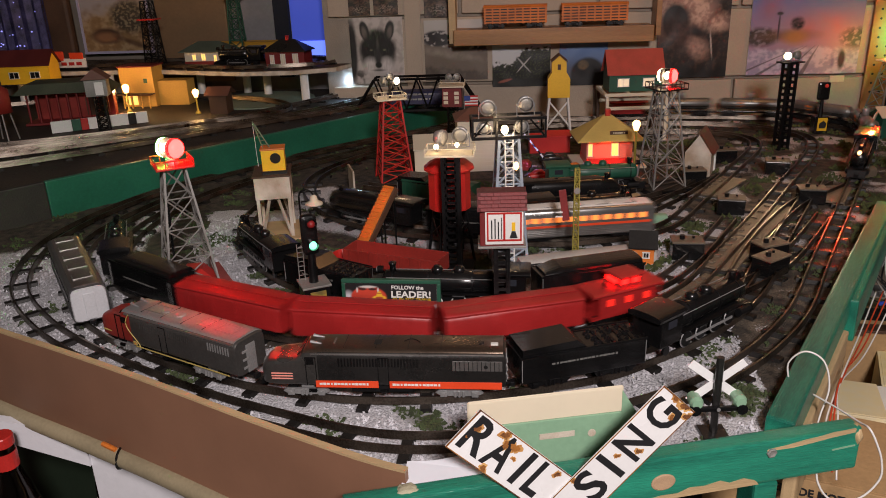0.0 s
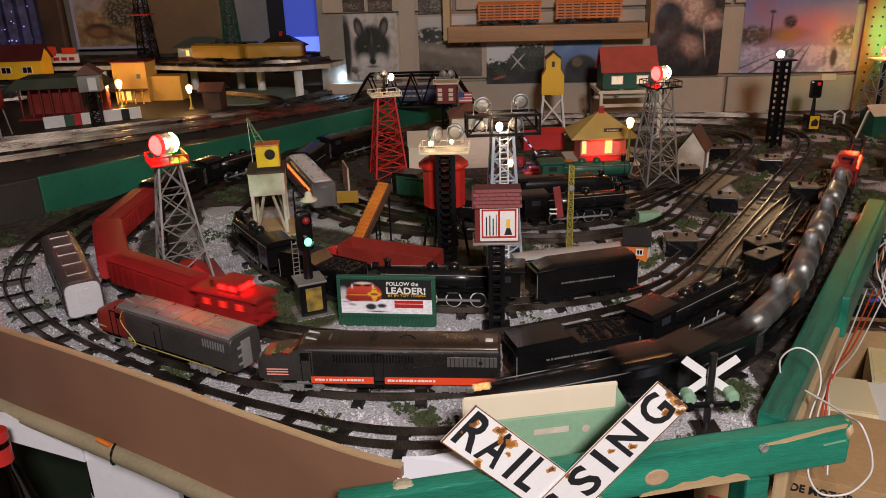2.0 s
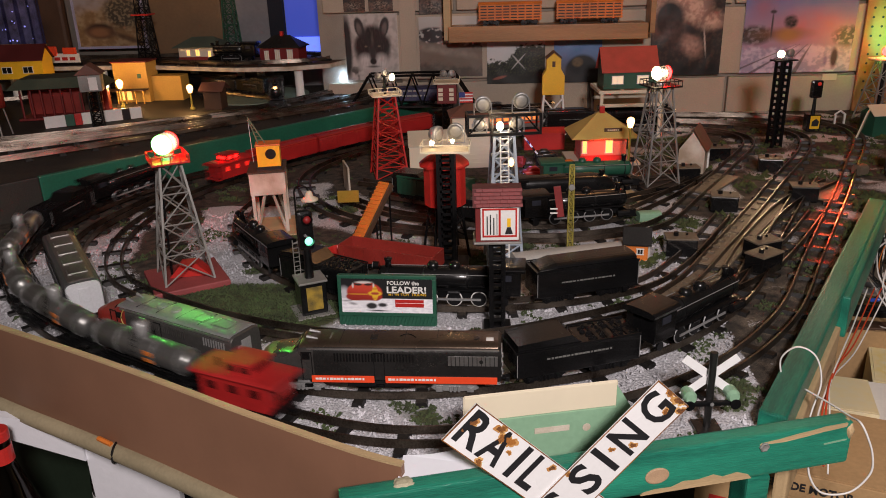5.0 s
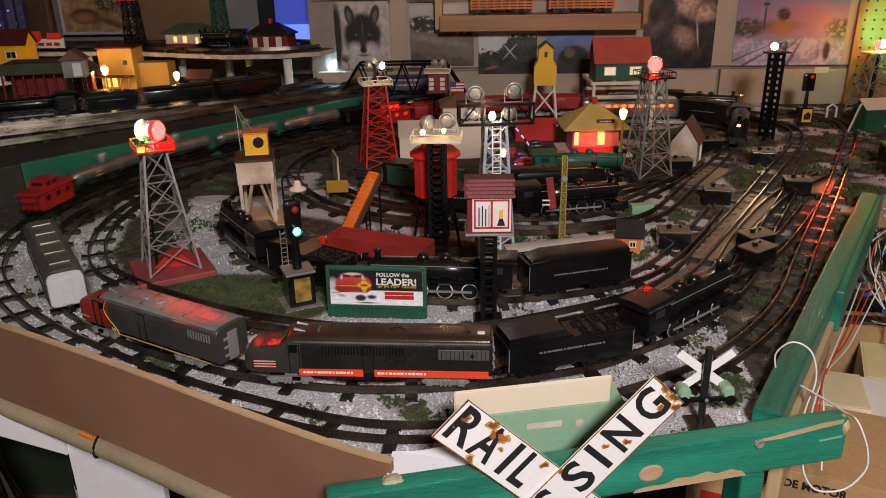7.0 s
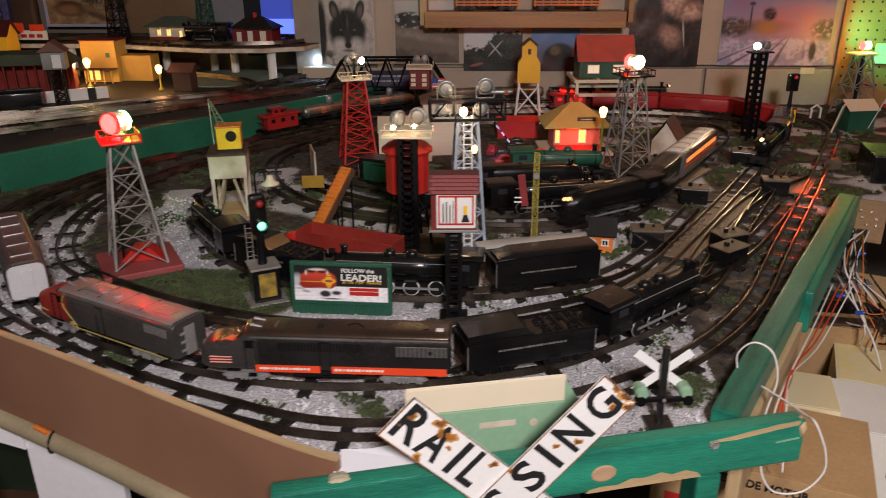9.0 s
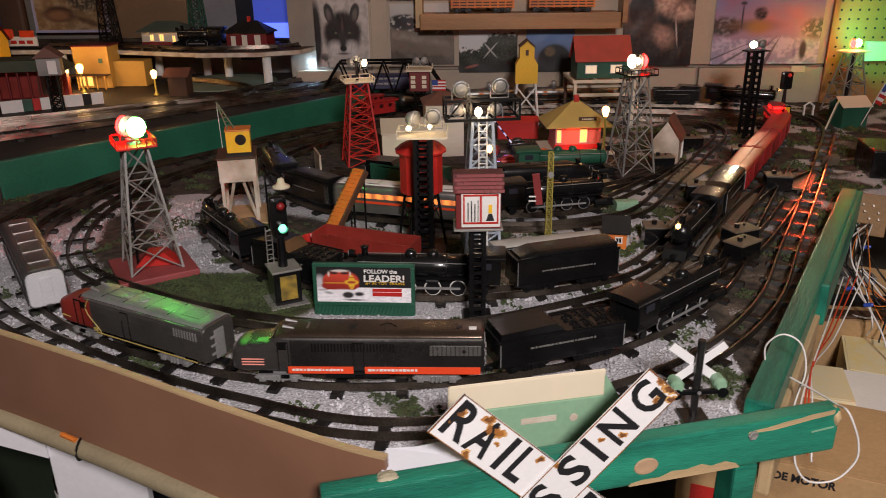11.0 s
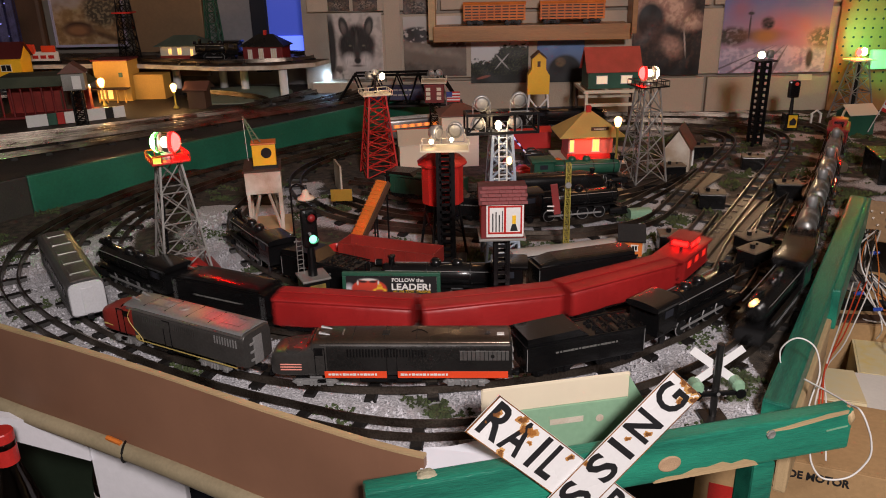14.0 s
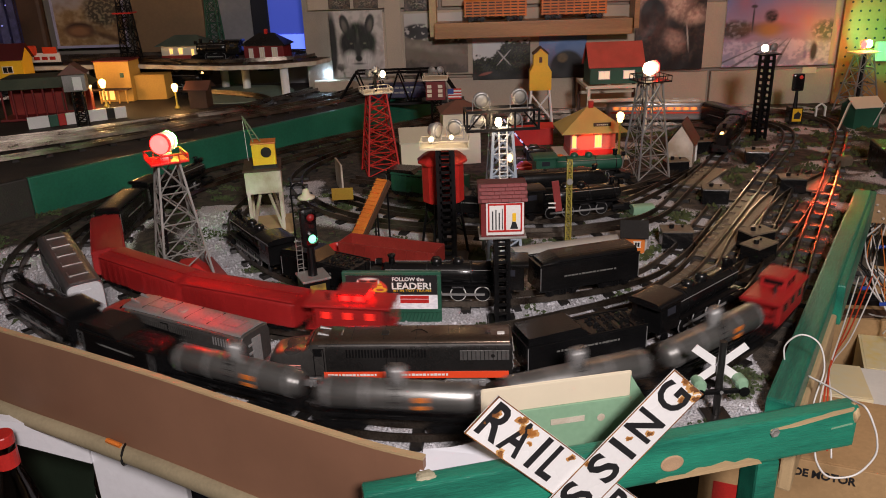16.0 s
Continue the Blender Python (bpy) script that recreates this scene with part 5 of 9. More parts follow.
beacon_tower("beacon_tower", "tall grey steel beacon tower with red deck and revolving lamp", pose(-0.418, 1.115, 0, 0, 0, 33), 0.036, 0.0145, 0.190, GREYSTEEL, RED, M("faded_red_plate", (0.30, 0.06, 0.06), 0.6, 0, 0.4, 60, 0.2), 0.110,
             GREENGLOW, 7.3, -98 + 360 * 0.8 / 7.3)
beacon_tower("far_beacon_tower", "grey lattice beacon tower on black base beside the station", pose(0.378, 1.622, 0, 0, 0, 20), 0.036, 0.0165, 0.205, GREYSTEEL, BLACKMET, BLACKMET, 0.095,
             BULBWHITE, 5.8, -121 + 360 * 1.2 / 5.8, 0.017)
bm = B()
prism(bm, [(-0.03, 0.0105), (0.03, 0.0105), (0.012, 0.030), (-0.012, 0.030)], -0.014, 0.014)
solid("red_hood", bm, RED, "red tin hood under the beacon tower", "lamp hood", pose(-0.412, 1.12, 0, 0, 0, 15))


def flood_lamp(ob, x, y, z, yaw, tilt, r=0.0105, lit=False):
    m = pose(x, y, z, 0, 0, yaw) @ pose(0, 0, 0, tilt, 0, 0)
    bm = B()
    lathe(bm, [(r * 0.25, -r * 1.1), (r * 0.7, -r * 0.8), (r, -r * 0.1), (r, r * 0.25), (r * 0.9, r * 0.3)], seg=18, m=m @ pose(0, 0, 0, 90, 0, 0))
    f = part("floodlight", bm, DULLSILVER, ob, "chrome floodlight", True)
    bm = B()
    lathe(bm, [(r * 0.86, r * 0.30), (r * 0.6, r * 0.42), (r * 0.2, r * 0.46)], seg=18, m=m @ pose(0, 0, 0, 90, 0, 0))
    part("lens", bm, BULBWHITE if lit else GREYSTEEL, f, smooth=True)
    bm = B()
    rod(bm, (-r * 1.05, 0, -r * 1.4), (r * 1.05, 0, -r * 1.4), 0.0008, seg=5, m=pose(x, y, z, 0, 0, yaw))
    rod(bm, (r * 1.05, 0, -r * 1.4), (r * 1.05, 0, r * 0.1), 0.0008, seg=5, m=pose(x, y, z, 0, 0, yaw))
    rod(bm, (-r * 1.05, 0, -r * 1.4), (-r * 1.05, 0, r * 0.1), 0.0008, seg=5, m=pose(x, y, z, 0, 0, yaw))
    part("yoke", bm, DULLSILVER, f)


def pierced_mast(bm, w, z0, z1, n):
    """A square tin mast with round holes, drawn as stiles with a web of rungs and gussets."""
    for sx, sy in ((-1, -1), (1, -1), (1, 1), (-1, 1)):
        box(bm, (sx * w, sy * w, (z0 + z1) / 2), (w * 0.42, w * 0.42, z1 - z0))
    step = (z1 - z0) / n
    for i in range(n + 1):
        z = z0 + step * i
        for a in (0, 90, 180, 270):
            box(bm, (0, -w, z), (w * 1.7, 0.0012, step * 0.34), pose(0, 0, 0, 0, 0, a))
            if i < n:
                for sx in (-1, 1):
                    box(bm, (sx * w * 0.68, -w, z + step * 0.5), (w * 0.26, 0.0012, step), pose(0, 0, 0, 0, 0, a))
    return bm


# black floodlight tower before the red water tank
ob = thing("floodlight_tower", "black pierced-metal floodlight tower with two chrome lamps", "floodlight tower", pose(-0.016, 1.175, 0, 0, 0, 0))
bm = B()
box(bm, (0, 0, 0.004), (0.062, 0.062, 0.008), None, 0.001)
part("base_plate", bm, BLACKMET, ob)
bm = B()
pierced_mast(bm, 0.0115, 0.008, 0.186, 15)
part("mast", bm, BLACKMET, ob)
bm = B()
box(bm, (0, 0, 0.188), (0.072, 0.04, 0.003), None, 0.0005)
part("deck", bm, CREAM, ob)
bm = B()
for a_, b_ in (((-0.036, -0.02), (0.036, -0.02)), ((0.036, -0.02), (0.036, 0.02)), ((0.036, 0.02), (-0.036, 0.02)), ((-0.036, 0.02), (-0.036, -0.02))):
    rod(bm, (*a_, 0.199), (*b_, 0.199), 0.0009, seg=5), rod(bm, (*a_, 0.188), (*a_, 0.199), 0.0009, seg=5)
part("railing", bm, CREAM, ob)
flood_lamp(ob, -0.012, 0, 0.212, 60, 5, 0.0125)
flood_lamp(ob, 0.016, 0.002, 0.216, -10, 5, 0.0125)
for x_, y_, r_ in ((-0.020, -0.004, 0.004), (0.010, 0.006, 0.0035)):
    bm = B()
    ball(bm, (x_, y_, 0.1996), r_, 10)
    part("bulb", bm, BULBWHITE, ob, "glowing bulb behind the railing")

# red water tank
ob = thing("water_tank", "red tin water tank with overhanging roof on black legs", "water tank", pose(-0.024, 1.235, 0, 0, 0, 22))
bm = B()
lathe(bm, [(0.032, 0.086), (0.034, 0.087), (0.034, 0.152), (0.033, 0.153)], seg=12)
part("tank", bm, RED, ob)
bm = B()
lathe(bm, [(0.040, 0.150), (0.0405, 0.153), (0.030, 0.162), (0.016, 0.169), (0.004, 0.173)], seg=12)
part("roof", bm, RED, ob)
for k in range(4):
    a = math.pi / 4 + k * math.pi / 2
    bm = B()
    rod(bm, (0.042 * math.cos(a), 0.042 * math.sin(a), 0), (0.028 * math.cos(a), 0.028 * math.sin(a), 0.086), 0.0025, seg=6)
    part("leg", bm, BLACKMET, ob)
bm = B()
for k in range(4):
    a, b = math.pi / 4 + k * math.pi / 2, math.pi / 4 + (k + 1) * math.pi / 2
    rod(bm, (0.036 * math.cos(a), 0.036 * math.sin(a), 0.036), (0.033 * math.cos(b), 0.033 * math.sin(b), 0.066), 0.0012, seg=4)
    rod(bm, (0.033 * math.cos(a), 0.033 * math.sin(a), 0.066), (0.036 * math.cos(b), 0.036 * math.sin(b), 0.036), 0.0012, seg=4)
part("bracing", bm, BLACKMET, ob)
bm = B()
rod(bm, (0, 0, 0), (0, 0, 0.086), 0.004)
part("standpipe", bm, BLACKMET, ob)
bm = B()
for dx in (-0.005, 0.005):
    rod(bm, (dx - 0.014, -0.034, 0.086), (dx - 0.014, -0.034, 0.152), 0.0009, seg=5)
for k in range(8):
    rod(bm, (-0.019, -0.034, 0.09 + k * 0.008), (-0.009, -0.034, 0.09 + k * 0.008), 0.0008, seg=5)
part("ladder", bm, BLACKMET, ob)

# blue-grey floodlight tower
ob = thing("gantry_floodlight_tower", "pale blue steel floodlight tower with black gantry and four lamps", "floodlight tower", pose(0.069, 1.205, 0, 0, 0, 8))
BLUEGREY = M("pale_blue_steel", (0.36, 0.42, 0.50), 0.42, 0.3, 0.3, 80, 0.1)
bm = B()
lattice(bm, 0.027, 0.0145, 0, 0.205, 6, 0.0018, 0.0030)
part("lattice", bm, BLUEGREY, ob)
bm = B()
box(bm, (0.0, -0.0235, 0.1), (0.0012, 0.0012, 0.001))
for dx in (-0.006, 0.006):
    rod(bm, (dx, -0.0275, 0.004), (dx, -0.0155, 0.215), 0.0012, seg=5)
for k in range(22):
    f = (k + 0.5) / 22
    rod(bm, (-0.006, -0.0275 + 0.012 * f, 0.004 + 0.211 * f), (0.006, -0.0275 + 0.012 * f, 0.004 + 0.211 * f), 0.0009, seg=5)
part("ladder", bm, WHITE, ob, "white ladder")
bm = B()
for z in (0.208, 0.236):
    for y in (-0.018, 0.018):
        box(bm, (0, y, z), (0.108, 0.003, 0.004))
    for x in (-0.054, 0.054):
        box(bm, (x, 0, z), (0.003, 0.0395, 0.004))
for x in (-0.054, -0.018, 0.018, 0.054):
    for y in (-0.018, 0.018):
        box(bm, (x, y, 0.222), (0.003, 0.003, 0.026))
for x0, x1 in ((-0.054, -0.030), (0.054, 0.030)):
    rod(bm, (x0, -0.018, 0.208), (x1, -0.018, 0.236), 0.0012, seg=4)
part("gantry", bm, BLACKMET, ob, "black gantry frame")
for x, z in ((-0.030, 0.251), (0.027, 0.254)):
    flood_lamp(ob, x, 0, z, 0, 8, 0.0125)
for x in (-0.036, 0.020):
    flood_lamp(ob, x, -0.006, 0.222, 0, 0, 0.0105)
bm = B()
ball(bm, (-0.006, -0.012, 0.219), 0.0055, 12, 1.3)
part("bulb", bm, BULBWHITE, ob, "glowing clear bulb")
bm = B()
ball(bm, (0.010, -0.02, 0.165), 0.004, 12, 1.6)
part("lower_bulb", bm, BULB, ob, "glowing amber bulb")

# red lattice tower
ob = thing("red_floodlight_tower", "red lattice floodlight tower with cream deck and lit lamps", "floodlight tower", pose(-0.190, 1.722, 0, 0, 0, 20))
bm = B()
lattice(bm, 0.036, 0.018, 0, 0.178, 7, 0.0013, 0.0026)
part("lattice", bm, RED, ob)
bm = B()
box(bm, (0, 0, 0.180), (0.064, 0.05, 0.003), None, 0.0006)
part("deck", bm, CREAM, ob)
bm = B()
for a_, b_ in (((-0.032, -0.025), (0.032, -0.025)), ((0.032, -0.025), (0.032, 0.025)), ((0.032, 0.025), (-0.032, 0.025)), ((-0.032, 0.025), (-0.032, -0.025))):
    rod(bm, (*a_, 0.190), (*b_, 0.190), 0.0010, seg=5)
    for f in (0, 0.33, 0.66):
        rod(bm, (a_[0] + (b_[0] - a_[0]) * f, a_[1] + (b_[1] - a_[1]) * f, 0.18), (a_[0] + (b_[0] - a_[0]) * f, a_[1] + (b_[1] - a_[1]) * f, 0.19), 0.0009, seg=5)
part("railing", bm, CREAM, ob)
bm = B()
rod(bm, (0, 0, 0.18), (0, 0, 0.222), 0.003)
rod(bm, (-0.016, 0, 0.222), (0.016, 0, 0.222), 0.0022)
part("lamp_post", bm, BLACKMET, ob)
flood_lamp(ob, 0.014, -0.006, 0.218, 30, 0, 0.009, True)
flood_lamp(ob, 0.002, 0, 0.228, 0, 0, 0.008)
flood_lamp(ob, -0.014, 0.002, 0.221, -60, 0, 0.008)
lamp("POINT", "floodlight_glow", pose(-0.182, 1.695, 0.212), WARM, 0.05, 0.006)
lamp("POINT", "floodlight_glow", pose(-0.02, 1.140, 0.222), WARM, 0.05, 0.006)
lamp("POINT", "gantry_bulb_glow", pose(0.064, 1.165, 0.222), WARM, 0.08, 0.006)

# brick-roofed shed on a black mast
ob = thing("signal_shed", "red brick-roofed signal shed with lit picture windows on black mast", "signal shed", pose(0.063, 0.962, 0, 0, 0, 3) @ Matrix.Diagonal((0.89, 0.89, 0.985, 1)))
bm = B()
box(bm, (0, 0, 0.003), (0.04, 0.04, 0.006), None, 0.001)
part("base_plate", bm, BLACKMET, ob)
bm = B()
pierced_mast(bm, 0.0095, 0.006, 0.128, 10)
part("mast", bm, BLACKMET, ob)
bm = B()
box(bm, (0, 0, 0.129), (0.066, 0.048, 0.003), None, 0.0006)
part("floor_plate", bm, GREYSTEEL, ob)
bm = B()
box(bm, (0, 0, 0.153), (0.060, 0.042, 0.045), None, 0.0008)
walls = part("wall", bm, BRICKRED, ob)
bm = B()
box(bm, (0.003, -0.0222, 0.154), (0.052, 0.002, 0.042), None, 0.0006)
fr = part("window_frame", bm, WHITE, ob, "white window board")
bm = B()
for c_, s_ in (((0.003, -0.0236, 0.1735), (0.047, 0.0012, 0.0022)), ((0.003, -0.0236, 0.1385), (0.047, 0.0012, 0.0022)), ((-0.0195, -0.0236, 0.156), (0.0022, 0.0012, 0.037)), ((0.0255, -0.0236, 0.156), (0.0022, 0.0012, 0.037)), ((0.003, -0.0236, 0.156), (0.0028, 0.0012, 0.035))):
    box(bm, c_, s_)
part("red_trim", bm, RED, fr)
bm = B()
for x_, w_, h_ in ((-0.014, 0.0016, 0.024), (-0.0095, 0.0016, 0.026), (-0.005, 0.0016, 0.022), (-0.0007, 0.001, 0.027)):
    box(bm, (x_, -0.0235, 0.1405 + h_ / 2), (w_, 0.0008, h_))
prism(bm, [(0.010, 0.141), (0.021, 0.141), (0.018, 0.150), (0.013, 0.150)], -0.0239, -0.0233)
part("painted_levers", bm, INK, fr, "painted black levers")
bm = B()
box(bm, (0.0155, -0.0235, 0.156), (0.005, 0.0008, 0.011), None, 0.0002)
part("painted_figure_block", bm, YELLOW, fr, "painted yellow block")
roof = new("roof")
roof.parent = ob
roof.location = (0, 0, 0.1765)
bm = B()
prism(bm, [(-0.026, 0), (0.026, 0), (0.012, 0.0205), (-0.012, 0.0205)], -0.0335, 0.0335, pose(0, 0, 0, 0, 0, 90))
part("roof_bed", bm, M("roof_joint", (0.10, 0.02, 0.02), 0.8, 0, 0.3, 60, 0.2), roof)
bm = B()
box(bm, (0, 0, 0), (0.0088, 0.0014, 0.0042), None, 0.0003)
SHINGLE = mesh_of("shingle", bm, BRICKRED)
slope = math.degrees(math.atan2(0.014, 0.0205))
for r_ in range(5):
    f_ = (r_ + 0.5) / 5
    for c_ in range(7):
        x_ = -0.0285 + c_ * 0.0094 + (0.0 if r_ % 2 else 0.0030)
        for sgn in (1, -1):
            s_ = new("shingle", SHINGLE)
            s_.parent = roof
            s_.matrix_basis = pose(x_ * 0.96, -sgn * (0.0266 - 0.014 * f_), 0.0205 * f_, -sgn * slope)

# semaphore
ob = thing("semaphore", "yellow tin lattice semaphore mast with red striped arm", "semaphore", pose(0.174, 1.205, 0))
bm = B()
lattice(bm, 0.0045, 0.0035, 0.0, 0.155, 14, 0.0006, 0.0010)
part("mast", bm, POLEYELLOW, ob)
bm = B()
box(bm, (0, 0, 0.003), (0.024, 0.024, 0.006), None, 0.001)
part("base_plate", bm, BLACKMET, ob)
bm = B()
box(bm, (-0.022, -0.006, 0.102), (0.011, 0.0014, 0.050), None, 0.0005)
bmesh.ops.rotate(bm, verts=bm.verts, cent=(0, 0, 0.122), matrix=Matrix.Rotation(radians(-8), 3, "Y"))
arm = part("arm", bm, M("dull_red_arm", (0.26, 0.03, 0.03), 0.5, 0, 0.3, 60, 0.1), ob, "dull red semaphore arm hanging down")
bm = B()
for k_ in (0.088, 0.081):
    box(bm, (-0.0265, -0.0070, k_), (0.0112, 0.0006, 0.0022))
part("arm_stripe", bm, WHITE, arm)
bm = B()
rod(bm, (0, -0.0075, 0.122), (0, -0.004, 0.122), 0.0048, seg=14)
part("lens", bm, GREYSTEEL, ob)

# block signal
ob = thing("block_signal", "black block signal with green lit lamp on black control box", "railway signal", pose(-0.195, 1.012, 0, 0, 0, 28))
bm = B()
box(bm, (0, 0, 0.025), (0.036, 0.036, 0.046), None, 0.0015)
cabn = part("control_box", bm, BLACK, ob)
bm = B()
box(bm, (0, 0, 0.001), (0.052, 0.052, 0.002), None, 0.0006)
part("box_foot", bm, GREYSTEEL, cabn)
bm = B()
box(bm, (0, 0, 0.0495), (0.040, 0.040, 0.003), None, 0.0008)
part("box_rim", bm, GREYSTEEL, cabn)
bm = B()
box(bm, (0.0008, -0.0184, 0.026), (0.022, 0.0012, 0.034), None, 0.0004)
part("yellow_label", bm, M("faded_yellow_label", (0.38, 0.25, 0.03), 0.6, 0, 0, 300, 0.1, (0.05, 0.04, 0.02)), cabn, "faded yellow label with dark print")
bm = B()
rod(bm, (0, 0, 0.051), (0, 0, 0.095), 0.0065, 0.005, seg=12)
part("post", bm, BLACKMET, ob)
bm = B()
box(bm, (0, 0, 0.120), (0.022, 0.014, 0.056), None, 0.0055)
hd = part("signal_head", bm, BLACK, ob)
for z_, g_ in ((0.136, SIGRED), (0.106, SIGGREEN)):
    bm = B()
    ball(bm, (0.002, -0.0075, z_), 0.0055, 14)
    part("signal_lens", bm, g_, hd)
    bm = B()
    lathe(bm, [(0.0072, 0.0), (0.0072, 0.007), (0.0066, 0.007), (0.0066, 0.0)], seg=14, m=pose(0.002, -0.006, z_ + 0.001, 90))
    part("hood", bm, BLACK, hd)
bm = B()
for dx in (-0.017, -0.009):
    rod(bm, (dx, 0.012, 0.048), (dx, 0.008, 0.105), 0.0007, seg=5)
for k in range(8):
    rod(bm, (-0.017, 0.012 - 0.0005 * k, 0.052 + 0.0068 * k), (-0.009, 0.012 - 0.0005 * k, 0.052 + 0.0068 * k), 0.0006, seg=5)
part("ladder", bm, GREYSTEEL, ob)

# gooseneck lamp
ob = thing("gooseneck_lamp", "dark gooseneck street lamp with pale bell shade", "street lamp", pose(-0.290, 1.30, 0))
bm = B()
sweep(bm, [(0, 0, 0), (0, 0, 0.085)] + [(0.013 - 0.013 * math.cos(a), 0, 0.085 + 0.013 * math.sin(a)) for a in np.linspace(0.2, 3.0, 9)], 0.0016, 8)
part("pole", bm, BLACKMET, ob)
bm = B()
lathe(bm, [(0.0155, 0.072), (0.0145, 0.075), (0.007, 0.079), (0.005, 0.087), (0.002, 0.089)], (0.026, 0, 0), 18)
part("shade", bm, CREAM, ob, "pale bell shade", True)
bm = B()
ball(bm, (0.026, 0, 0.071), 0.0045, 12)
part("bulb", bm, LENS, ob)

# billboard
ob = thing("billboard", "green-framed toy train billboard with printed slogan", "billboard", pose(-0.082, 0.968, 0, -4, 0, -1.5))
bm = B()
box(bm, (0, 0.003, 0.040), (0.131, 0.005, 0.062), None, 0.001)
part("board", bm, GREEN, ob)
bm = B()
for c_, s_ in (((0, 0, 0.0685), (0.131, 0.004, 0.005)), ((0, 0, 0.0165), (0.131, 0.004, 0.005)), ((-0.063, 0, 0.0425), (0.005, 0.004, 0.047)), ((0.063, 0, 0.0425), (0.005, 0.004, 0.047))):
    box(bm, c_, s_, None, 0.0008)
part("frame", bm, GREEN, ob, "raised green frame")
bm = B()
box(bm, (0, 0.002, 0.007), (0.131, 0.004, 0.014))
for k_ in range(26):
    rod(bm, (-0.064 + k_ * 0.005, -0.0006, 0.001), (-0.060 + k_ * 0.005, -0.0006, 0.013), 0.0005, seg=4)
part("skirt", bm, GREEN, ob, "green lattice skirt")


def engine_print(u, v):
    """A red and yellow cab engine in snow under a black sky."""
    f = grain(u, v, 18, 31)
    c = (0.012, 0.012, 0.013) if v > 0.42 else over((0.70, 0.69, 0.74), (0.84, 0.83, 0.86), ramp(f, -0.3, 0.3))
    c = over(c, (0.60, 0.58, 0.62), 0.8 * spot(u, v, 0.03, 0.52, 0.06, 0.22, 0.4))
    hood = max(spot(u, v, 0.255, 0.60, 0.195, 0.30, 0.05), spot(u, v, 0.25, 0.47, 0.20, 0.17, 0.05)) * (1 if v > 0.36 else 0)
    c = over(c, over((0.26, 0.022, 0.015), (0.52, 0.055, 0.03), ramp(v + 0.3 * u, 0.45, 0.85)), hood)
    c = over(c, (0.62, 0.58, 0.55), 0.9 * max(spot(u, v, 0.25, 0.895, 0.09, 0.035, 0.3), spot(u, v, 0.13, 0.80, 0.010, 0.07, 0.4), spot(u, v, 0.36, 0.80, 0.010, 0.07, 0.4)))
    c = over(c, (0.02, 0.015, 0.015), max(spot(u, v, 0.19, 0.83, 0.045, 0.035, 0.2), spot(u, v, 0.30, 0.83, 0.045, 0.035, 0.2)))
    c = over(c, (0.72, 0.42, 0.03), max(spot(u, v, 0.372, 0.57, 0.035, 0.20, 0.12), spot(u, v, 0.372, 0.57, 0.075, 0.075, 0.15), 0.8 * spot(u, v, 0.20, 0.55, 0.12, 0.014, 0.3)))
    c = over(c, (0.35, 0.05, 0.03), max(spot(u, v, 0.372, 0.57, 0.045, 0.04, 0.2), spot(u, v, 0.372, 0.70, 0.03, 0.01, 0.3), spot(u, v, 0.372, 0.44, 0.03, 0.01, 0.3)))
    c = over(c, (0.72, 0.71, 0.74), 0.9 * spot(u, v, 0.28, 0.29, 0.17, 0.07, 0.2))
    c = over(c, (0.03, 0.028, 0.03), max(spot(u, v, 0.33, 0.20, 0.06, 0.09, 0.2), spot(u, v, 0.45, 0.23, 0.05, 0.06, 0.3), spot(u, v, 0.40, 0.06, 0.10, 0.02, 0.5)))
    return over(c, (0.10, 0.09, 0.10), 0.7 * max(spot(u, v, 0.12, 0.26, 0.05, 0.03, 0.5, -0.6), spot(u, v, 0.06, 0.34, 0.05, 0.02, 0.5)))


bm = B()
bmesh.ops.create_grid(bm, x_segments=110, y_segments=44, size=1, matrix=pose(0, -0.0016, 0.0425, 90) @ Matrix.Diagonal((0.0605, 0.0235, 1, 1)))
me = mesh_of("print", bm, PRINTPAPER)
at = me.color_attributes.new("ink", "FLOAT_COLOR", "POINT")
at.data.foreach_set("color", [q for v in me.vertices for q in (*[max(k, 0.004) for k in engine_print((v.co.x + 0.0605) / 0.121, (v.co.z - 0.019) / 0.047)], 1.0)])
new("print", me).parent = ob
bm = B()
box(bm, (0, -0.0004, 0.0425), (0.121, 0.0016, 0.047))
part("print_backing", bm, WHITE, ob)
face = pose(0, 0, 0, 90, 0, 0)
text_part("slogan_line", "FOLLOW the", 0.0072, WHITE, ob, pose(0.022, -0.0018, 0.0605) @ face, width=0.042, bold=0.00015)
text_part("slogan_line", "LEADER!", 0.0125, WHITE, ob, pose(0.0265, -0.0018, 0.0508) @ face, width=0.052, bold=0.0003)
text_part("slogan_line", "#1 IN TOY TRAINS", 0.0046, YELLOW, ob, pose(0.0275, -0.0018, 0.0446) @ face, width=0.050)
bm = B()
box(bm, (0.030, -0.0019, 0.0355), (0.038, 0.0005, 0.0042)), box(bm, (0.030, -0.0019, 0.0300), (0.038, 0.0005, 0.0052))
part("brand_bars", bm, RED, ob, "red printed brand bars")

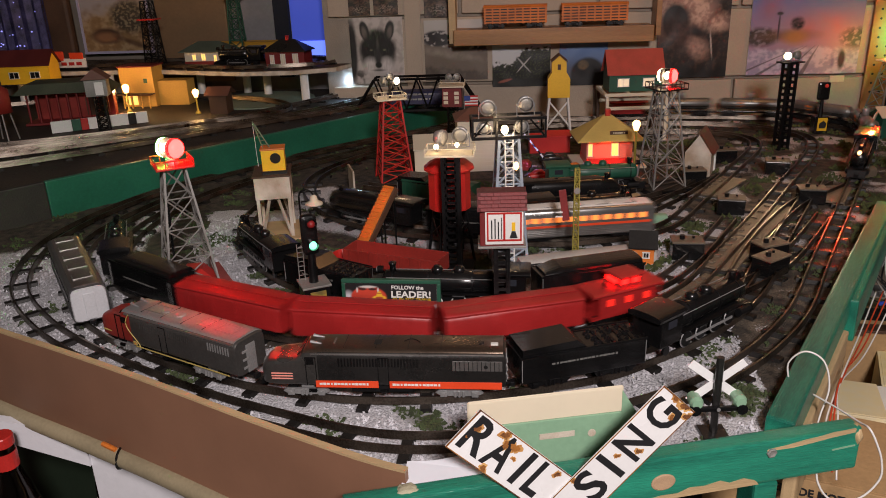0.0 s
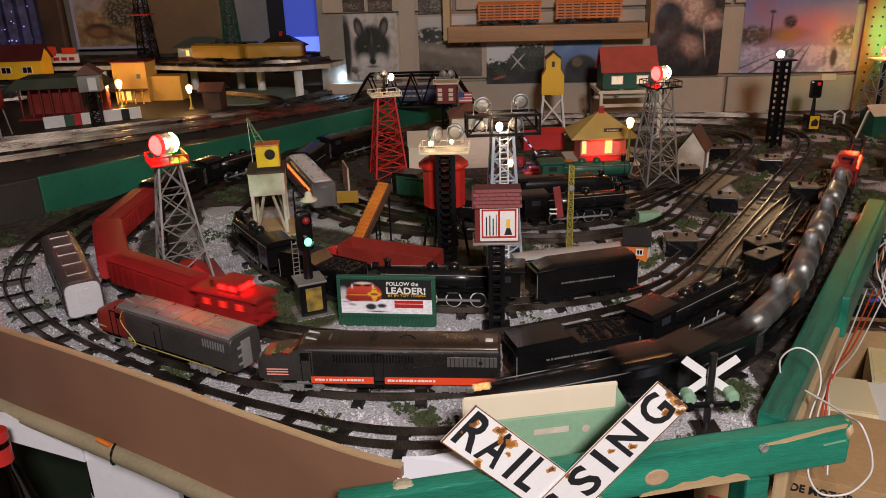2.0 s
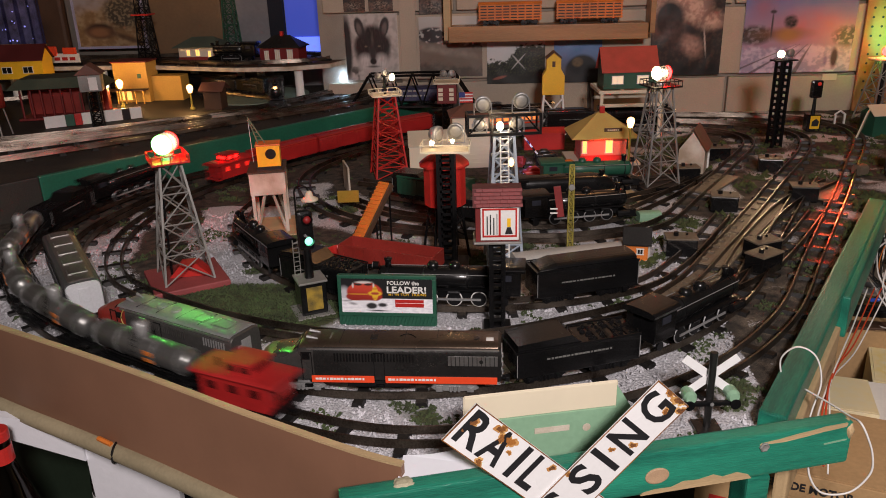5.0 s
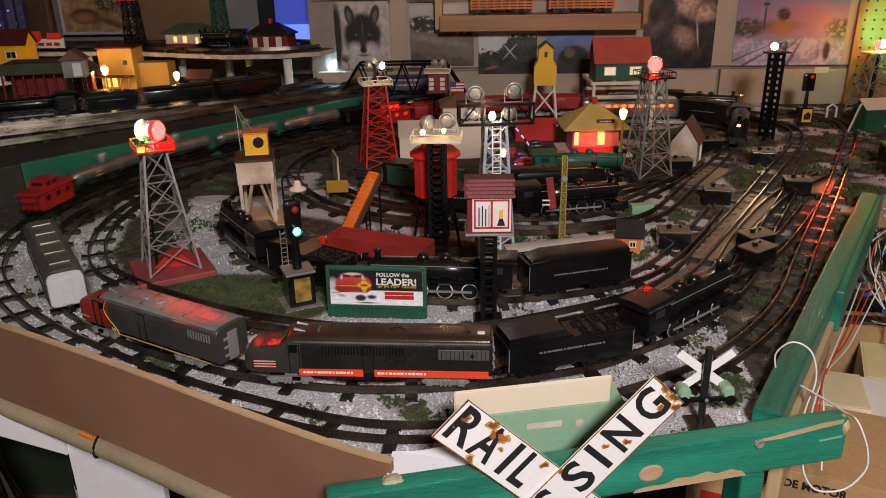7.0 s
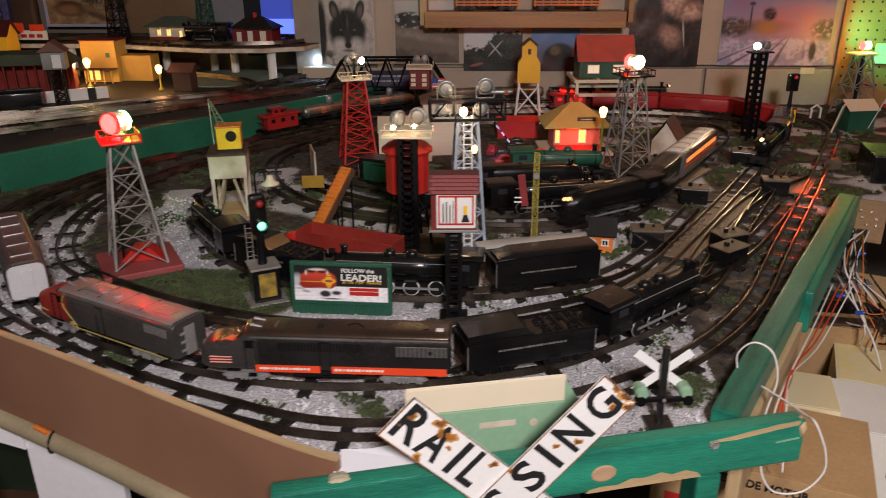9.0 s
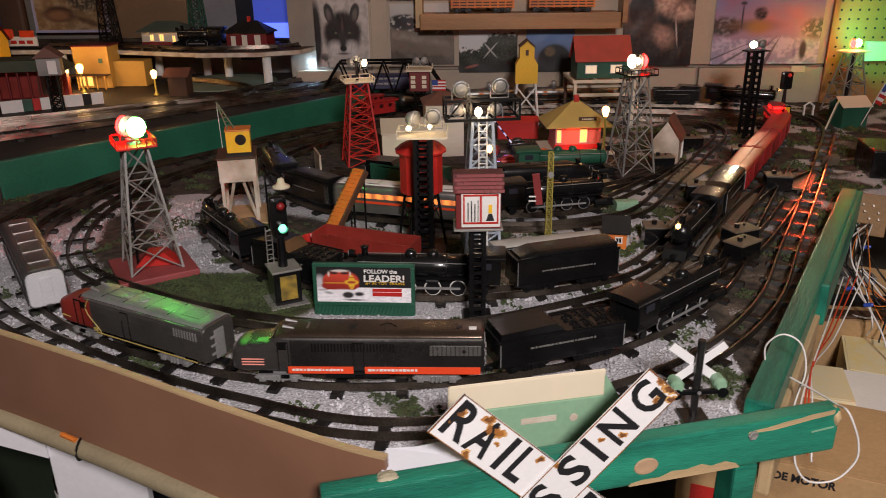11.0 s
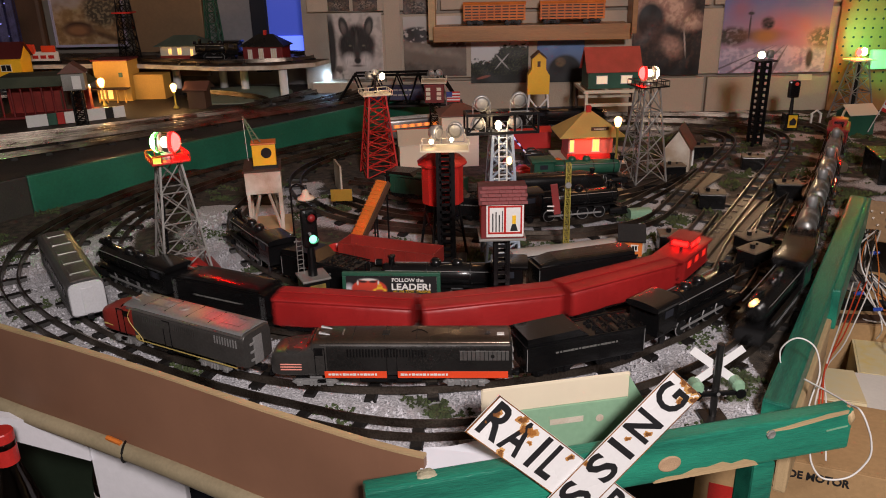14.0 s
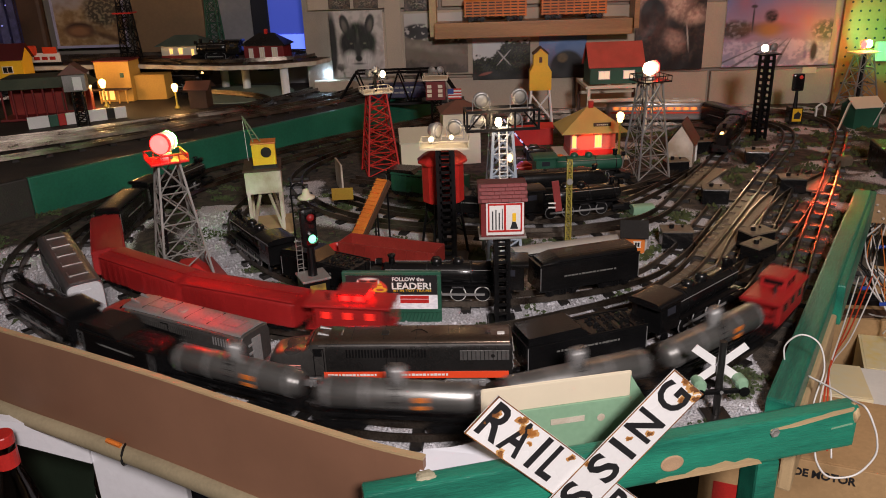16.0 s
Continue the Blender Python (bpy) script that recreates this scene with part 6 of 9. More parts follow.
# coaling dock
ob = thing("coaling_dock", "worn white wooden coaling dock with yellow crane cabin", "coaling dock", pose(-0.352, 1.362, 0, 0, 0, 14))
bm = B()
box(bm, (0, 0, 0.094), (0.062, 0.080, 0.040), None, 0.001)
part("bin", bm, OLDWHITE, ob)
bm = B()
for k_ in range(9):
    box(bm, (-0.028 + k_ * 0.007, -0.0403, 0.094), (0.0012, 0.001, 0.038))
part("bin_battens", bm, OLDWHITE, ob)
for sx in (-1, 1):
    for y_ in (-0.036, 0.036):
        bm = B()
        box(bm, (sx * 0.027, y_, 0.037), (0.006, 0.006, 0.074), None, 0.0006)
        rod(bm, (sx * 0.026, y_, 0.002), (sx * 0.008, y_, 0.072), 0.0026, seg=4)
        part("leg", bm, OLDWHITE, ob)
bm = B()
box(bm, (0, 0, 0.002), (0.09, 0.11, 0.004), None, 0.001)
part("base_board", bm, RAWWOOD, ob)
bm = B()
box(bm, (0, 0, 0.1155), (0.066, 0.084, 0.003))
part("dock_floor", bm, DARKWOOD, ob)
cabin = new("cabin")
cabin.parent = ob
cabin.location = (0.006, -0.012, 0.117)
bm = B()
box(bm, (0, 0, 0.0225), (0.040, 0.034, 0.040), None, 0.0012)
part("cabin_wall", bm, YELLOW, cabin, "yellow plastic cabin")
bm = B()
box(bm, (0, 0, 0.003), (0.043, 0.038, 0.006))
part("turntable", bm, SIDEGREY, cabin)
bm = B()
rod(bm, (0.004, -0.0168, 0.028), (0.004, -0.0182, 0.028), 0.0092, seg=20)
part("round_window", bm, SIDEGREY, cabin)
bm = B()
box(bm, (0, 0, 0.0435), (0.043, 0.037, 0.003), None, 0.001)
part("cabin_roof", bm, ORANGE, cabin)
bm = B()
for dx in (-0.006, 0.006):
    rod(bm, (dx - 0.010, -0.004, 0.044), (-0.032, 0.03, 0.085), 0.0013, seg=5)
for k in range(7):
    f = k / 7
    rod(bm, (-0.016 - 0.019 * f, -0.004 + 0.034 * f, 0.044 + 0.041 * f), (-0.004 - 0.025 * f, -0.004 + 0.034 * f, 0.044 + 0.041 * f), 0.0008, seg=4)
part("boom", bm, M("dull_green_boom", (0.16, 0.20, 0.12), 0.5, 0.1, 0.3, 80, 0.1), cabin, "dull green crane boom")
bm = B()
rod(bm, (-0.032, 0.03, 0.085), (-0.03, 0.026, 0.005), 0.0005, seg=4)
part("hoist_line", bm, WHITE, cabin)

# coal conveyor
ob = thing("conveyor", "orange belt conveyor on black frame with red hopper", "conveyor", pose(-0.172, 1.185, 0, 0, 0, 58))
slope_ = math.degrees(math.atan2(0.092, 0.088))
bm = B()
box(bm, (0.064, 0, 0.0), (0.128, 0.020, 0.003), None, 0.0006)
for k_ in range(17):
    box(bm, (0.004 + k_ * 0.0075, 0, 0.0022), (0.0018, 0.020, 0.0018))
belt = part("belt", bm, ORANGE, ob, "orange ribbed belt", m=pose(0, 0, 0.022, 0, -slope_, 0))
for y_ in (-0.012, 0.012):
    bm = B()
    box(bm, (0.064, y_, -0.005), (0.130, 0.003, 0.010), None, 0.0006)
    part("side_frame", bm, DARKWOOD, ob, m=pose(0, 0, 0.022, 0, -slope_, 0))
    bm = B()
    rod(bm, (0.085, y_, 0), (0.085, y_, 0.108), 0.0016), rod(bm, (0.05, y_, 0), (0.05, y_, 0.07), 0.0014)
    part("leg", bm, BLACKMET, ob)
bm = B()
lathe(bm, [(0.010, 0.008), (0.020, 0.030), (0.021, 0.031), (0.011, 0.010)], (-0.018, 0.006, 0), 18)
part("hopper", bm, RED, ob)

# station
def gable_house(name, label, m, w, d, wall_h, roof_h, wall, roof, eave=0.008, hip=0.0, windows=None, lit=None, base=None, cat="model house"):
    """A small house; the ridge runs along x."""
    ob = thing(name, label, cat, m)
    bm = B()
    if hip:
        box(bm, (0, 0, wall_h / 2), (w, d, wall_h), None, 0.0006)
    else:
        prism(bm, [(-d / 2, 0), (d / 2, 0), (d / 2, wall_h), (0, wall_h + roof_h * d / (d + 2 * eave)), (-d / 2, wall_h)], -w / 2, w / 2, pose(0, 0, 0, 0, 0, 90))
    part("wall", bm, wall, ob)
    bm = B()
    a, b = w / 2 + eave, d / 2 + eave
    z0, z1 = wall_h - (0 if hip else roof_h * 2 * eave / (d + 2 * eave) * 0.5), wall_h + roof_h
    lo = [bm.verts.new(q) for q in ((-a, -b, z0), (a, -b, z0), (a, b, z0), (-a, b, z0))]
    hi = [bm.verts.new(q) for q in ((-a + hip, 0, z1), (a - hip, 0, z1))]
    lo2 = [bm.verts.new((v.co.x, v.co.y, v.co.z + 0.002)) for v in lo]
    hi2 = [bm.verts.new((v.co.x, 0, z1 + 0.002)) for v in hi]
    for L_, H_ in ((lo, hi), (lo2, hi2)):
        bm.faces.new((L_[0], L_[1], H_[1], H_[0])), bm.faces.new((L_[2], L_[3], H_[0], H_[1]))
        if hip:
            bm.faces.new((L_[1], L_[2], H_[1])), bm.faces.new((L_[3], L_[0], H_[0]))
    for i in range(4):
        j = (i + 1) % 4
        if hip or i in (0, 2):
            bm.faces.new((lo[i], lo[j], lo2[j], lo2[i]))
    bmesh.ops.recalc_face_normals(bm, faces=bm.faces[:])
    part("roof", bm, roof, ob)
    if base:
        bm = B()
        box(bm, (0, 0, wall_h * 0.16), (w + 0.002, d + 0.002, wall_h * 0.32))
        part("base_course", bm, base, ob)
    for x, ww, wh, z in windows or ():
        bm = B()
        box(bm, (x, -d / 2 - 0.0008, z), (ww, 0.0016, wh))
        win = part("window", bm, lit or BLACK, ob)
        bm = B()
        for c_, s_ in (((x, -d / 2 - 0.0014, z + wh / 2), (ww + 0.003, 0.0024, 0.0015)), ((x, -d / 2 - 0.0014, z - wh / 2), (ww + 0.003, 0.0024, 0.0015)),
                       ((x - ww / 2, -d / 2 - 0.0014, z), (0.0015, 0.0024, wh)), ((x + ww / 2, -d / 2 - 0.0014, z), (0.0015, 0.0024, wh)), ((x, -d / 2 - 0.0014, z), (0.0008, 0.0022, wh))):
            box(bm, c_, s_)
        part("window_frame", bm, WHITE, win)
    return ob


ob = gable_house("station", "yellow-roofed station with glowing red walls and red base", pose(0.292, 1.845, 0, 0, 0, 5), 0.105, 0.075, 0.062, 0.050, M("pinkish_station_wall", (0.62, 0.22, 0.16), 0.5, 0, 0.2, 60, 0.05), DULLYELLOW, 0.024, 0.07,
                 [(0.012, 0.016, 0.030, 0.040), (-0.044, 0.010, 0.030, 0.040)], BULBLOW, RED, "model station")
bm = B()
box(bm, (0, 0, 0.118), (0.012, 0.010, 0.016), None, 0.0008)
part("chimney", bm, RED, ob)
bm = B()
box(bm, (0.018, -0.046, 0.0795), (0.040, 0.002, 0.009), pose(0, 0, 0))
sg = part("sign_board", bm, DARKWOOD, ob)
bars(ob, "sign_bars", 0.004, 0.032, -0.0475, 0.0795, 0.004, CREAM, 6)
bm = B()
box(bm, (0, 0, 0.003), (0.16, 0.13, 0.006), None, 0.001)
part("platform", bm, CREAM, ob)
lamp("POINT", "station_glow", pose(0.292, 1.775, 0.045), (1, 0.08, 0.03), 0.12, 0.01)


def post_lamp(name, label, x, y, z, high, energy=0.05, r=0.0085):
    ob = thing(name, label, "lamp post", pose(x, y, z))
    bm = B()
    lathe(bm, [(0.008, 0), (0.008, 0.004), (0.004, 0.008), (0.0028, 0.014), (0.0026, high - r * 2.2), (0.005, high - r * 1.9)], seg=12)
    part("post", bm, POLEYELLOW, ob, smooth=True)
    bm = B()
    lathe(bm, [(r * 0.55, high - r * 1.9), (r * 0.95, high - r * 0.6), (r, high), (r * 0.7, high + r * 0.5), (r * 0.15, high + r * 0.75)], seg=14)
    part("globe", bm, BULB, ob, "glowing warm glass globe", True)
    lamp("POINT", "post_lamp_glow", pose(x, y - 0.016, z + high), AMBER, energy, 0.012)
    return ob


post_lamp("lamp_post", "mustard lamp post with glowing globe beside the station", 0.336, 1.70, 0, 0.122, 0.05)

# cream buildings
ob = gable_house("cream_shed", "low cream plastic shed with flat pitched roof", pose(-0.092, 1.775, 0, 0, 0, 8), 0.115, 0.12, 0.066, 0.022, CREAM, M("pale_roof", (0.60, 0.56, 0.44), 0.55, 0, 0.15, 50, 0.08), 0.002)
ob = gable_house("cream_house", "tall cream house with low brown hipped roof", pose(-0.012, 1.815, 0, 0, 0, 8), 0.085, 0.08, 0.118, 0.022, CREAM, BROWNROOF, 0.006, 0.04)
bm = B()
for k_ in range(11):
    box(bm, (0, -0.0404, 0.012 + k_ * 0.0098), (0.085, 0.0012, 0.001))
part("siding", bm, CREAM, ob)
ob = gable_house("white_shed", "white gabled shed with brown roof near the beacon tower", pose(0.487, 1.755, 0, 0, 0, 68), 0.075, 0.055, 0.050, 0.045, OLDWHITE, BROWNROOF, 0.004, windows=[(0.012, 0.010, 0.032, 0.020)])
ob = gable_house("hut", "small orange wooden hut with dark roof beside the yard", pose(0.280, 1.215, 0, 0, 0, -8), 0.034, 0.030, 0.030, 0.020, ORANGE, SIDEGREY, 0.005, windows=[(0.005, 0.009, 0.009, 0.017)])
ob = gable_house("trestle_house", "green house with red roof raised on a white frame", pose(0.385, 2.12, 0.126, 0, 0, 4), 0.135, 0.085, 0.045, 0.055, GREEN, M("red_tile_roof", (0.42, 0.06, 0.045), 0.55, 0, 0.3, 140, 0.3), 0.006,
                 windows=[(-0.032, 0.028, 0.020, 0.023), (0.032, 0.028, 0.020, 0.023)], lit=M("pale_lit_panes", (1.0, 0.8, 0.55), emit=0.35))
fr = thing("house_trestle", "white open wooden trestle under the green house", "trestle", pose(0.385, 2.12, 0, 0, 0, 4))
for c_, s_ in (((0, -0.065, 0.122), (0.165, 0.008, 0.008)), ((0, 0.065, 0.122), (0.165, 0.008, 0.008)), ((-0.079, 0, 0.122), (0.008, 0.122, 0.008)), ((0.079, 0, 0.122), (0.008, 0.122, 0.008)), ((0, -0.065, 0.088), (0.150, 0.008, 0.008)), ((0, 0.065, 0.088), (0.150, 0.008, 0.008)), ((-0.02, 0, 0.122), (0.008, 0.122, 0.0078))):
    bm = B()
    box(bm, c_, s_, None, 0.0008)
    part("beam", bm, CREAM, fr)
for x_ in (-0.075, 0.075):
    for y_ in (-0.065, 0.065):
        bm = B()
        box(bm, (x_, y_, 0.059), (0.008, 0.0078, 0.118), None, 0.0008)
        part("post", bm, DARKWOOD if y_ > 0 else CREAM, fr)

# yellow sand tower
ob = thing("sand_tower", "yellow sand tower on white splayed legs", "sand tower", pose(0.196, 2.14, 0))
bm = B()
prism(bm, [(-0.029, 0.106), (0.029, 0.106), (0.029, 0.155), (0.019, 0.172), (0.019, 0.198), (0, 0.214), (-0.019, 0.198), (-0.019, 0.172), (-0.029, 0.155)], -0.02, 0.02)
part("tower", bm, YELLOW, ob)
bm = B()
box(bm, (0, -0.0206, 0.186), (0.008, 0.0014, 0.014))
part("window", bm, DARKWOOD, ob)
for s_ in (-1, 1):
    bm = B()
    box(bm, (s_ * 0.010, 0, 0.2085), (0.027, 0.046, 0.002))
    bmesh.ops.rotate(bm, verts=bm.verts, cent=(s_ * 0.010, 0, 0.2075), matrix=Matrix.Rotation(radians(s_ * 40), 3, "Y"))
    part("roof_leaf", bm, DARKWOOD, ob)
for sx in (-1, 1):
    for y_ in (-0.017, 0.017):
        bm = B()
        rod(bm, (sx * 0.034, y_ * 1.5, 0), (sx * 0.024, y_, 0.106), 0.0034, seg=6)
        part("leg", bm, WHITE, ob)
    bm = B()
    rod(bm, (sx * 0.030, -0.022, 0.03), (-sx * 0.024, -0.018, 0.095), 0.0024, seg=5)
    part("brace", bm, WHITE, ob)

# far signals and towers
ob = thing("lattice_floodlight", "black pierced floodlight mast with bright lamp near the wall", "floodlight tower", pose(0.722, 1.955, 0, 0, 0, 15))
bm = B()
pierced_mast(bm, 0.0115, 0, 0.205, 14)
part("mast", bm, BLACKMET, ob)
bm = B()
box(bm, (0, 0, 0.207), (0.055, 0.03, 0.003))
part("deck", bm, BLACKMET, ob)
flood_lamp(ob, -0.012, -0.004, 0.222, -30, 0, 0.010, True)
flood_lamp(ob, 0.016, 0, 0.222, 20, 0, 0.010)
lamp("SPOT", "yard_floodlight_glow", look((0.705, 1.92, 0.215), (0.52, 1.37, 0)), WARM, 1.6, 0.008, angle=52)

ob = thing("dwarf_signal", "black signal on base with yellow picture plate near the wall", "railway signal", pose(0.874, 2.135, 0))
bm = B()
box(bm, (0, 0, 0.022), (0.034, 0.030, 0.044), None, 0.001)
part("base_box", bm, BLACK, ob)
bm = B()
box(bm, (0.002, -0.0156, 0.024), (0.024, 0.0012, 0.034), None, 0.0003)
pl = part("plate", bm, YELLOW, ob, "yellow plate")
bm = B()
prism(bm, [(-0.006, 0.014), (0.010, 0.014), (0.012, 0.026), (0.004, 0.034), (-0.006, 0.026)], -0.0170, -0.0164)
part("plate_picture", bm, INK, pl)
bm = B()
rod(bm, (0, 0, 0.044), (0, 0, 0.085), 0.006, 0.004)
part("post", bm, BLACKMET, ob)
bm = B()
box(bm, (0, 0, 0.108), (0.030, 0.014, 0.046), None, 0.006)
part("signal_head", bm, BLACK, ob)
bm = B()
ball(bm, (0.004, -0.0065, 0.122), 0.005, 12)
part("signal_lens", bm, M("dim_red_lens", (0.5, 0.03, 0.02), emit=0.25), ob)

ob = thing("white_arch", "small white wooden arch frame near the wall", "arch", pose(0.962, 2.18, 0))
bm = B()
for s_ in (-1, 1):
    box(bm, (s_ * 0.012, 0, 0.016), (0.004, 0.006, 0.032))
    rod(bm, (s_ * 0.0145, 0, 0.031), (0, 0, 0.042), 0.0025, seg=4)
part("frame", bm, WHITE, ob)

ob = thing("corner_tower", "dark steel beacon tower with red and green lamps before the pegboard", "beacon tower", pose(1.085, 2.245, 0, 0, 0, 10))
bm = B()
lattice(bm, 0.042, 0.016, 0, 0.165, 4, 0.0014, 0.0022)
part("lattice", bm, GREYSTEEL, ob)
bm = B()
rod(bm, (0, 0, 0), (0, 0, 0.165), 0.005, seg=8)
part("core_pipe", bm, BLACKMET, ob)
bm = B()
box(bm, (0, 0, 0.167), (0.070, 0.05, 0.004), None, 0.001)
part("deck", bm, CREAM, ob)
bm = B()
ball(bm, (-0.010, -0.008, 0.188), 0.008, 14, 1.4)
part("red_lamp", bm, REDGLOW, ob, "glowing red lamp")
bm = B()
ball(bm, (0.012, 0.004, 0.188), 0.009, 14, 1.2)
part("green_lamp", bm, GREENGLOW, ob, "glowing green lamp")
lamp("SPOT", "green_lamp_glow", look((1.105, 2.262, 0.19), (1.25, 2.40, 0.23)), (0.03, 1, 0.42), 2.2, 0.008, angle=110)
lamp("SPOT", "red_lamp_glow", look((1.07, 2.225, 0.19), (0.655, 1.40, 0)), (1, 0.08, 0.03), 24.0, 0.008, angle=6)

ob = thing("red_signal_tower", "small red signal tower with white frames and lamps", "signal tower", pose(-0.075, 1.985, 0))
bm = B()
lattice(bm, 0.012, 0.012, 0, 0.115, 6, 0.001, 0.0018)
part("mast", bm, BLACKMET, ob)
bm = B()
box(bm, (0, 0, 0.138), (0.048, 0.044, 0.046), None, 0.001)
part("cabin", bm, BRICKRED, ob)
for x_ in (-0.015, 0.012):
    for z_ in (0.127, 0.138, 0.149):
        bm = B()
        box(bm, (x_, -0.0226, z_), (0.011, 0.0014, 0.008))
        part("pane", bm, CREAM, ob)
bm = B()
box(bm, (0, 0, 0.165), (0.062, 0.056, 0.003))
for a_ in ((-0.03, -0.027), (0.03, -0.027), (0.03, 0.027), (-0.03, 0.027)):
    rod(bm, (*a_, 0.165), (*a_, 0.176), 0.001, seg=4)
rod(bm, (-0.03, -0.027, 0.176), (0.03, -0.027, 0.176), 0.001, seg=4)
part("balcony", bm, CREAM, ob)
flood_lamp(ob, -0.008, 0, 0.186, -20, 0, 0.009)
flood_lamp(ob, 0.012, 0, 0.186, 20, 0, 0.009)


def flag(name, label, m, w, h, slope=0.0):
    """A small banner of stripes with a dark corner."""
    ob = thing(name, label, "flag", m)
    bm = B()
    rod(bm, (0, 0, -0.06), (0, 0, h + 0.01), 0.0014, seg=6)
    part("pole", bm, GREYSTEEL, ob)
    for k in range(7):
        bm = B()
        box(bm, (w / 2, 0.0015 * math.sin(k), h * (k + 0.5) / 7), (w, 0.001, h / 7))
        part("stripe", bm, RED if k % 2 == 0 else WHITE, ob)
    bm = B()
    box(bm, (w * 0.22, -0.0022, h * 0.76), (w * 0.44, 0.0016, h * 0.48))
    part("canton", bm, M("flag_blue", (0.03, 0.06, 0.25), 0.7, 0, 0.2, 60, 0.1), ob)
    return ob


flag("flag", "small striped flag on a leaning pole", pose(1.065, 2.05, 0.065, 0, 24, 10), 0.022, 0.060)
flag("pennant", "small red white and blue flag on the signal tower", pose(-0.045, 1.975, 0.115, 0, 0, 0), 0.034, 0.026)
ob = gable_house("green_shed", "dark green shed with cream leaning board", pose(1.02, 2.08, 0, 0, 0, 10), 0.07, 0.06, 0.055, 0.02, GREEN, CREAM, 0.006)
bm = B()
box(bm, (0, 0, 0.035), (0.004, 0.05, 0.075), None, 0.001)
solid("leaning_board", bm, CREAM, "cream card board leaning by the green shed", "board", pose(0.955, 2.045, 0, 0, 14, -30))


# switch machines and yard clutter
def switch_machine(x, y, rz, w=0.048):
    ob = thing("switch_machine", "black switch machine box with dusty tan top", "switch machine", pose(x, y, 0, 0, 0, rz), "switch machines")
    bm = B()
    box(bm, (0, 0, 0.014), (w, 0.032, 0.028), None, 0.0015)
    part("case", bm, BLACK, ob)
    bm = B()
    box(bm, (0, 0, 0.0293), (w + 0.002, 0.034, 0.0026), None, 0.0006)
    part("lid", bm, BOARDTAN, ob)
    bm = B()
    rod(bm, (-0.008, 0, 0.030), (-0.008, 0, 0.037), 0.004, seg=10)
    rod(bm, (0.010, 0.004, 0.030), (0.010, 0.004, 0.034), 0.002, seg=8)
    part("lamp_stub", bm, BLACKMET, ob)
    bm = B()
    box(bm, (w / 2 + 0.012, 0, 0.004), (0.024, 0.012, 0.004))
    part("throw_bar", bm, TIE, ob)


for a_ in ((0.352, 1.235, -3), (0.478, 1.462, -10), (0.642, 1.522, -8), (0.460, 1.165, 38), (0.475, 1.222, 25), (0.645, 1.735, -12), (0.452, 1.665, 5), (0.560, 1.84, 5)):
    switch_machine(*a_)


def turnout_plate(x, y, rz, L, w):
    bm = B()
    box(bm, (0, 0, 0.0045), (L, w, 0.004), None, 0.001)
    for k in range(5):
        box(bm, (-L / 2 + 0.02 + k * (L - 0.04) / 4, w * 0.3, 0.0075), (0.006, 0.010, 0.003))
    solid("turnout_plate", bm, BOARDTAN, "dusty tan turnout base plate under the rails", "turnout", pose(x, y, 0, 0, 0, rz), "turnouts")


for a_ in ((0.52, 1.40, 58, 0.20, 0.055), (0.425, 1.24, 60, 0.16, 0.05), (0.70, 1.56, 62, 0.12, 0.05), (0.345, 1.09, 52, 0.12, 0.05), (0.50, 1.62, 55, 0.15, 0.05)):
    turnout_plate(*a_)


# small vehicles and clutter by the station
def toy_car(x, y, rz, paint, label):
    ob = thing("toy_car", label, "toy car", pose(x, y, 0, 0, 0, rz), "toy cars")
    bm = B()
    loft(bm, [(-0.026, 0.009, 0.004, 0.013), (-0.022, 0.0105, 0.003, 0.016), (0.020, 0.0105, 0.003, 0.015), (0.026, 0.009, 0.004, 0.011)], 4, 16)
    part("body", bm, paint, ob, smooth=True)
    bm = B()
    loft(bm, [(-0.018, 0.0085, 0.013, 0.016), (-0.010, 0.009, 0.013, 0.023), (0.004, 0.009, 0.013, 0.023), (0.012, 0.0085, 0.013, 0.016)], 4, 16)
    part("roof", bm, paint, ob, smooth=True)
    for wx in (-0.016, 0.016):
        for wy in (-0.010, 0.010):
            bm = B()
            rod(bm, (wx, wy - 0.0015, 0.004), (wx, wy + 0.0015, 0.004), 0.004, seg=10)
            part("wheel", bm, BLACK, ob)


toy_car(0.135, 1.70, 12, RED, "bright red toy car near the station")
toy_car(0.165, 1.86, 5, SIDEGREY, "dark toy car parked near the station")
toy_car(0.185, 1.70, 20, GREEN, "dark green toy car near the station")
toy_car(0.105, 1.79, 80, WARRED, "dull red toy car near the cream house")
toy_car(0.215, 1.755, 30, ORANGE, "orange toy truck near the station")
ob = gable_house("red_flat_shed", "low red shed behind the crossing gate", pose(0.165, 1.97, 0, 0, 0, 4), 0.10, 0.05, 0.040, 0.010, RED, RED, 0.002)
ob = thing("crossing_gate", "raised crossing gate with black and white stripes", "crossing gate", pose(0.150, 1.80, 0))
bm = B()
box(bm, (0, 0, 0.012), (0.016, 0.016, 0.024), None, 0.001)
part("base_box", bm, BLACKMET, ob)
gate = pose(0, -0.006, 0.020, 0, -52 + 180, 0)
for k_ in range(10):
    bm = B()
    box(bm, (0.004 + k_ * 0.010, 0, 0), (0.0098, 0.0035, 0.0035))
    part("gate_segment", bm, WHITE if k_ % 2 else BLACK, ob, m=pose(0, -0.006, 0.020, 0, -128, 0))
lamp("POINT", "blue_bulb_glow", pose(0.115, 1.755, 0.045), (0.3, 0.25, 1.0), 0.06, 0.006)
bm = B()
box(bm, (0, 0, 0.028), (0.004, 0.07, 0.060), None, 0.0008)
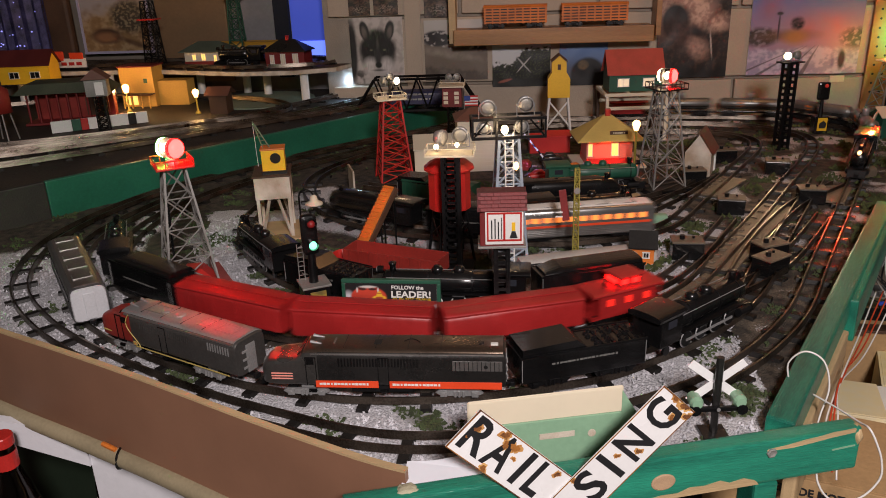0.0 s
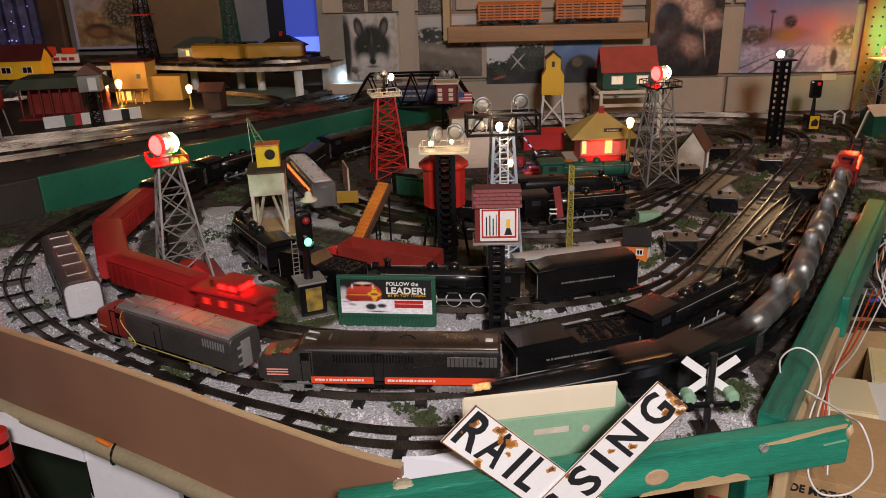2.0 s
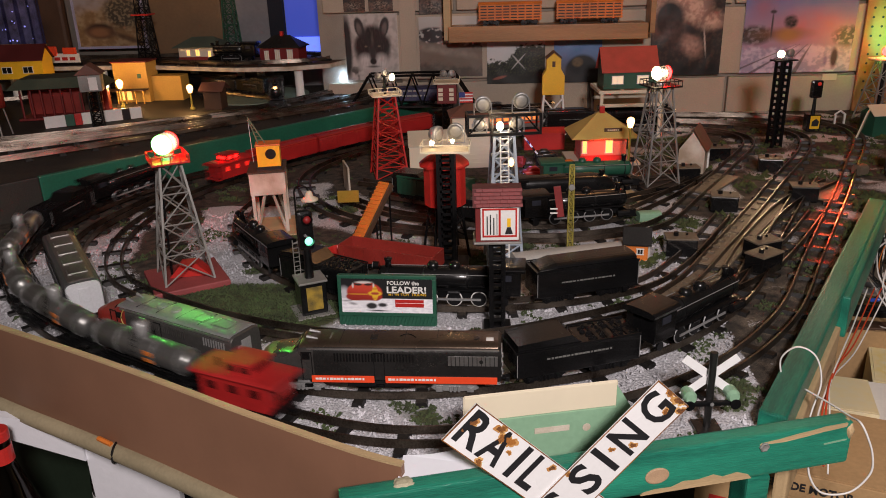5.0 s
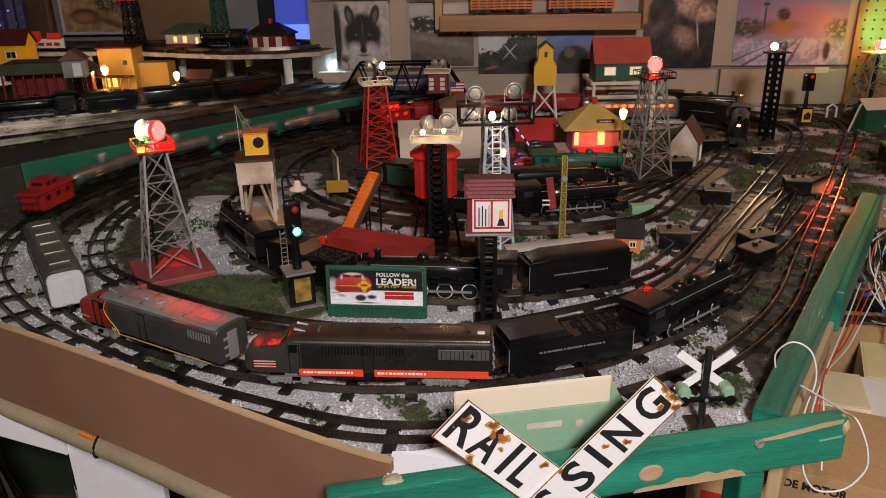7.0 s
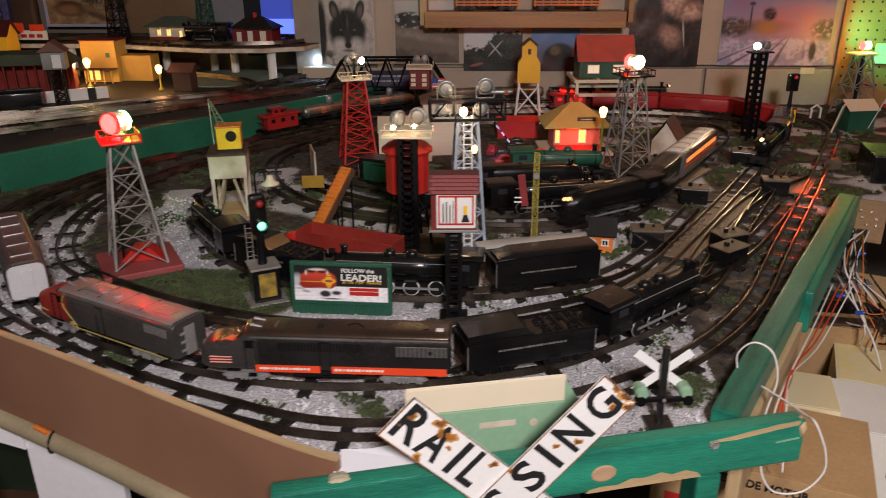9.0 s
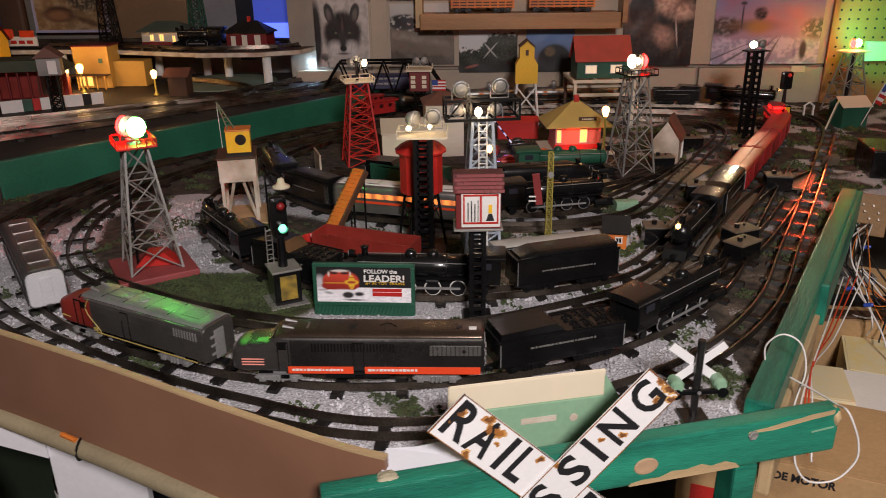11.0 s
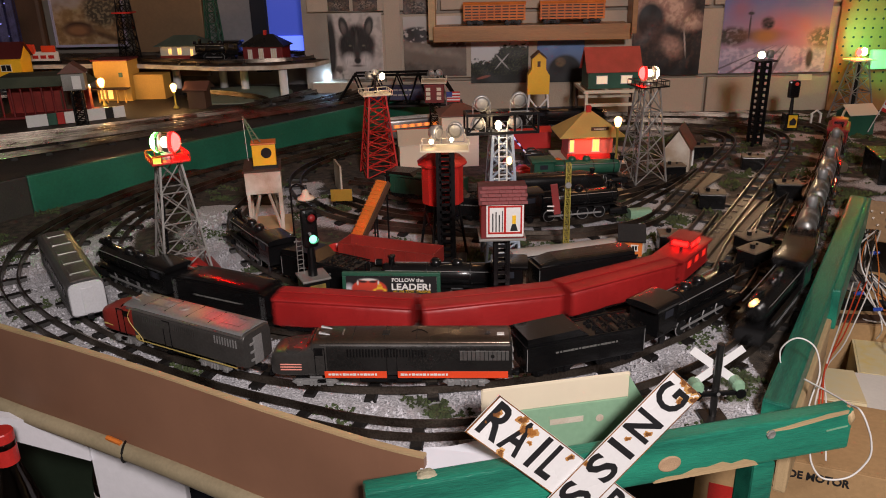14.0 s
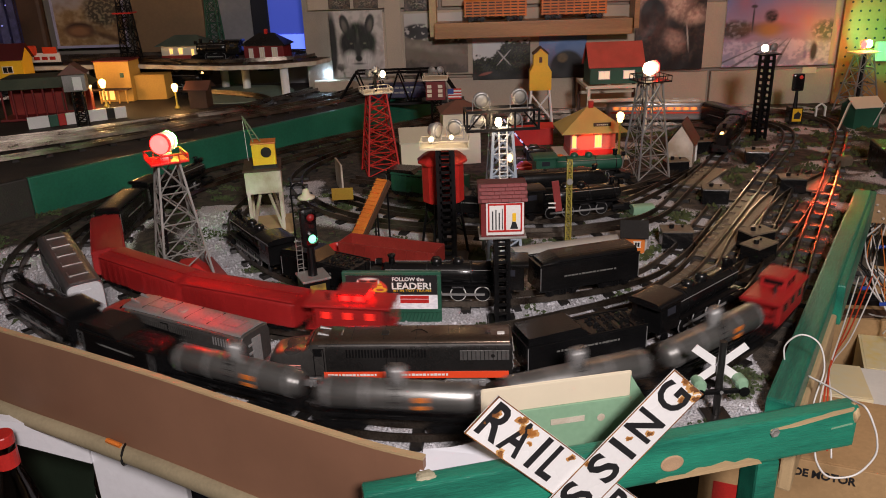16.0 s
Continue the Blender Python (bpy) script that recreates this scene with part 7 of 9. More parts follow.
solid("white_board", bm, OLDWHITE, "worn white upright board by the yard", "board", pose(-0.262, 1.60, 0, 0, 0, 20))
bm = B()
box(bm, (0, 0, 0.016), (0.042, 0.003, 0.024), None, 0.0006)
solid("yellow_card", bm, M("dull_ochre_card", (0.42, 0.24, 0.02), 0.5, 0, 0.3, 60, 0.1), "yellow card standing against the green boxcar", "card", pose(-0.235, 1.478, 0.008, 0, 0, 5))
bm = B()
loft(bm, [(-0.11, 0.018, 0.0, 0.026), (0.11, 0.018, 0.0, 0.026)], 3, 20)
solid("white_pipe_load", bm, M("dirty_white_tube", (0.48, 0.46, 0.43), 0.5, 0, 0.3, 40, 0.1), "long dirty white tube lying beside the tender", "tube", pose(0.19, 1.195, 0, 0, 0, 17), smooth=True)
bm = B()
prism(bm, [(-0.03, 0), (0.03, 0), (0.026, 0.004), (-0.026, 0.004)], -0.012, 0.012)
solid("wood_ramp", bm, RAWWOOD, "raw wood plank ramp beside the yard", "plank", pose(0.325, 1.535, 0.002, 0, 8, -60))
bm = B()
loft(bm, [(-0.02, 0.012, 0, 0.018), (0.02, 0.012, 0, 0.018)], 3, 14)
solid("green_crate", bm, PALEGREEN, "small pale green crate in the yard", "crate", pose(0.33, 1.40, 0, 0, 0, 10))

# crossbuck signal in the foreground
ob = thing("crossbuck_signal", "black crossbuck post with white crossed boards and two green hoods", "crossing signal", pose(0.278, 0.742, 0, 0, 0, 6))
bm = B()
rod(bm, (0, 0, 0), (0, 0, 0.088), 0.0038, seg=10)
box(bm, (0, 0, 0.002), (0.026, 0.026, 0.004), None, 0.0008)
part("post", bm, SIDEGREY, ob)
for a_ in (38, -38):
    for s_ in (-1, 1):
        bm = B()
        box(bm, (s_ * 0.0185, 0.0048 + (0.0014 if a_ > 0 else 0), 0), (0.031, 0.0012, 0.0090), None, 0.0004)
        part("board", bm, ENAMEL, ob, m=pose(0, 0, 0.0585, 0, a_, 0))
bm = B()
box(bm, (0, -0.0058, 0.034), (0.050, 0.004, 0.005), None, 0.001)
part("lamp_arm", bm, BLACKMET, ob)
for s_ in (-1, 1):
    bm = B()
    lathe(bm, [(0.0066, -0.008), (0.0070, 0.004), (0.005, 0.008)], seg=16, m=pose(s_ * 0.0215, -0.001, 0.0410, 90))
    part("hood", bm, PALEGREEN, ob, "pale green lamp hood")
    bm = B()
    rod(bm, (s_ * 0.023, -0.010, 0.034), (s_ * 0.023, -0.004, 0.034), 0.0055, seg=14)
    part("lamp", bm, BLACK, ob)
bm = B()
rod(bm, (0, -0.0085, 0.034), (0, -0.0045, 0.034), 0.002, seg=10)
part("bolt", bm, DULLSILVER, ob)

RUSTPALE = M("pale_rust_stain", (0.62, 0.36, 0.12), 0.7, 0, 0, 200, 0.1, (0.36, 0.14, 0.03))
# enamel crossing sign at the table's edge
sign_m = pose(0.1285, 0.6245, 0.002, 0, 0, 16.0)
ob = thing("crossing_sign", "rusted white enamel railroad crossing sign with black letters", "crossing sign", sign_m)
for a_, y_, letters in ((45, 0.0022, (("R", -0.1195), ("A", -0.0905), ("I", -0.0645), ("L", -0.0455), ("R", 0.040), ("O", 0.068), ("A", 0.096), ("D", 0.120))), (-45, 0.0, (("C", -0.112), ("R", -0.082), ("O", -0.047), ("S", -0.0097), ("S", 0.0257), ("I", 0.0510), ("N", 0.0797), ("G", 0.1150)))):
    m_ = pose(0, y_, 0, 0, a_, 0)
    bm = B()
    box(bm, (0, 0, 0), (0.270, 0.0016, 0.0435), None, 0.0007)
    pl = part("plate", bm, ENAMEL, ob, "white enamel plate", m=m_)
    bm = B()
    for z_ in (-0.0212, 0.0212):
        box(bm, (0, -0.0009, z_), (0.270, 0.0006, 0.0008))
    for x_ in (-0.1342, 0.1342):
        box(bm, (x_, -0.0009, 0), (0.0014, 0.0006, 0.0435))
    part("edge_line", bm, RUST, pl)
    for ch, x_ in letters:
        text_part("letter", ch, 0.0475, INK, pl, pose(x_, -0.0010, 0.0) @ pose(0, 0, 0, 90), 0.0003, width={"I": 0.0062, "L": 0.0165, "S": 0.0210}.get(ch, 0.0245), bold=0.0010)
    for q_, (x_, z_, r_) in enumerate(((-0.124, 0.007, 0.0055), (-0.100, 0.017, 0.0065), (-0.0935, 0.010, 0.006), (-0.0850, 0.0125, 0.0075), (-0.078, 0.004, 0.003), (-0.0935, -0.0185, 0.0055), (-0.0345, 0.0155, 0.0045), (-0.127, -0.004, 0.0022)) if a_ > 0 else ((0.0615, 0.0045, 0.0035), (0.0765, -0.0085, 0.0045), (0.118, -0.0075, 0.0045), (0.1335, 0.004, 0.0055), (0.1335, -0.010, 0.008), (0.127, -0.019, 0.006), (0.020, 0.019, 0.003))):
        rng = random.Random(int(11 + a_ + q_))
        ph = [rng.uniform(0, 6.28) for _ in range(4)]
        for f_, m2, d_ in ((1.0, RUSTPALE, 0.00120), (0.62, RUST, 0.00155)):
            bm = B()
            pts = []
            for k in range(40):
                a = 6.2832 * k / 40
                q = r_ * f_ * (0.8 + 0.22 * math.sin(2 * a + ph[0]) + 0.14 * math.sin(3 * a + ph[1]) + 0.09 * math.sin(7 * a + ph[2]) + 0.05 * math.sin(13 * a + ph[3]))
                pts.append((min(max(x_ + q * math.cos(a), -0.1348), 0.1348), min(max(z_ + q * math.sin(a), -0.0216), 0.0216)))
            prism(bm, pts, -d_, -0.0009)
            part("rust_patch", bm, m2, pl, "orange-brown rust patch")
# tray behind the sign
ob = thing("tin_tray", "cream and pale green tin tray standing behind the crossing sign", "tray", pose(0.108, 0.6835, 0, 0, 0, 13.5))
bm = B()
box(bm, (0, 0, 0.066), (0.146, 0.003, 0.026), None, 0.0008)
part("upper_face", bm, CREAM, ob)
bm = B()
box(bm, (0.0, -0.0015, 0.020), (0.146, 0.003, 0.066), None, 0.0008)
lo_ = part("lower_face", bm, PALEGREEN, ob, "pale green enamel face")
bm = B()
prism(bm, [(0.073, -0.012), (0.105, -0.012), (0.100, 0.030), (0.073, 0.076)], -0.002, 0.001)
part("side_wing", bm, PALEGREEN, ob)
bm = B()
box(bm, (0.010, -0.0034, 0.036), (0.034, 0.0006, 0.006))
rod(bm, (0.044, -0.0032, 0.034), (0.044, -0.0036, 0.034), 0.004, seg=14)
part("worn_mark", bm, OLDWHITE, lo_)
bm = B()
rod(bm, (-0.073, 0, -0.012), (-0.073, 0, 0.079), 0.0016, seg=6), rod(bm, (-0.073, 0, 0.079), (0.073, 0, 0.079), 0.0014, seg=6), rod(bm, (0.073, 0, 0.079), (0.073, 0, 0.052), 0.0014, seg=6)
part("rolled_edge", bm, CREAM, ob)


# ---- raised level and deck ----
def deck():
    ob = thing("white_deck", "white-edged plywood deck on white round pillars", "deck", kind="structure")
    pts = [(-2.0, 2.405), (-1.05, 2.400), (-0.86, 2.335), (-0.72, 2.29), (-0.56, 2.295), (-0.45, 2.35), (-0.42, 2.43), (-0.46, 2.53), (-0.56, 2.62), (-2.0, 2.62)]
    bm = B()
    a, b = [bm.verts.new((x, y, DECK_Z - 0.014)) for x, y in pts], [bm.verts.new((x, y, DECK_Z - 0.002)) for x, y in pts]
    bm.faces.new(a), bm.faces.new(b)
    for i in range(len(pts)):
        j = (i + 1) % len(pts)
        bm.faces.new((a[i], a[j], b[j], b[i]))
    bmesh.ops.recalc_face_normals(bm, faces=bm.faces[:])
    part("deck_board", bm, OLDWHITE, ob)
    bm = B()
    a = [bm.verts.new((x * 0.998, y + 0.006, DECK_Z - 0.0005)) for x, y in pts]
    bm.faces.new(a)
    part("deck_top", bm, DARKWOOD, ob, "dark deck surface")
    for x, y in ((-0.712, 2.50), (-0.545, 2.335), (-0.80, 2.56), (-0.94, 2.52), (-1.2, 2.43), (-1.5, 2.43)):
        bm = B()
        lathe(bm, [(0.0135, LOFT - 0.002), (0.0125, LOFT + 0.01), (0.0125, DECK_Z - 0.014)], (x, y, 0), 16)
        part("pillar", bm, WHITE, ob, smooth=True)


deck()
# pale turning circle under the deck
bm = B()
lathe(bm, [(0.16, LOFT - 0.002), (0.16, LOFT + 0.002), (0.15, LOFT + 0.003)], (-0.70, 2.40, 0), 40)
solid("turn_circle", bm, M("pale_green_felt", (0.22, 0.27, 0.20), 0.8, 0, 0.3, 40, 0.3), "pale green round base under the white deck", "base", kind="structure")

YWALL = M("yellow_stucco", (0.62, 0.36, 0.07), 0.6, 0, 0.2, 40, 0.1)
ob = thing("yellow_store", "yellow flat-roofed store with low wing and lit porch", "model store", pose(-1.057, 2.325, LOFT))
bm = B()
box(bm, (0, 0.03, 0.059), (0.105, 0.075, 0.118), None, 0.001)
part("tower_block", bm, YWALL, ob)
bm = B()
box(bm, (0, 0.03, 0.120), (0.112, 0.082, 0.004), None, 0.001)
part("flat_roof", bm, BRICKRED, ob)
bm = B()
box(bm, (0.099, 0.046, 0.037), (0.092, 0.06, 0.074), None, 0.001)
part("low_wing", bm, YWALL, ob)
bm = B()
box(bm, (0.028, -0.0085, 0.078), (0.011, 0.002, 0.013))
part("window", bm, GREEN, ob)
bm = B()
box(bm, (-0.01, -0.024, 0.040), (0.125, 0.032, 0.003), None, 0.0006)
part("porch_roof", bm, DARKWOOD, ob)
for x_ in (-0.06, -0.035, -0.01, 0.02, 0.045):
    bm = B()
    rod(bm, (x_, -0.036, 0), (x_, -0.036, 0.039), 0.0022, seg=6)
    part("porch_post", bm, YWALL, ob)
for x_ in (-0.035, -0.012):
    bm = B()
    box(bm, (x_, -0.0085, 0.020), (0.014, 0.002, 0.026))
    part("lit_door", bm, BULBLOW, ob)
post_lamp("lamp_post", "lamp post with glowing globe before the yellow store", -1.052, 2.235, LOFT, 0.074, 1.0, 0.010)
post_lamp("lamp_post", "lamp post with glowing globe beside the brown hut", -0.822, 2.185, LOFT, 0.064, 0.35, 0.009)

ob = thing("open_station", "dark green roofed open station with red posts", "model station", pose(-1.150, 2.115, LOFT, 0, 0, 14))
bm = B()
prism(bm, [(-0.135, 0.084), (0.125, 0.084), (0.085, 0.112), (-0.10, 0.112)], -0.055, 0.055)
part("roof", bm, M("weathered_dark_green_roof", (0.020, 0.034, 0.018), 0.6, 0, 0, 60, 0.2, (0.06, 0.07, 0.04)), ob)
bm = B()
box(bm, (0, 0, 0.003), (0.235, 0.10, 0.006), None, 0.001)
part("platform", bm, BRICKRED, ob)
for k_ in range(9):
    bm = B()
    rod(bm, (-0.105 + k_ * 0.026, -0.04, 0.006), (-0.105 + k_ * 0.026, -0.04, 0.084), 0.0028, seg=6)
    part("post", bm, BRICKRED, ob)
bm = B()
box(bm, (0, 0.03, 0.045), (0.21, 0.03, 0.078), None, 0.001)
part("back_wall", bm, WARRED, ob)
bm = B()
box(bm, (0.06, 0.013, 0.036), (0.06, 0.003, 0.05), None, 0.001)
part("doorway", bm, DARKWOOD, ob)

ob = thing("striped_fence", "white fence wall with red and grey panels", "fence", pose(-1.020, 2.008, LOFT, 0, 0, 34))
for k_, (w_, m_) in enumerate(((0.05, WHITE), (0.022, GREEN), (0.018, RED), (0.05, WHITE), (0.05, WHITE), (0.02, SIDEGREY), (0.03, WHITE))):
    x_ = -0.12 + sum(q for q, _ in ((0.05, 0), (0.022, 0), (0.018, 0), (0.05, 0), (0.05, 0), (0.02, 0), (0.03, 0))[:k_]) + w_ / 2
    bm = B()
    box(bm, (x_, 0, 0.015), (w_ - 0.0006, 0.008, 0.030), None, 0.0006)
    part("panel", bm, m_, ob)
ob = thing("post_house", "small white house on a black lattice mast", "signal house", pose(-0.975, 1.945, LOFT, 0, 0, 18) @ Matrix.Diagonal((1.25, 1.25, 1.22, 1)))
bm = B()
lattice(bm, 0.010, 0.009, 0, 0.078, 6, 0.001, 0.0018)
part("mast", bm, BLACKMET, ob)
bm = B()
box(bm, (0, 0, 0.096), (0.042, 0.034, 0.036), None, 0.0006)
part("wall", bm, GREYSTEEL, ob)
bm = B()
prism(bm, [(-0.026, 0.113), (0.026, 0.113), (0, 0.134)], -0.024, 0.024)
part("roof", bm, BROWNROOF, ob)
bm = B()
box(bm, (0.006, -0.0176, 0.094), (0.016, 0.0014, 0.026))
part("door", bm, WHITE, ob)
ob = gable_house("brown_hut", "brown wooden trackside hut with pale roof", pose(-0.757, 2.20, LOFT), 0.050, 0.05, 0.054, 0.018, DARKWOOD, BROWNROOF, 0.010)
ob = gable_house("yellow_house", "yellow house with dark red roof on the deck", pose(-1.378, 2.30, LOFT + 0.083, 0, 0, 6), 0.15, 0.07, 0.055, 0.040, YELLOW, M("maroon_roof", (0.11, 0.014, 0.014), 0.55, 0, 0.3, 90, 0.2), 0.006, windows=[(-0.030, 0.028, 0.018, 0.026), (0.032, 0.028, 0.018, 0.026)])
ob = thing("small_water_tank", "dark red water tank on steel legs beside the station", "water tank", pose(-1.195, 1.862, LOFT))
bm = B()
lathe(bm, [(0.030, 0.070), (0.030, 0.125), (0.006, 0.142)], seg=16)
part("tank", bm, WARRED, ob, smooth=True)
for k_ in range(4):
    a = 0.8 + k_ * math.pi / 2
    bm = B()
    rod(bm, (0.032 * math.cos(a), 0.032 * math.sin(a), 0), (0.022 * math.cos(a), 0.022 * math.sin(a), 0.070), 0.002)
    part("leg", bm, GREYSTEEL, ob)
ob = thing("deck_billboard", "white and red roadside billboard on the deck", "billboard", pose(-1.315, 2.421, DECK_Z))
bm = B()
box(bm, (0, 0, 0.022), (0.105, 0.006, 0.028), None, 0.001)
part("board", bm, WHITE, ob)
bm = B()
box(bm, (-0.034, -0.0036, 0.044), (0.032, 0.002, 0.030), None, 0.006), box(bm, (0.025, -0.0036, 0.044), (0.045, 0.002, 0.020), None, 0.001)
part("topper", bm, ORANGERED, ob)
bm = B()
for x_ in (-0.02, 0.005, 0.03):
    box(bm, (x_, -0.0034, 0.020), (0.018, 0.001, 0.010))
part("print_bars", bm, RED, ob)
bm = B()
box(bm, (0, 0, 0.004), (0.11, 0.012, 0.008))
part("foot", bm, BLACKMET, ob)
ob = gable_house("deck_cottage", "cream cottage with green hipped roof and lit windows on the deck", pose(-0.885, 2.49, DECK_Z), 0.14, 0.07, 0.042, 0.028, CREAM, M("grey_green_roof", (0.075, 0.105, 0.085), 0.55, 0, 0.3, 90, 0.2), 0.014, 0.05, [(-0.038, 0.012, 0.018, 0.026), (-0.008, 0.014, 0.020, 0.026), (0.03, 0.010, 0.02, 0.022)], BULBLOW, WARRED)
ob = gable_house("deck_depot", "red brick depot with arched doors on the deck", pose(-0.612, 2.43, DECK_Z, 0, 0, -6), 0.125, 0.07, 0.042, 0.032, BRICKRED, SIDEGREY, 0.008, 0.045, [(-0.04, 0.012, 0.026, 0.020), (-0.005, 0.014, 0.030, 0.021), (0.035, 0.016, 0.030, 0.021)], CREAM)
bm = B()
box(bm, (0, 0, 0.080), (0.009, 0.008, 0.014))
part("chimney", bm, RED, ob)
ob = steam("deck_locomotive", "black steam locomotive parked on the white deck", 0.16, DULLSILVER)
ob.matrix_basis = pose(-0.765, 2.425, DECK_Z + 0.001, 0, 0, 176)
for x_, y_ in ((-1.035, 2.42), (-0.81, 2.55)):
    ob = thing("radio_mast", "dark tapered lattice mast on the deck", "lattice mast", pose(x_, y_, DECK_Z))
    bm = B()
    lattice(bm, 0.024, 0.014, 0, 0.20, 6, 0.0013, 0.0022)
    part("lattice", bm, BLACKMET if x_ < -1 else GREEN, ob)
    bm = B()
    box(bm, (0, 0, 0.147 if x_ < -1 else 0.2), (0.055, 0.05, 0.004))
    part("deck", bm, RED, ob)
# truss bridge
ob = thing("truss_bridge", "black steel truss bridge before the wall", "truss bridge", pose(-0.195, 2.245, 0.062, 0, 0, 3))
for y_ in (-0.03, 0.03):
    P_ = [(-0.175, 0.004), (-0.12, 0.088), (0.12, 0.088), (0.175, 0.004)]
    for a_, b_ in zip(P_, P_[1:]):
        bm = B()
        rod(bm, (a_[0], y_, a_[1]), (b_[0], y_, b_[1]), 0.0034, seg=4)
        part("chord", bm, BLACKMET, ob)
    for k_ in range(4):
        x0_ = -0.12 + 0.06 * k_
        for xa_, xb_ in ((x0_, x0_ + 0.03), (x0_ + 0.06, x0_ + 0.03)):
            bm = B()
            rod(bm, (xa_, y_, 0.088), (xb_, y_, 0.006), 0.0022, seg=4)
            part("diagonal", bm, BLACKMET, ob)
bm = B()
box(bm, (0, 0, 0.001), (0.37, 0.07, 0.006))
part("bridge_floor", bm, BLACKMET, ob)
car_ = red_car("dark_blue_car", "dark blue boxcar with pale lettering on the bridge", 0.16, M("dark_blue_car_paint", (0.03, 0.03, 0.08), 0.5, 0, 0.3, 60, 0.1))
car_.matrix_basis = pose(-0.20, 2.245, 0.0665, 0, 0, 3)
bars(car_, "lettering", -0.05, 0.05, -0.0244, 0.040, 0.007, GREYSTEEL, 7), bars(car_, "lettering", -0.04, 0.05, -0.0244, 0.026, 0.007, GREYSTEEL, 6)
# cool lamp by the deck's foot
ob = thing("blue_spot_lamp", "small cool-white spot lamp on the raised level", "lamp", pose(-0.43, 2.43, LOFT))
bm = B()
lathe(bm, [(0.012, 0), (0.010, 0.012), (0.004, 0.018)], seg=12)
part("base", bm, BLACKMET, ob)
bm = B()
ball(bm, (0, 0, 0.020), 0.005, 12)
part("bulb", bm, M("lit_cool_bulb", (0.5, 0.75, 1.0), emit=12), ob)
lamp("POINT", "cool_lamp_glow", pose(-0.43, 2.43, LOFT + 0.05), (0.45, 0.7, 1.0), 0.45, 0.01)


# ---- wall pictures, shelf, curtains ----
def wolf(u, v):
    g, f = grain(u, v, 9, 1), noise.noise((u * 46, v * 11, 5))
    c = over((0.50, 0.46, 0.44), (0.36, 0.33, 0.31), ramp(g, -0.3, 0.5))
    c = over(c, (0.02, 0.018, 0.018), max(spot(u, v, 0.03, 0.5, 0.09, 0.5), 0.8 * spot(u, v, 0.12, 0.10, 0.16, 0.12, 0.5) * ramp(g, -0.2, 0.3)))
    c = over(c, (0.060, 0.052, 0.050), spot(u, v, 0.51, 0.45, 0.33, 0.36, 0.10) * min(0.9 + 0.3 * f, 1))
    for e in (-1, 1):
        c = over(c, (0.018, 0.016, 0.016), spot(u, v, 0.515 + e * 0.235, 0.80, 0.085, 0.155, 0.12, -e * 0.28))
        c = over(c, (0.16, 0.13, 0.12), 0.8 * spot(u, v, 0.515 + e * 0.235, 0.77, 0.045, 0.10, 0.3, -e * 0.28))
        c = over(c, (0.008, 0.007, 0.007), spot(u, v, 0.515 + e * 0.17, 0.53, 0.17, 0.16, 0.25) * min(1.0 + 0.3 * f, 1))
        c = over(c, (0.58, 0.55, 0.54), spot(u, v, 0.515 + e * 0.155, 0.26, 0.13, 0.13, 0.40) * min(0.9 + 0.5 * f, 1))
        c = over(c, (0.16, 0.14, 0.10), spot(u, v, 0.515 + e * 0.125, 0.515, 0.026, 0.013, 0.4))
    c = over(c, (0.010, 0.009, 0.009), spot(u, v, 0.515, 0.68, 0.21, 0.15, 0.3) * min(0.95 + 0.4 * f, 1))
    c = over(c, (0.12, 0.11, 0.10), 0.5 * spot(u, v, 0.515, 0.62, 0.022, 0.12, 0.5))
    c = over(c, (0.022, 0.02, 0.02), spot(u, v, 0.515, 0.40, 0.055, 0.14, 0.4))
    c = over(c, (0.48, 0.46, 0.45), 0.8 * spot(u, v, 0.515, 0.14, 0.16, 0.08, 0.5))
    return over(c, (0.008, 0.008, 0.008), max(spot(u, v, 0.515, 0.285, 0.062, 0.045, 0.2), 0.8 * spot(u, v, 0.515, 0.205, 0.11, 0.014, 0.6)))


def hillside(u, v):
    g = grain(u, v, 12, 2)
    c = over((0.42, 0.37, 0.34), (0.50, 0.46, 0.43), v)
    c = over(c, (0.17, 0.13, 0.10), ramp(0.64 - 0.10 * u + 0.05 * g - v, 0, 0.05))
    c = over(c, (0.30, 0.25, 0.20), 0.8 * spot(u, v, 0.45, 0.42, 0.6, 0.06, 0.5, -0.18) * (0.7 + 0.5 * g))
    c = over(c, (0.07, 0.055, 0.045), ramp(0.30 - 0.12 * u - v + 0.10 * g, 0, 0.16) * 0.8)
    c = over(c, (0.022, 0.018, 0.02), spot(u, v, 0.22, 0.70, 0.26, 0.13, 0.12) * ramp(g, -0.6, -0.2))
    c = over(c, (0.10, 0.07, 0.035), spot(u, v, 0.62, 0.62, 0.16, 0.10, 0.4))
    return over(c, (0.03, 0.025, 0.02), 0.9 * spot(u, v, 0.88, 0.60, 0.18, 0.12, 0.3) * ramp(g, -0.3, 0.1))


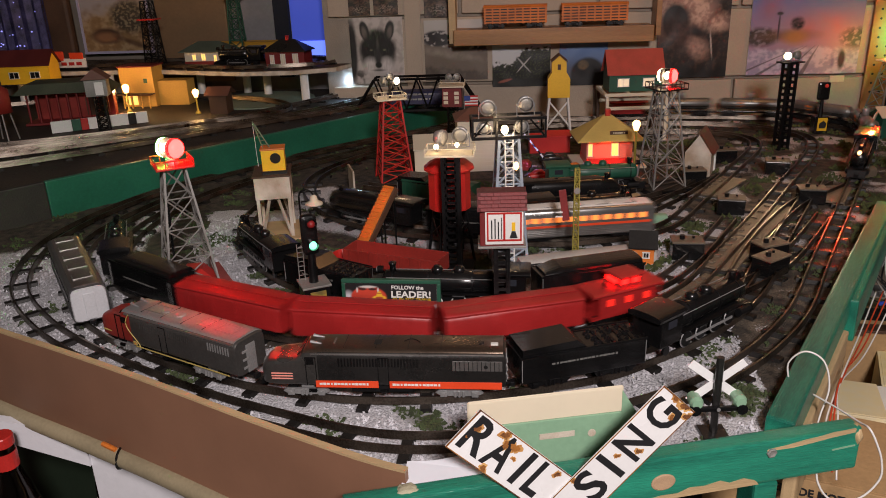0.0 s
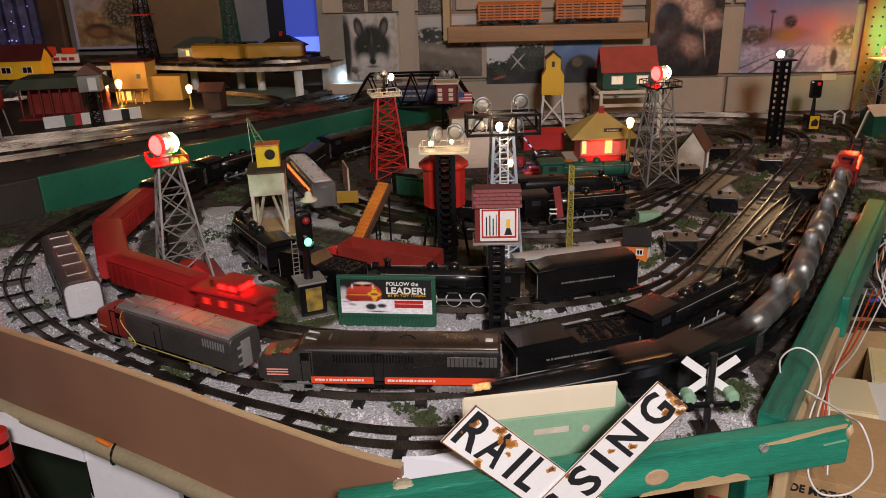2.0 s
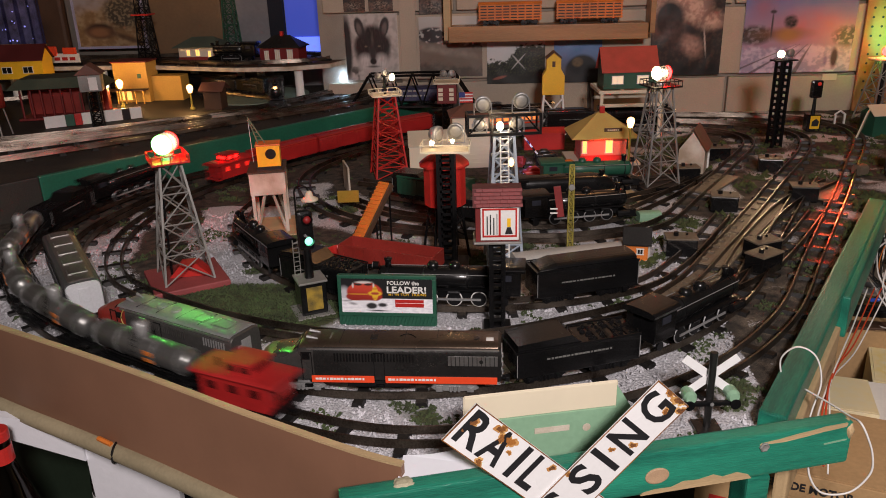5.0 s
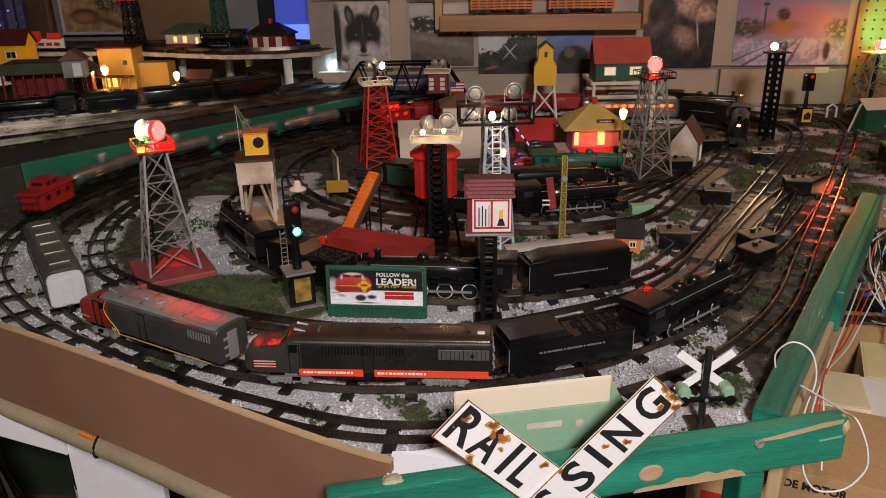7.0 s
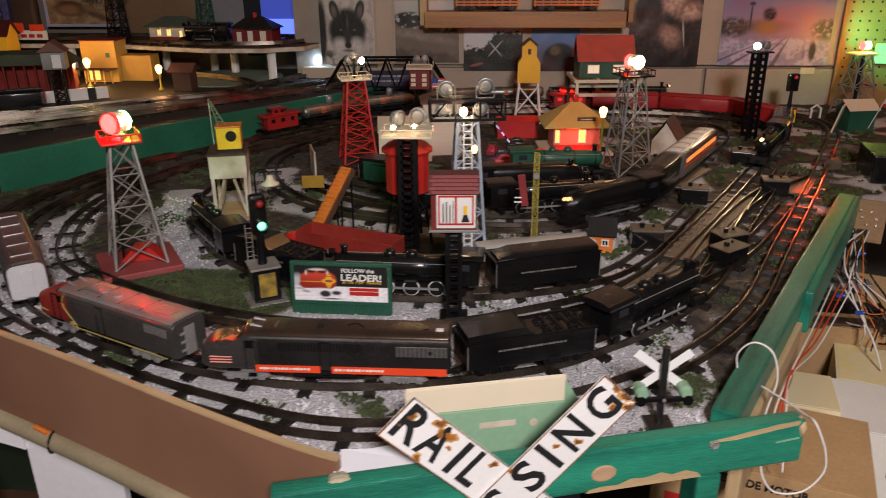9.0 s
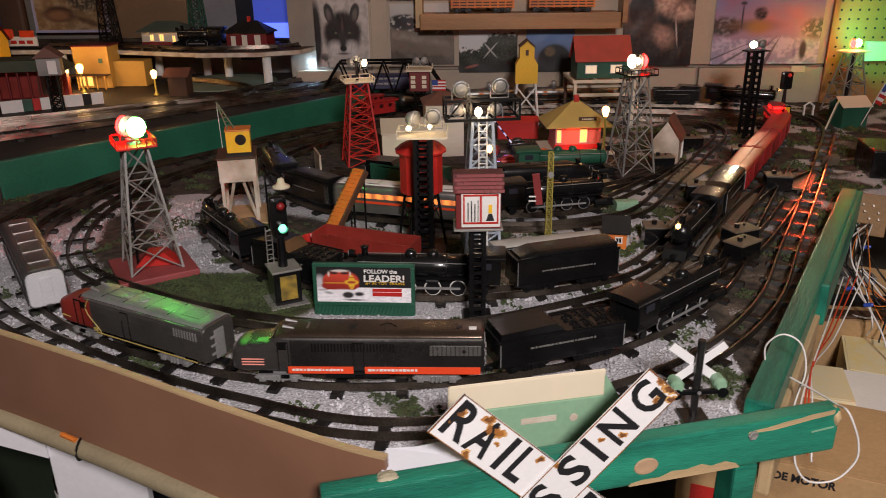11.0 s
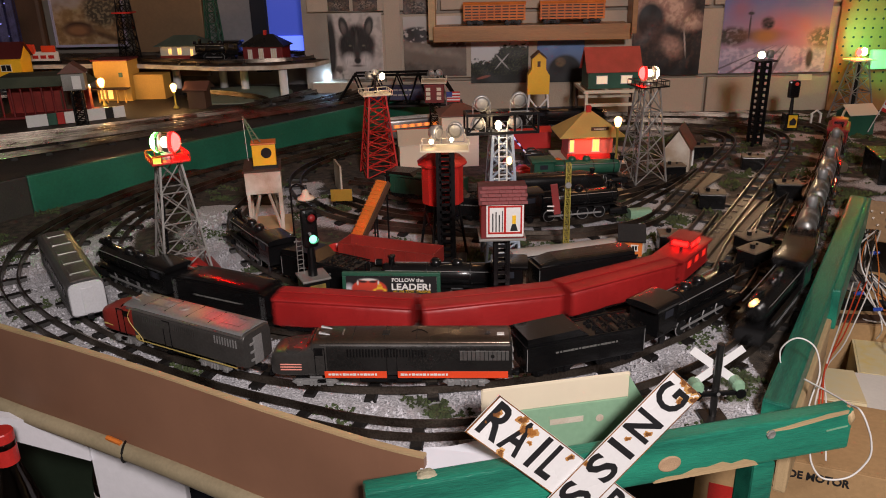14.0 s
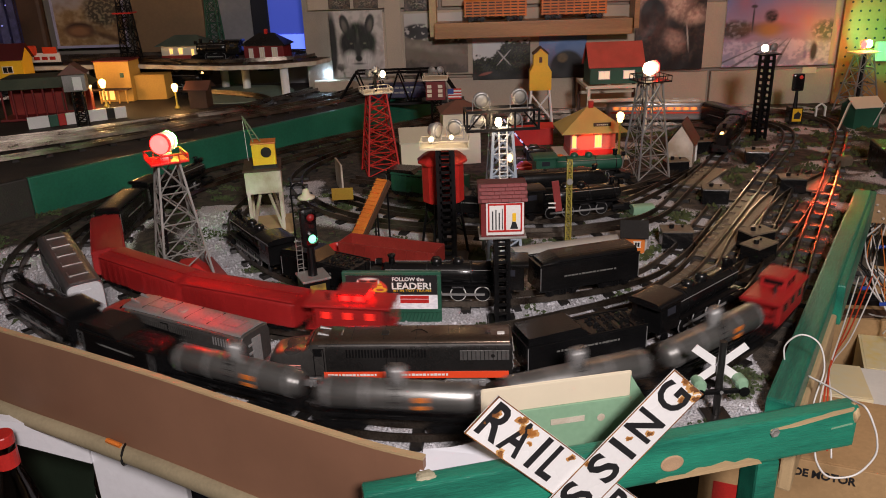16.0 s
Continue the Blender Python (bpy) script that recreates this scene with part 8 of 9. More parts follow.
def crossing(u, v):
    g, k = grain(u, v, 16, 4), grain(u, v, 40, 8)
    c = over((0.66, 0.62, 0.58), (0.60, 0.60, 0.62), v)
    edge = 0.50 + 0.34 * ramp(u, 0.28, 0.60) + 0.10 * g
    c = over(c, over((0.005, 0.006, 0.004), (0.060, 0.070, 0.024), ramp(k, -0.1, 0.6)), ramp(edge - v, 0, 0.05))
    c = over(c, (0.012, 0.012, 0.009), 0.85 * ramp(0.24 + 0.08 * g - v, 0, 0.08))
    for e in (-1, 1):
        c = over(c, (0.52, 0.48, 0.46), spot(u, v, 0.54, 0.47, 0.012, 0.20, 0.2, e * 0.62))
    c = over(c, (0.30, 0.09, 0.06), spot(u, v, 0.22, 0.13, 0.12, 0.028, 0.2, 0.3))
    return over(c, (0.30, 0.07, 0.05), ramp(v, 0.965, 0.975))


def tunnel(u, v):
    g = grain(u, v, 10, 6)
    c = over((0.10, 0.10, 0.13), (0.11, 0.20, 0.42), ramp(v, 0.2, 0.8))
    c = over(c, (0.012, 0.012, 0.014), spot(u, v, 0.60, 0.22, 0.36, 0.38, 0.08))
    c = over(c, (0.16, 0.10, 0.045), spot(u, v, 0.50, 0.44, 0.11, 0.10, 0.2) * (0.8 + 0.4 * g))
    return over(c, (0.010, 0.010, 0.012), ramp(0.16 + 0.05 * g - v, 0, 0.06))


def smoky(u, v):
    g, f = grain(u, v, 6, 11), grain(u, v, 20, 12)
    c = over((0.020, 0.013, 0.011), (0.05, 0.028, 0.02), ramp(f, -0.2, 0.5))
    plume = max(spot(u, v, 0.42, 0.97, 0.30, 0.20, 0.4), spot(u, v, 0.60, 0.78, 0.20, 0.17, 0.5), spot(u, v, 0.82, 0.66, 0.16, 0.10, 0.6), 0.8 * spot(u, v, 0.10, 0.80, 0.14, 0.25, 0.6))
    c = over(c, over((0.34, 0.19, 0.15), (0.60, 0.40, 0.31), ramp(f + g, -0.5, 0.6)), plume)
    c = over(c, (0.008, 0.006, 0.006), spot(u, v, 0.24, 0.68, 0.19, 0.21, 0.16))
    c = over(c, (0.085, 0.045, 0.036), 0.9 * spot(u, v, 0.36, 0.50, 0.26, 0.16, 0.6, -0.5) * (0.75 + 0.5 * f))
    c = over(c, (0.40, 0.24, 0.19), spot(u, v, 0.58, 0.36, 0.15, 0.11, 0.5, -0.7) * (0.85 + 0.4 * f))
    c = over(c, (0.02, 0.013, 0.012), spot(u, v, 0.55, 0.55, 0.10, 0.05, 0.5, -0.5))
    c = over(c, (0.50, 0.42, 0.38), spot(u, v, 0.76, 0.40, 0.010, 0.15, 0.4, 0.16))
    return over(c, (0.010, 0.008, 0.008), ramp(0.16 + 0.08 * g - v, 0, 0.10))


def snowscene(u, v):
    g, f = grain(u, v, 7, 15), grain(u, v, 26, 16)
    c = over((0.34, 0.23, 0.34), (0.13, 0.17, 0.40), ramp(v + 0.06 * g, 0.42, 1.0))
    c = over(c, (0.46, 0.16, 0.19), 0.80 * spot(u, v, 0.64, 0.56, 0.30, 0.15, 0.6) * (0.8 + 0.4 * g))
    c = over(c, (0.34, 0.12, 0.15), 0.6 * spot(u, v, 0.16, 0.78, 0.09, 0.12, 0.7))
    c = over(c, over((0.055, 0.04, 0.04), (0.22, 0.19, 0.22), ramp(f, -0.1, 0.5)), spot(u, v, 0.10, 0.45, 0.16, 0.11, 0.25))
    c = over(c, (0.17, 0.085, 0.05), 0.8 * spot(u, v, 0.34, 0.46, 0.22, 0.06, 0.6))
    c = over(c, over((0.30, 0.28, 0.42), (0.52, 0.46, 0.60), ramp(f + g, -0.5, 0.5)), ramp(0.34 + 0.03 * g - v, 0, 0.06))
    for x0, x1 in ((-0.10, 0.50), (0.10, 0.53), (0.34, 0.60), (0.50, 0.63)):
        k = (0.34 - v) / 0.34
        c = over(c, (0.075, 0.06, 0.075), 0.8 * ramp(0.008 + 0.022 * k - abs(u - (x1 + (x0 - x1) * k)), 0, 0.012) * (1 if 0 < k else 0))
    c = over(c, (0.40, 0.19, 0.06), 0.9 * spot(u, v, 0.41, 0.44, 0.10, 0.08, 0.5))
    c = over(c, (0.012, 0.010, 0.012), spot(u, v, 0.42, 0.60, 0.060, 0.075, 0.25) * (0.85 + 0.4 * f))
    c = over(c, (0.04, 0.032, 0.045), max(spot(u, v, 0.95, 0.42, 0.13, 0.12, 0.3) * ramp(f, -0.5, 0.1), spot(u, v, 0.85, 0.17, 0.03, 0.12, 0.3), spot(u, v, 0.255, 0.58, 0.008, 0.15, 0.4), spot(u, v, 0.255, 0.72, 0.028, 0.02, 0.3)))
    return over(c, (0.08, 0.08, 0.24), 0.7 * spot(u, v, 0.775, 0.14, 0.018, 0.06, 0.5))


def old_town(u, v):
    g, f = grain(u, v, 7, 21), grain(u, v, 22, 22)
    c = over((0.22, 0.13, 0.06), (0.36, 0.25, 0.14), ramp(g + 0.4 * f, -0.5, 0.5))
    c = over(c, (0.34, 0.30, 0.30), ramp(v + 0.1 * g - 0.3 * u, 0.45, 0.75))
    c = over(c, over((0.06, 0.045, 0.03), (0.26, 0.20, 0.12), ramp(f, -0.1, 0.4)), spot(u, v, 0.72, 0.58, 0.26, 0.26, 0.2))
    c = over(c, (0.06, 0.03, 0.02), spot(u, v, 0.34, 0.27, 0.22, 0.13, 0.2))
    c = over(c, (0.24, 0.12, 0.06), spot(u, v, 0.34, 0.25, 0.17, 0.08, 0.4))
    return over(c, (0.07, 0.035, 0.02), 0.8 * spot(u, v, 0.75, 0.14, 0.26, 0.04, 0.5, -0.4))


def snapshot(seed):
    def paint(u, v):
        g, f = grain(u, v, 4, seed), grain(u, v, 14, seed + 2)
        c = over((0.022, 0.017, 0.014), (0.13, 0.075, 0.05), ramp(g + 0.5 * f, -0.4, 0.6))
        return over(c, (0.34, 0.27, 0.22), spot(u, v, 0.5, 0.35, 0.26, 0.22, 0.6) * ramp(f, -0.2, 0.5))
    return paint


def picture(name, label, x0, x1, z0, z1, y, paint, border=None):
    """A flat printed photograph on the wall; paint gives its ink by shares of its width and height."""
    ob = thing(name, label, "poster", pose(0, 0, 0))
    w, h = x1 - x0, z1 - z0
    n, m = max(int(w / 0.0022), 8), max(int(h / 0.0022), 8)
    verts = [(x0 + w * i / n, y - 0.0016 + 0.0012 * noise.noise((x0 + i * 0.06, j * 0.05, 3)), z0 + h * j / m) for j in range(m + 1) for i in range(n + 1)]
    faces = [(j * (n + 1) + i, j * (n + 1) + i + 1, (j + 1) * (n + 1) + i + 1, (j + 1) * (n + 1) + i) for j in range(m) for i in range(n)]
    me = bpy.data.meshes.new("sheet")
    me.from_pydata(verts, [], faces)
    me.materials.append(PRINTPAPER)
    at = me.color_attributes.new("ink", "FLOAT_COLOR", "POINT")
    at.data.foreach_set("color", [q for j in range(m + 1) for i in range(n + 1) for q in (*[max(k, 0.004) for k in paint(i / n, j / m)], 1.0)])
    me.polygons.foreach_set("use_smooth", [True] * len(faces))
    new("sheet", me).parent = ob
    bm = B()
    box(bm, ((x0 + x1) / 2, y + 0.0012, (z0 + z1) / 2), (w, 0.0016, h))
    part("backing", bm, CREAM, ob)
    if border:
        bm = B()
        for c_, s_ in ((((x0 + x1) / 2, y - 0.002, z1), (w + 0.012, 0.006, 0.008)), (((x0 + x1) / 2, y - 0.002, z0), (w + 0.012, 0.006, 0.008)), ((x0, y - 0.002, (z0 + z1) / 2), (0.008, 0.006, h - 0.009)), ((x1, y - 0.002, (z0 + z1) / 2), (0.008, 0.006, h - 0.009))):
            box(bm, c_, s_)
        part("frame", bm, border, ob)
    return ob


WY = 2.407
picture("wolf_poster", "black and white poster of a wolf's face", -0.412, -0.252, 0.112, 0.305, WY, wolf)
picture("hillside_poster", "grey photograph poster of a train on a hillside", -0.188, -0.0, 0.118, 0.292, WY, hillside)
picture("crossing_poster", "photograph poster of dark trees and a crossing sign", 0.014, 0.186, 0.094, 0.230, WY, crossing)
picture("tunnel_poster", "blue photograph poster of a dark engine", 0.212, 0.352, 0.094, 0.228, WY, tunnel)
picture("smoke_poster", "dark photograph poster of brown shapes and pale smoke", 0.492, 0.694, 0.110, 0.345, WY, smoky)
picture("snow_poster", "dusky photograph poster of a steam train in snow", 0.752, 1.060, 0.112, 0.350, WY, snowscene)
bm = B()
box(bm, (1.01, WY, 0.097), (0.040, 0.003, 0.018), None, 0.0004)
solid("small_print", bm, CREAM, "small cream card under the snow poster", "card")
for k_, (x0_, x1_) in enumerate(((-0.41, -0.345), (-0.335, -0.262), (-0.185, -0.105))):
    picture("upper_print", "small dark photograph print above the posters", x0_, x1_, 0.300 + (0.012 if k_ < 2 else 0), 0.36, WY, snapshot(40.0 + 5 * k_))
bm = B()
box(bm, (-0.221, 2.411, 0.30), (0.048, 0.006, 0.60), None, 0.001)
solid("pier", bm, WALLPAINT, "beige masonry pier strip beside the wolf poster", "pier", kind="structure")

ob = thing("wall_shelf", "varnished pine wall shelf with thick front edge", "shelf", pose(0, 0, 0))
bm = B()
box(bm, (0.187, 2.372, 0.262), (0.556, 0.09, 0.012), None, 0.001)
part("board", bm, SHELFWOOD, ob)
bm = B()
box(bm, (0.187, 2.324, 0.247), (0.562, 0.010, 0.044), None, 0.002)
part("front_edge", bm, SHELFWOOD, ob)
bm = B()
box(bm, (0.480, 2.366, 0.33), (0.014, 0.08, 0.18), None, 0.001)
part("upright", bm, SHELFWOOD, ob)
bm = B()
box(bm, (-0.098, 2.372, 0.33), (0.020, 0.07, 0.20), None, 0.001)
part("upright", bm, RAWWOOD, ob)
for x0_, x1_ in ((-0.008, 0.172), (0.212, 0.398)):
    ob = thing("stock_car", "orange slatted stock car displayed on the shelf", "model stock car", pose((x0_ + x1_) / 2, 2.362, 0.2685), "shelf stock cars")
    L_ = x1_ - x0_
    bm = B()
    box(bm, (0, 0, 0.036), (L_ - 0.006, 0.036, 0.044))
    part("inner_body", bm, DARKWOOD, ob)
    for y_ in (-0.0195, 0.0195):
        for k_ in range(6):
            bm = B()
            box(bm, (0, y_, 0.017 + k_ * 0.0078), (L_, 0.0016, 0.0044))
            part("slat", bm, ORANGE, ob)
        for k_ in range(9):
            bm = B()
            box(bm, (-L_ / 2 + 0.004 + k_ * (L_ - 0.008) / 8, y_ * 1.06, 0.036), (0.004, 0.0016, 0.046))
            part("stake", bm, ORANGE, ob)
    bm = B()
    loft(bm, [(-L_ / 2, 0.022, 0.056, 0.064), (L_ / 2, 0.022, 0.056, 0.064)], 2.4, 16)
    part("roof", bm, ORANGE, ob, smooth=True)
    for x_ in (-L_ / 2 + 0.035, L_ / 2 - 0.035):
        truck(ob, x_)
ob = thing("display_track", "short display track under the stock cars", "railway track", pose(0.2, 2.362, 0.2605))
for y_ in (-0.012, 0.012):
    bm = B()
    box(bm, (0, y_, 0.0047), (0.50, 0.003, 0.0065))
    part("rail", bm, BLACKMET, ob)

# pegboard with real holes drawn as dark plugs
ob = thing("pegboard", "brown perforated pegboard panel at the wall's end", "pegboard", kind="structure")
bm = B()
box(bm, (1.36, 2.395, 0.40), (0.56, 0.008, 1.10), None, 0.001)
part("panel", bm, PEG, ob)
bm = B()
lathe(bm, [(0.0034, 0), (0.0034, 0.0008), (0.002, 0.001)], seg=8, m=pose(0, 0, 0, 90))
HOLE = mesh_of("hole", bm, INK)
for i_ in range(9):
    for j_ in range(12):
        o_ = new("hole", HOLE)
        o_.parent = ob
        o_.matrix_basis = pose(1.10 + 0.0254 * i_, 2.3909, 0.06 + 0.0254 * j_)
bm = B()
box(bm, (0, 0, 0), (0.075, 0.02, 0.055), None, 0.004)
solid("wall_box", bm, CREAM, "pale plastic box hung on the pegboard", "box", pose(1.215, 2.378, 0.15))

# left wall: framed print, string lights, blue screen, bark
picture("framed_print", "framed warm print of rocks and village", -1.36, -1.125, 0.205, 0.40, 2.61, old_town, M("lilac_frame", (0.42, 0.40, 0.55), 0.4, 0, 0.2, 40, 0.05))
ob = thing("glowing_screen", "blue glowing screen in a dark recess", "screen", pose(0, 0, 0))
bm = B()
box(bm, (-0.593, 2.622, 0.27), (0.112, 0.004, 0.21), None, 0.001)
part("panel", bm, M("dim_blue_panel", (0.06, 0.10, 0.62), emit=0.38), ob)
bm = B()
box(bm, (-0.593, 2.6185, 0.195), (0.108, 0.002, 0.058))
part("bright_area", bm, BLUEGLOW, ob)
bm = B()
box(bm, (-0.676, 2.615, 0.26), (0.05, 0.02, 0.30), None, 0.002)
part("side_board", bm, NAVY, ob)
ob = thing("curtain", "dark purple-blue tinsel curtain with faint sparkles", "curtain", kind="structure")
rng = random.Random(6)
bm = B()
pts_ = [(-2.0 + 0.02 * k, 2.60 - 0.012 * (k % 2) - 0.008 * math.sin(k)) for k in range(28)]
va, vb = [bm.verts.new((x, y, 0.1)) for x, y in pts_], [bm.verts.new((x, y, 0.7)) for x, y in pts_]
for k in range(27):
    bm.faces.new((va[k], va[k + 1], vb[k + 1], vb[k]))
part("cloth", bm, M("tinsel_cloth", (0.10, 0.09, 0.22), 0.35, 0.3, 0, 160, 0.6, (0.015, 0.013, 0.03)), ob)
bm = B()
for k in range(70):
    ball(bm, (rng.uniform(-1.9, -1.47), 2.572, rng.uniform(0.17, 0.42)), rng.uniform(0.0012, 0.003), 6)
tagged(part("sparkle", bm, M("sparkle_light", (0.3, 0.3, 1.0), emit=1.2), ob), kind="stuff")
bm = B()
box(bm, (-1.43, 2.60, 0.3), (0.09, 0.03, 0.5), None, 0.012)
solid("bark_post", bm, DARKWOOD, "dark rough wooden post beside the framed print", "post", kind="structure")
bm = B()
box(bm, (-0.98, 2.62, 0.35), (0.24, 0.02, 0.5), None, 0.004)
solid("brown_panel", bm, M("brown_wall_panel", (0.20, 0.12, 0.06), 0.6, 0, 0.25, 20, 0.1), "plain brown wall panel behind the deck", "wall panel", kind="structure")
bm = B()
box(bm, (-0.66, 2.64, 0.2), (0.44, 0.02, 0.8), None, 0.002)
solid("grey_wall_panel", bm, M("grey_lilac_wall", (0.24, 0.23, 0.24), 0.7, 0, 0.2, 16, 0.1), "grey painted wall panel behind the deck", "wall panel", kind="structure")


# ---- under the table and beside it ----
bm = B()
box(bm, (0, 0, 0), (0.118, 0.012, 0.62), None, 0.001)
solid("white_panel", bm, PLASTERWHITE, "white painted table leg panel under the fascia", "panel", pose(-0.405, 0.85, -0.40, 0, 0, -2), kind="structure")
bm = B()
prism(bm, [(-0.70, -0.05), (-0.463, -0.085), (-0.463, -0.135), (-0.70, -0.06)], 0.842, 0.854)
solid("painted_brace", bm, PLASTERWHITE, "white painted brace under the fascia", "brace", kind="structure")
bm = B()
box(bm, (-0.2, 1.05, -0.45), (0.9, 0.02, 0.79), None, 0.002)
solid("dark_cloth", bm, NAVY, "dark navy cloth hanging under the table", "cloth", kind="structure")
bm = B()
box(bm, (-0.75, 1.0, -0.36), (0.56, 0.02, 0.62), None, 0.002)
solid("green_backing", bm, M("dark_green_board", (0.012, 0.022, 0.012), 0.5, 0, 0.3, 20, 0.1), "dark green board under the table", "board", kind="structure")
bm = B()
box(bm, (-0.62, 0.86, -0.315), (0.42, 0.22, 0.02), None, 0.002)
box(bm, (-0.80, 0.86, -0.59), (0.03, 0.2, 0.53)), box(bm, (-0.44, 0.87, -0.59), (0.03, 0.2, 0.53))
solid("bottle_shelf", bm, DARKWOOD, "dark wooden shelf under the table", "shelf")
for x_, y_, cap in ((-0.541, 0.800, RED), (-0.487, 0.915, BLACK)):
    ob = thing("bottle", "dark cola bottle with red neck label" if cap is RED else "dark glass bottle beside the white panel", "bottle", pose(x_, y_, -0.3045) @ Matrix.Scale(1.0 if cap is RED else 0.74, 4), "bottles")
    bm = B()
    lathe(bm, [(0.028, 0), (0.031, 0.006), (0.031, 0.10), (0.030, 0.125), (0.020, 0.170), (0.0135, 0.195), (0.0135, 0.228), (0.012, 0.230)], seg=24)
    part("glass", bm, BOTTLE, ob, smooth=True)
    bm = B()
    lathe(bm, [(0.0145, 0.2305), (0.0145, 0.242), (0.0135, 0.2435)], seg=18)
    part("cap", bm, cap, ob)
    bm = B()
    lathe(bm, [(0.0142, 0.200), (0.0142, 0.222)], seg=18)
    part("neck_label", bm, cap, ob)
    bm = B()
    lathe(bm, [(0.0315, 0.04), (0.0315, 0.095)], seg=24)
    part("label", bm, WHITE, ob)


def carton(name, label, m, s, mat, flaps=True, cat="cardboard box"):
    ob = thing(name, label, cat, m)
    w, d, h = s
    t = 0.004
    for c_, q_ in (((0, -d / 2 + t / 2, h / 2), (w, t, h)), ((0, d / 2 - t / 2, h / 2), (w, t, h)), ((-w / 2 + t / 2, 0, h / 2), (t, d - 2 * t, h)), ((w / 2 - t / 2, 0, h / 2), (t, d - 2 * t, h))):
        bm = B()
        box(bm, c_, q_, None, 0.0008)
        part("side", bm, mat, ob)
    bm = B()
    box(bm, (0, 0, 0.003), (w - 2 * t, d - 2 * t, 0.005))
    part("bottom", bm, mat, ob)
    if flaps:
        bm = B()
        box(bm, (0, -d * 0.25 - d / 2, h + 0.001), (w * 0.96, d * 0.46, 0.003), None, 0.0006)
        bmesh.ops.rotate(bm, verts=bm.verts, cent=(0, -d / 2, h), matrix=Matrix.Rotation(radians(48), 3, "X"))
        part("flap", bm, mat, ob)
        bm = B()
        box(bm, (w / 2 + w * 0.14, 0, h + 0.001), (w * 0.27, d * 0.9, 0.003), None, 0.0006)
        bmesh.ops.rotate(bm, verts=bm.verts, cent=(w / 2, 0, h), matrix=Matrix.Rotation(radians(25), 3, "Y"))
        part("flap", bm, mat, ob)
    else:
        bm = B()
        box(bm, (0, 0, h - 0.001), (w - 2 * t, d - 2 * t, 0.003))
        part("top", bm, mat, ob)
    return ob


bench = thing("side_bench", "low wooden bench holding cartons beside the table", "bench", pose(0.83, 1.22, 0, 0, 0, -28))
bm = B()
box(bm, (0, 0, -0.372), (0.66, 1.30, 0.022), None, 0.002)
part("top", bm, M("olive_worn_board", (0.30, 0.26, 0.13), 0.6, 0, 0.35, 20, 0.2), bench)
for x_ in (-0.30, 0.30):
    for y_ in (-0.6, 0.6):
        bm = B()
        box(bm, (x_, y_, -0.617), (0.04, 0.04, 0.466))
        part("leg", bm, RAWWOOD, bench)
oil = carton("oil_carton", "open printed oil carton standing beside the table leg", pose(0.445, 0.895, -0.358, 0, 0, -20), (0.235, 0.16, 0.245), CARD, False)
text_part("print_line", "ACEITE DE MOTOR", 0.0145, INK, oil, pose(-0.003, -0.0806, 0.228, 90, 0, 0), width=0.112, bold=0.0004)
bm = B()
box(bm, (-0.078, -0.0806, 0.17), (0.045, 0.0008, 0.040))
part("print_block", bm, RED, oil, "pale red printed block")
bm = B()
box(bm, (0.04, -0.0806, 0.178), (0.10, 0.0008, 0.010))
part("print_bar", bm, INK, oil)
carton("cream_carton", "closed cream carton standing on the bench", pose(0.560, 1.085, -0.361, 0, 0, -14), (0.10, 0.10, 0.20), M("cream_carton_board", (0.74, 0.60, 0.30), 0.6, 0, 0.3, 14, 0.05, (0.70, 0.62, 0.44)), False)
wb = carton("white_carton", "white appliance carton with blue rounded print", pose(0.668, 1.050, -0.361, 0, 0, -16), (0.16, 0.14, 0.19), M("white_carton_board", (0.80, 0.78, 0.72), 0.6, 0, 0.1, 30, 0.05), False)
bm = B()
prism(bm, [(-0.078, 0.02), (-0.078, 0.155), (-0.05, 0.15), (-0.015, 0.11), (0.0, 0.02)], -0.0712, -0.0704)
part("print_curve", bm, M("print_navy", (0.02, 0.03, 0.12), 0.5, 0, 0.2, 40, 0), wb, "dark blue printed curve")
bm = B()
box(bm, (0.035, -0.0708, 0.055), (0.05, 0.0008, 0.05))
part("print_block", bm, DULLYELLOW, wb)
bars(wb, "lettering", 0.0, 0.06, -0.0709, 0.13, 0.010, SIDEGREY, 6)
carton("yellow_carton", "white and yellow carton lying on the bench", pose(0.735, 1.205, -0.361, 0, 0, -20), (0.13, 0.13, 0.17), M("pale_yellow_carton", (0.74, 0.58, 0.16), 0.6, 0, 0.3, 12, 0.05, (0.72, 0.68, 0.52)), False)
carton("flap_carton", "brown cardboard carton with raised flap on the bench", pose(0.700, 1.345, -0.361, 0, 0, -14), (0.15, 0.12, 0.20), CARD, False)
carton("tall_carton", "large brown cardboard sheet carton on the bench", pose(0.87, 1.42, -0.361, 0, 0, -24), (0.17, 0.16, 0.20), CARD)
ob = thing("tool_rack", "dark metal drawer rails stacked on the bench", "metal rails", pose(0.715, 1.40, -0.150, 0, 0, -6))
for k_, (dy, dz, m_) in enumerate(((0, 0.02, DULLSILVER), (-0.05, -0.004, BLACKMET), (-0.10, -0.012, DARKWOOD), (-0.04, -0.03, BLACKMET), (-0.09, -0.036, RAWWOOD))):
    bm = B()
    box(bm, (0.01 * k_, dy, dz), (0.15, 0.028, 0.012), None, 0.0015)
    part("rail_bar", bm, m_, ob)
bm = B()
box(bm, (0, -0.04, -0.105), (0.12, 0.13, 0.125), None, 0.002)
part("carton_under", bm, CARDDARK, ob)
ob = thing("terminal_board", "upright raw wood terminal board with brass screws", "terminal board", pose(0.775, 1.44, 0.0, -14, 0, -28))
bm = B()
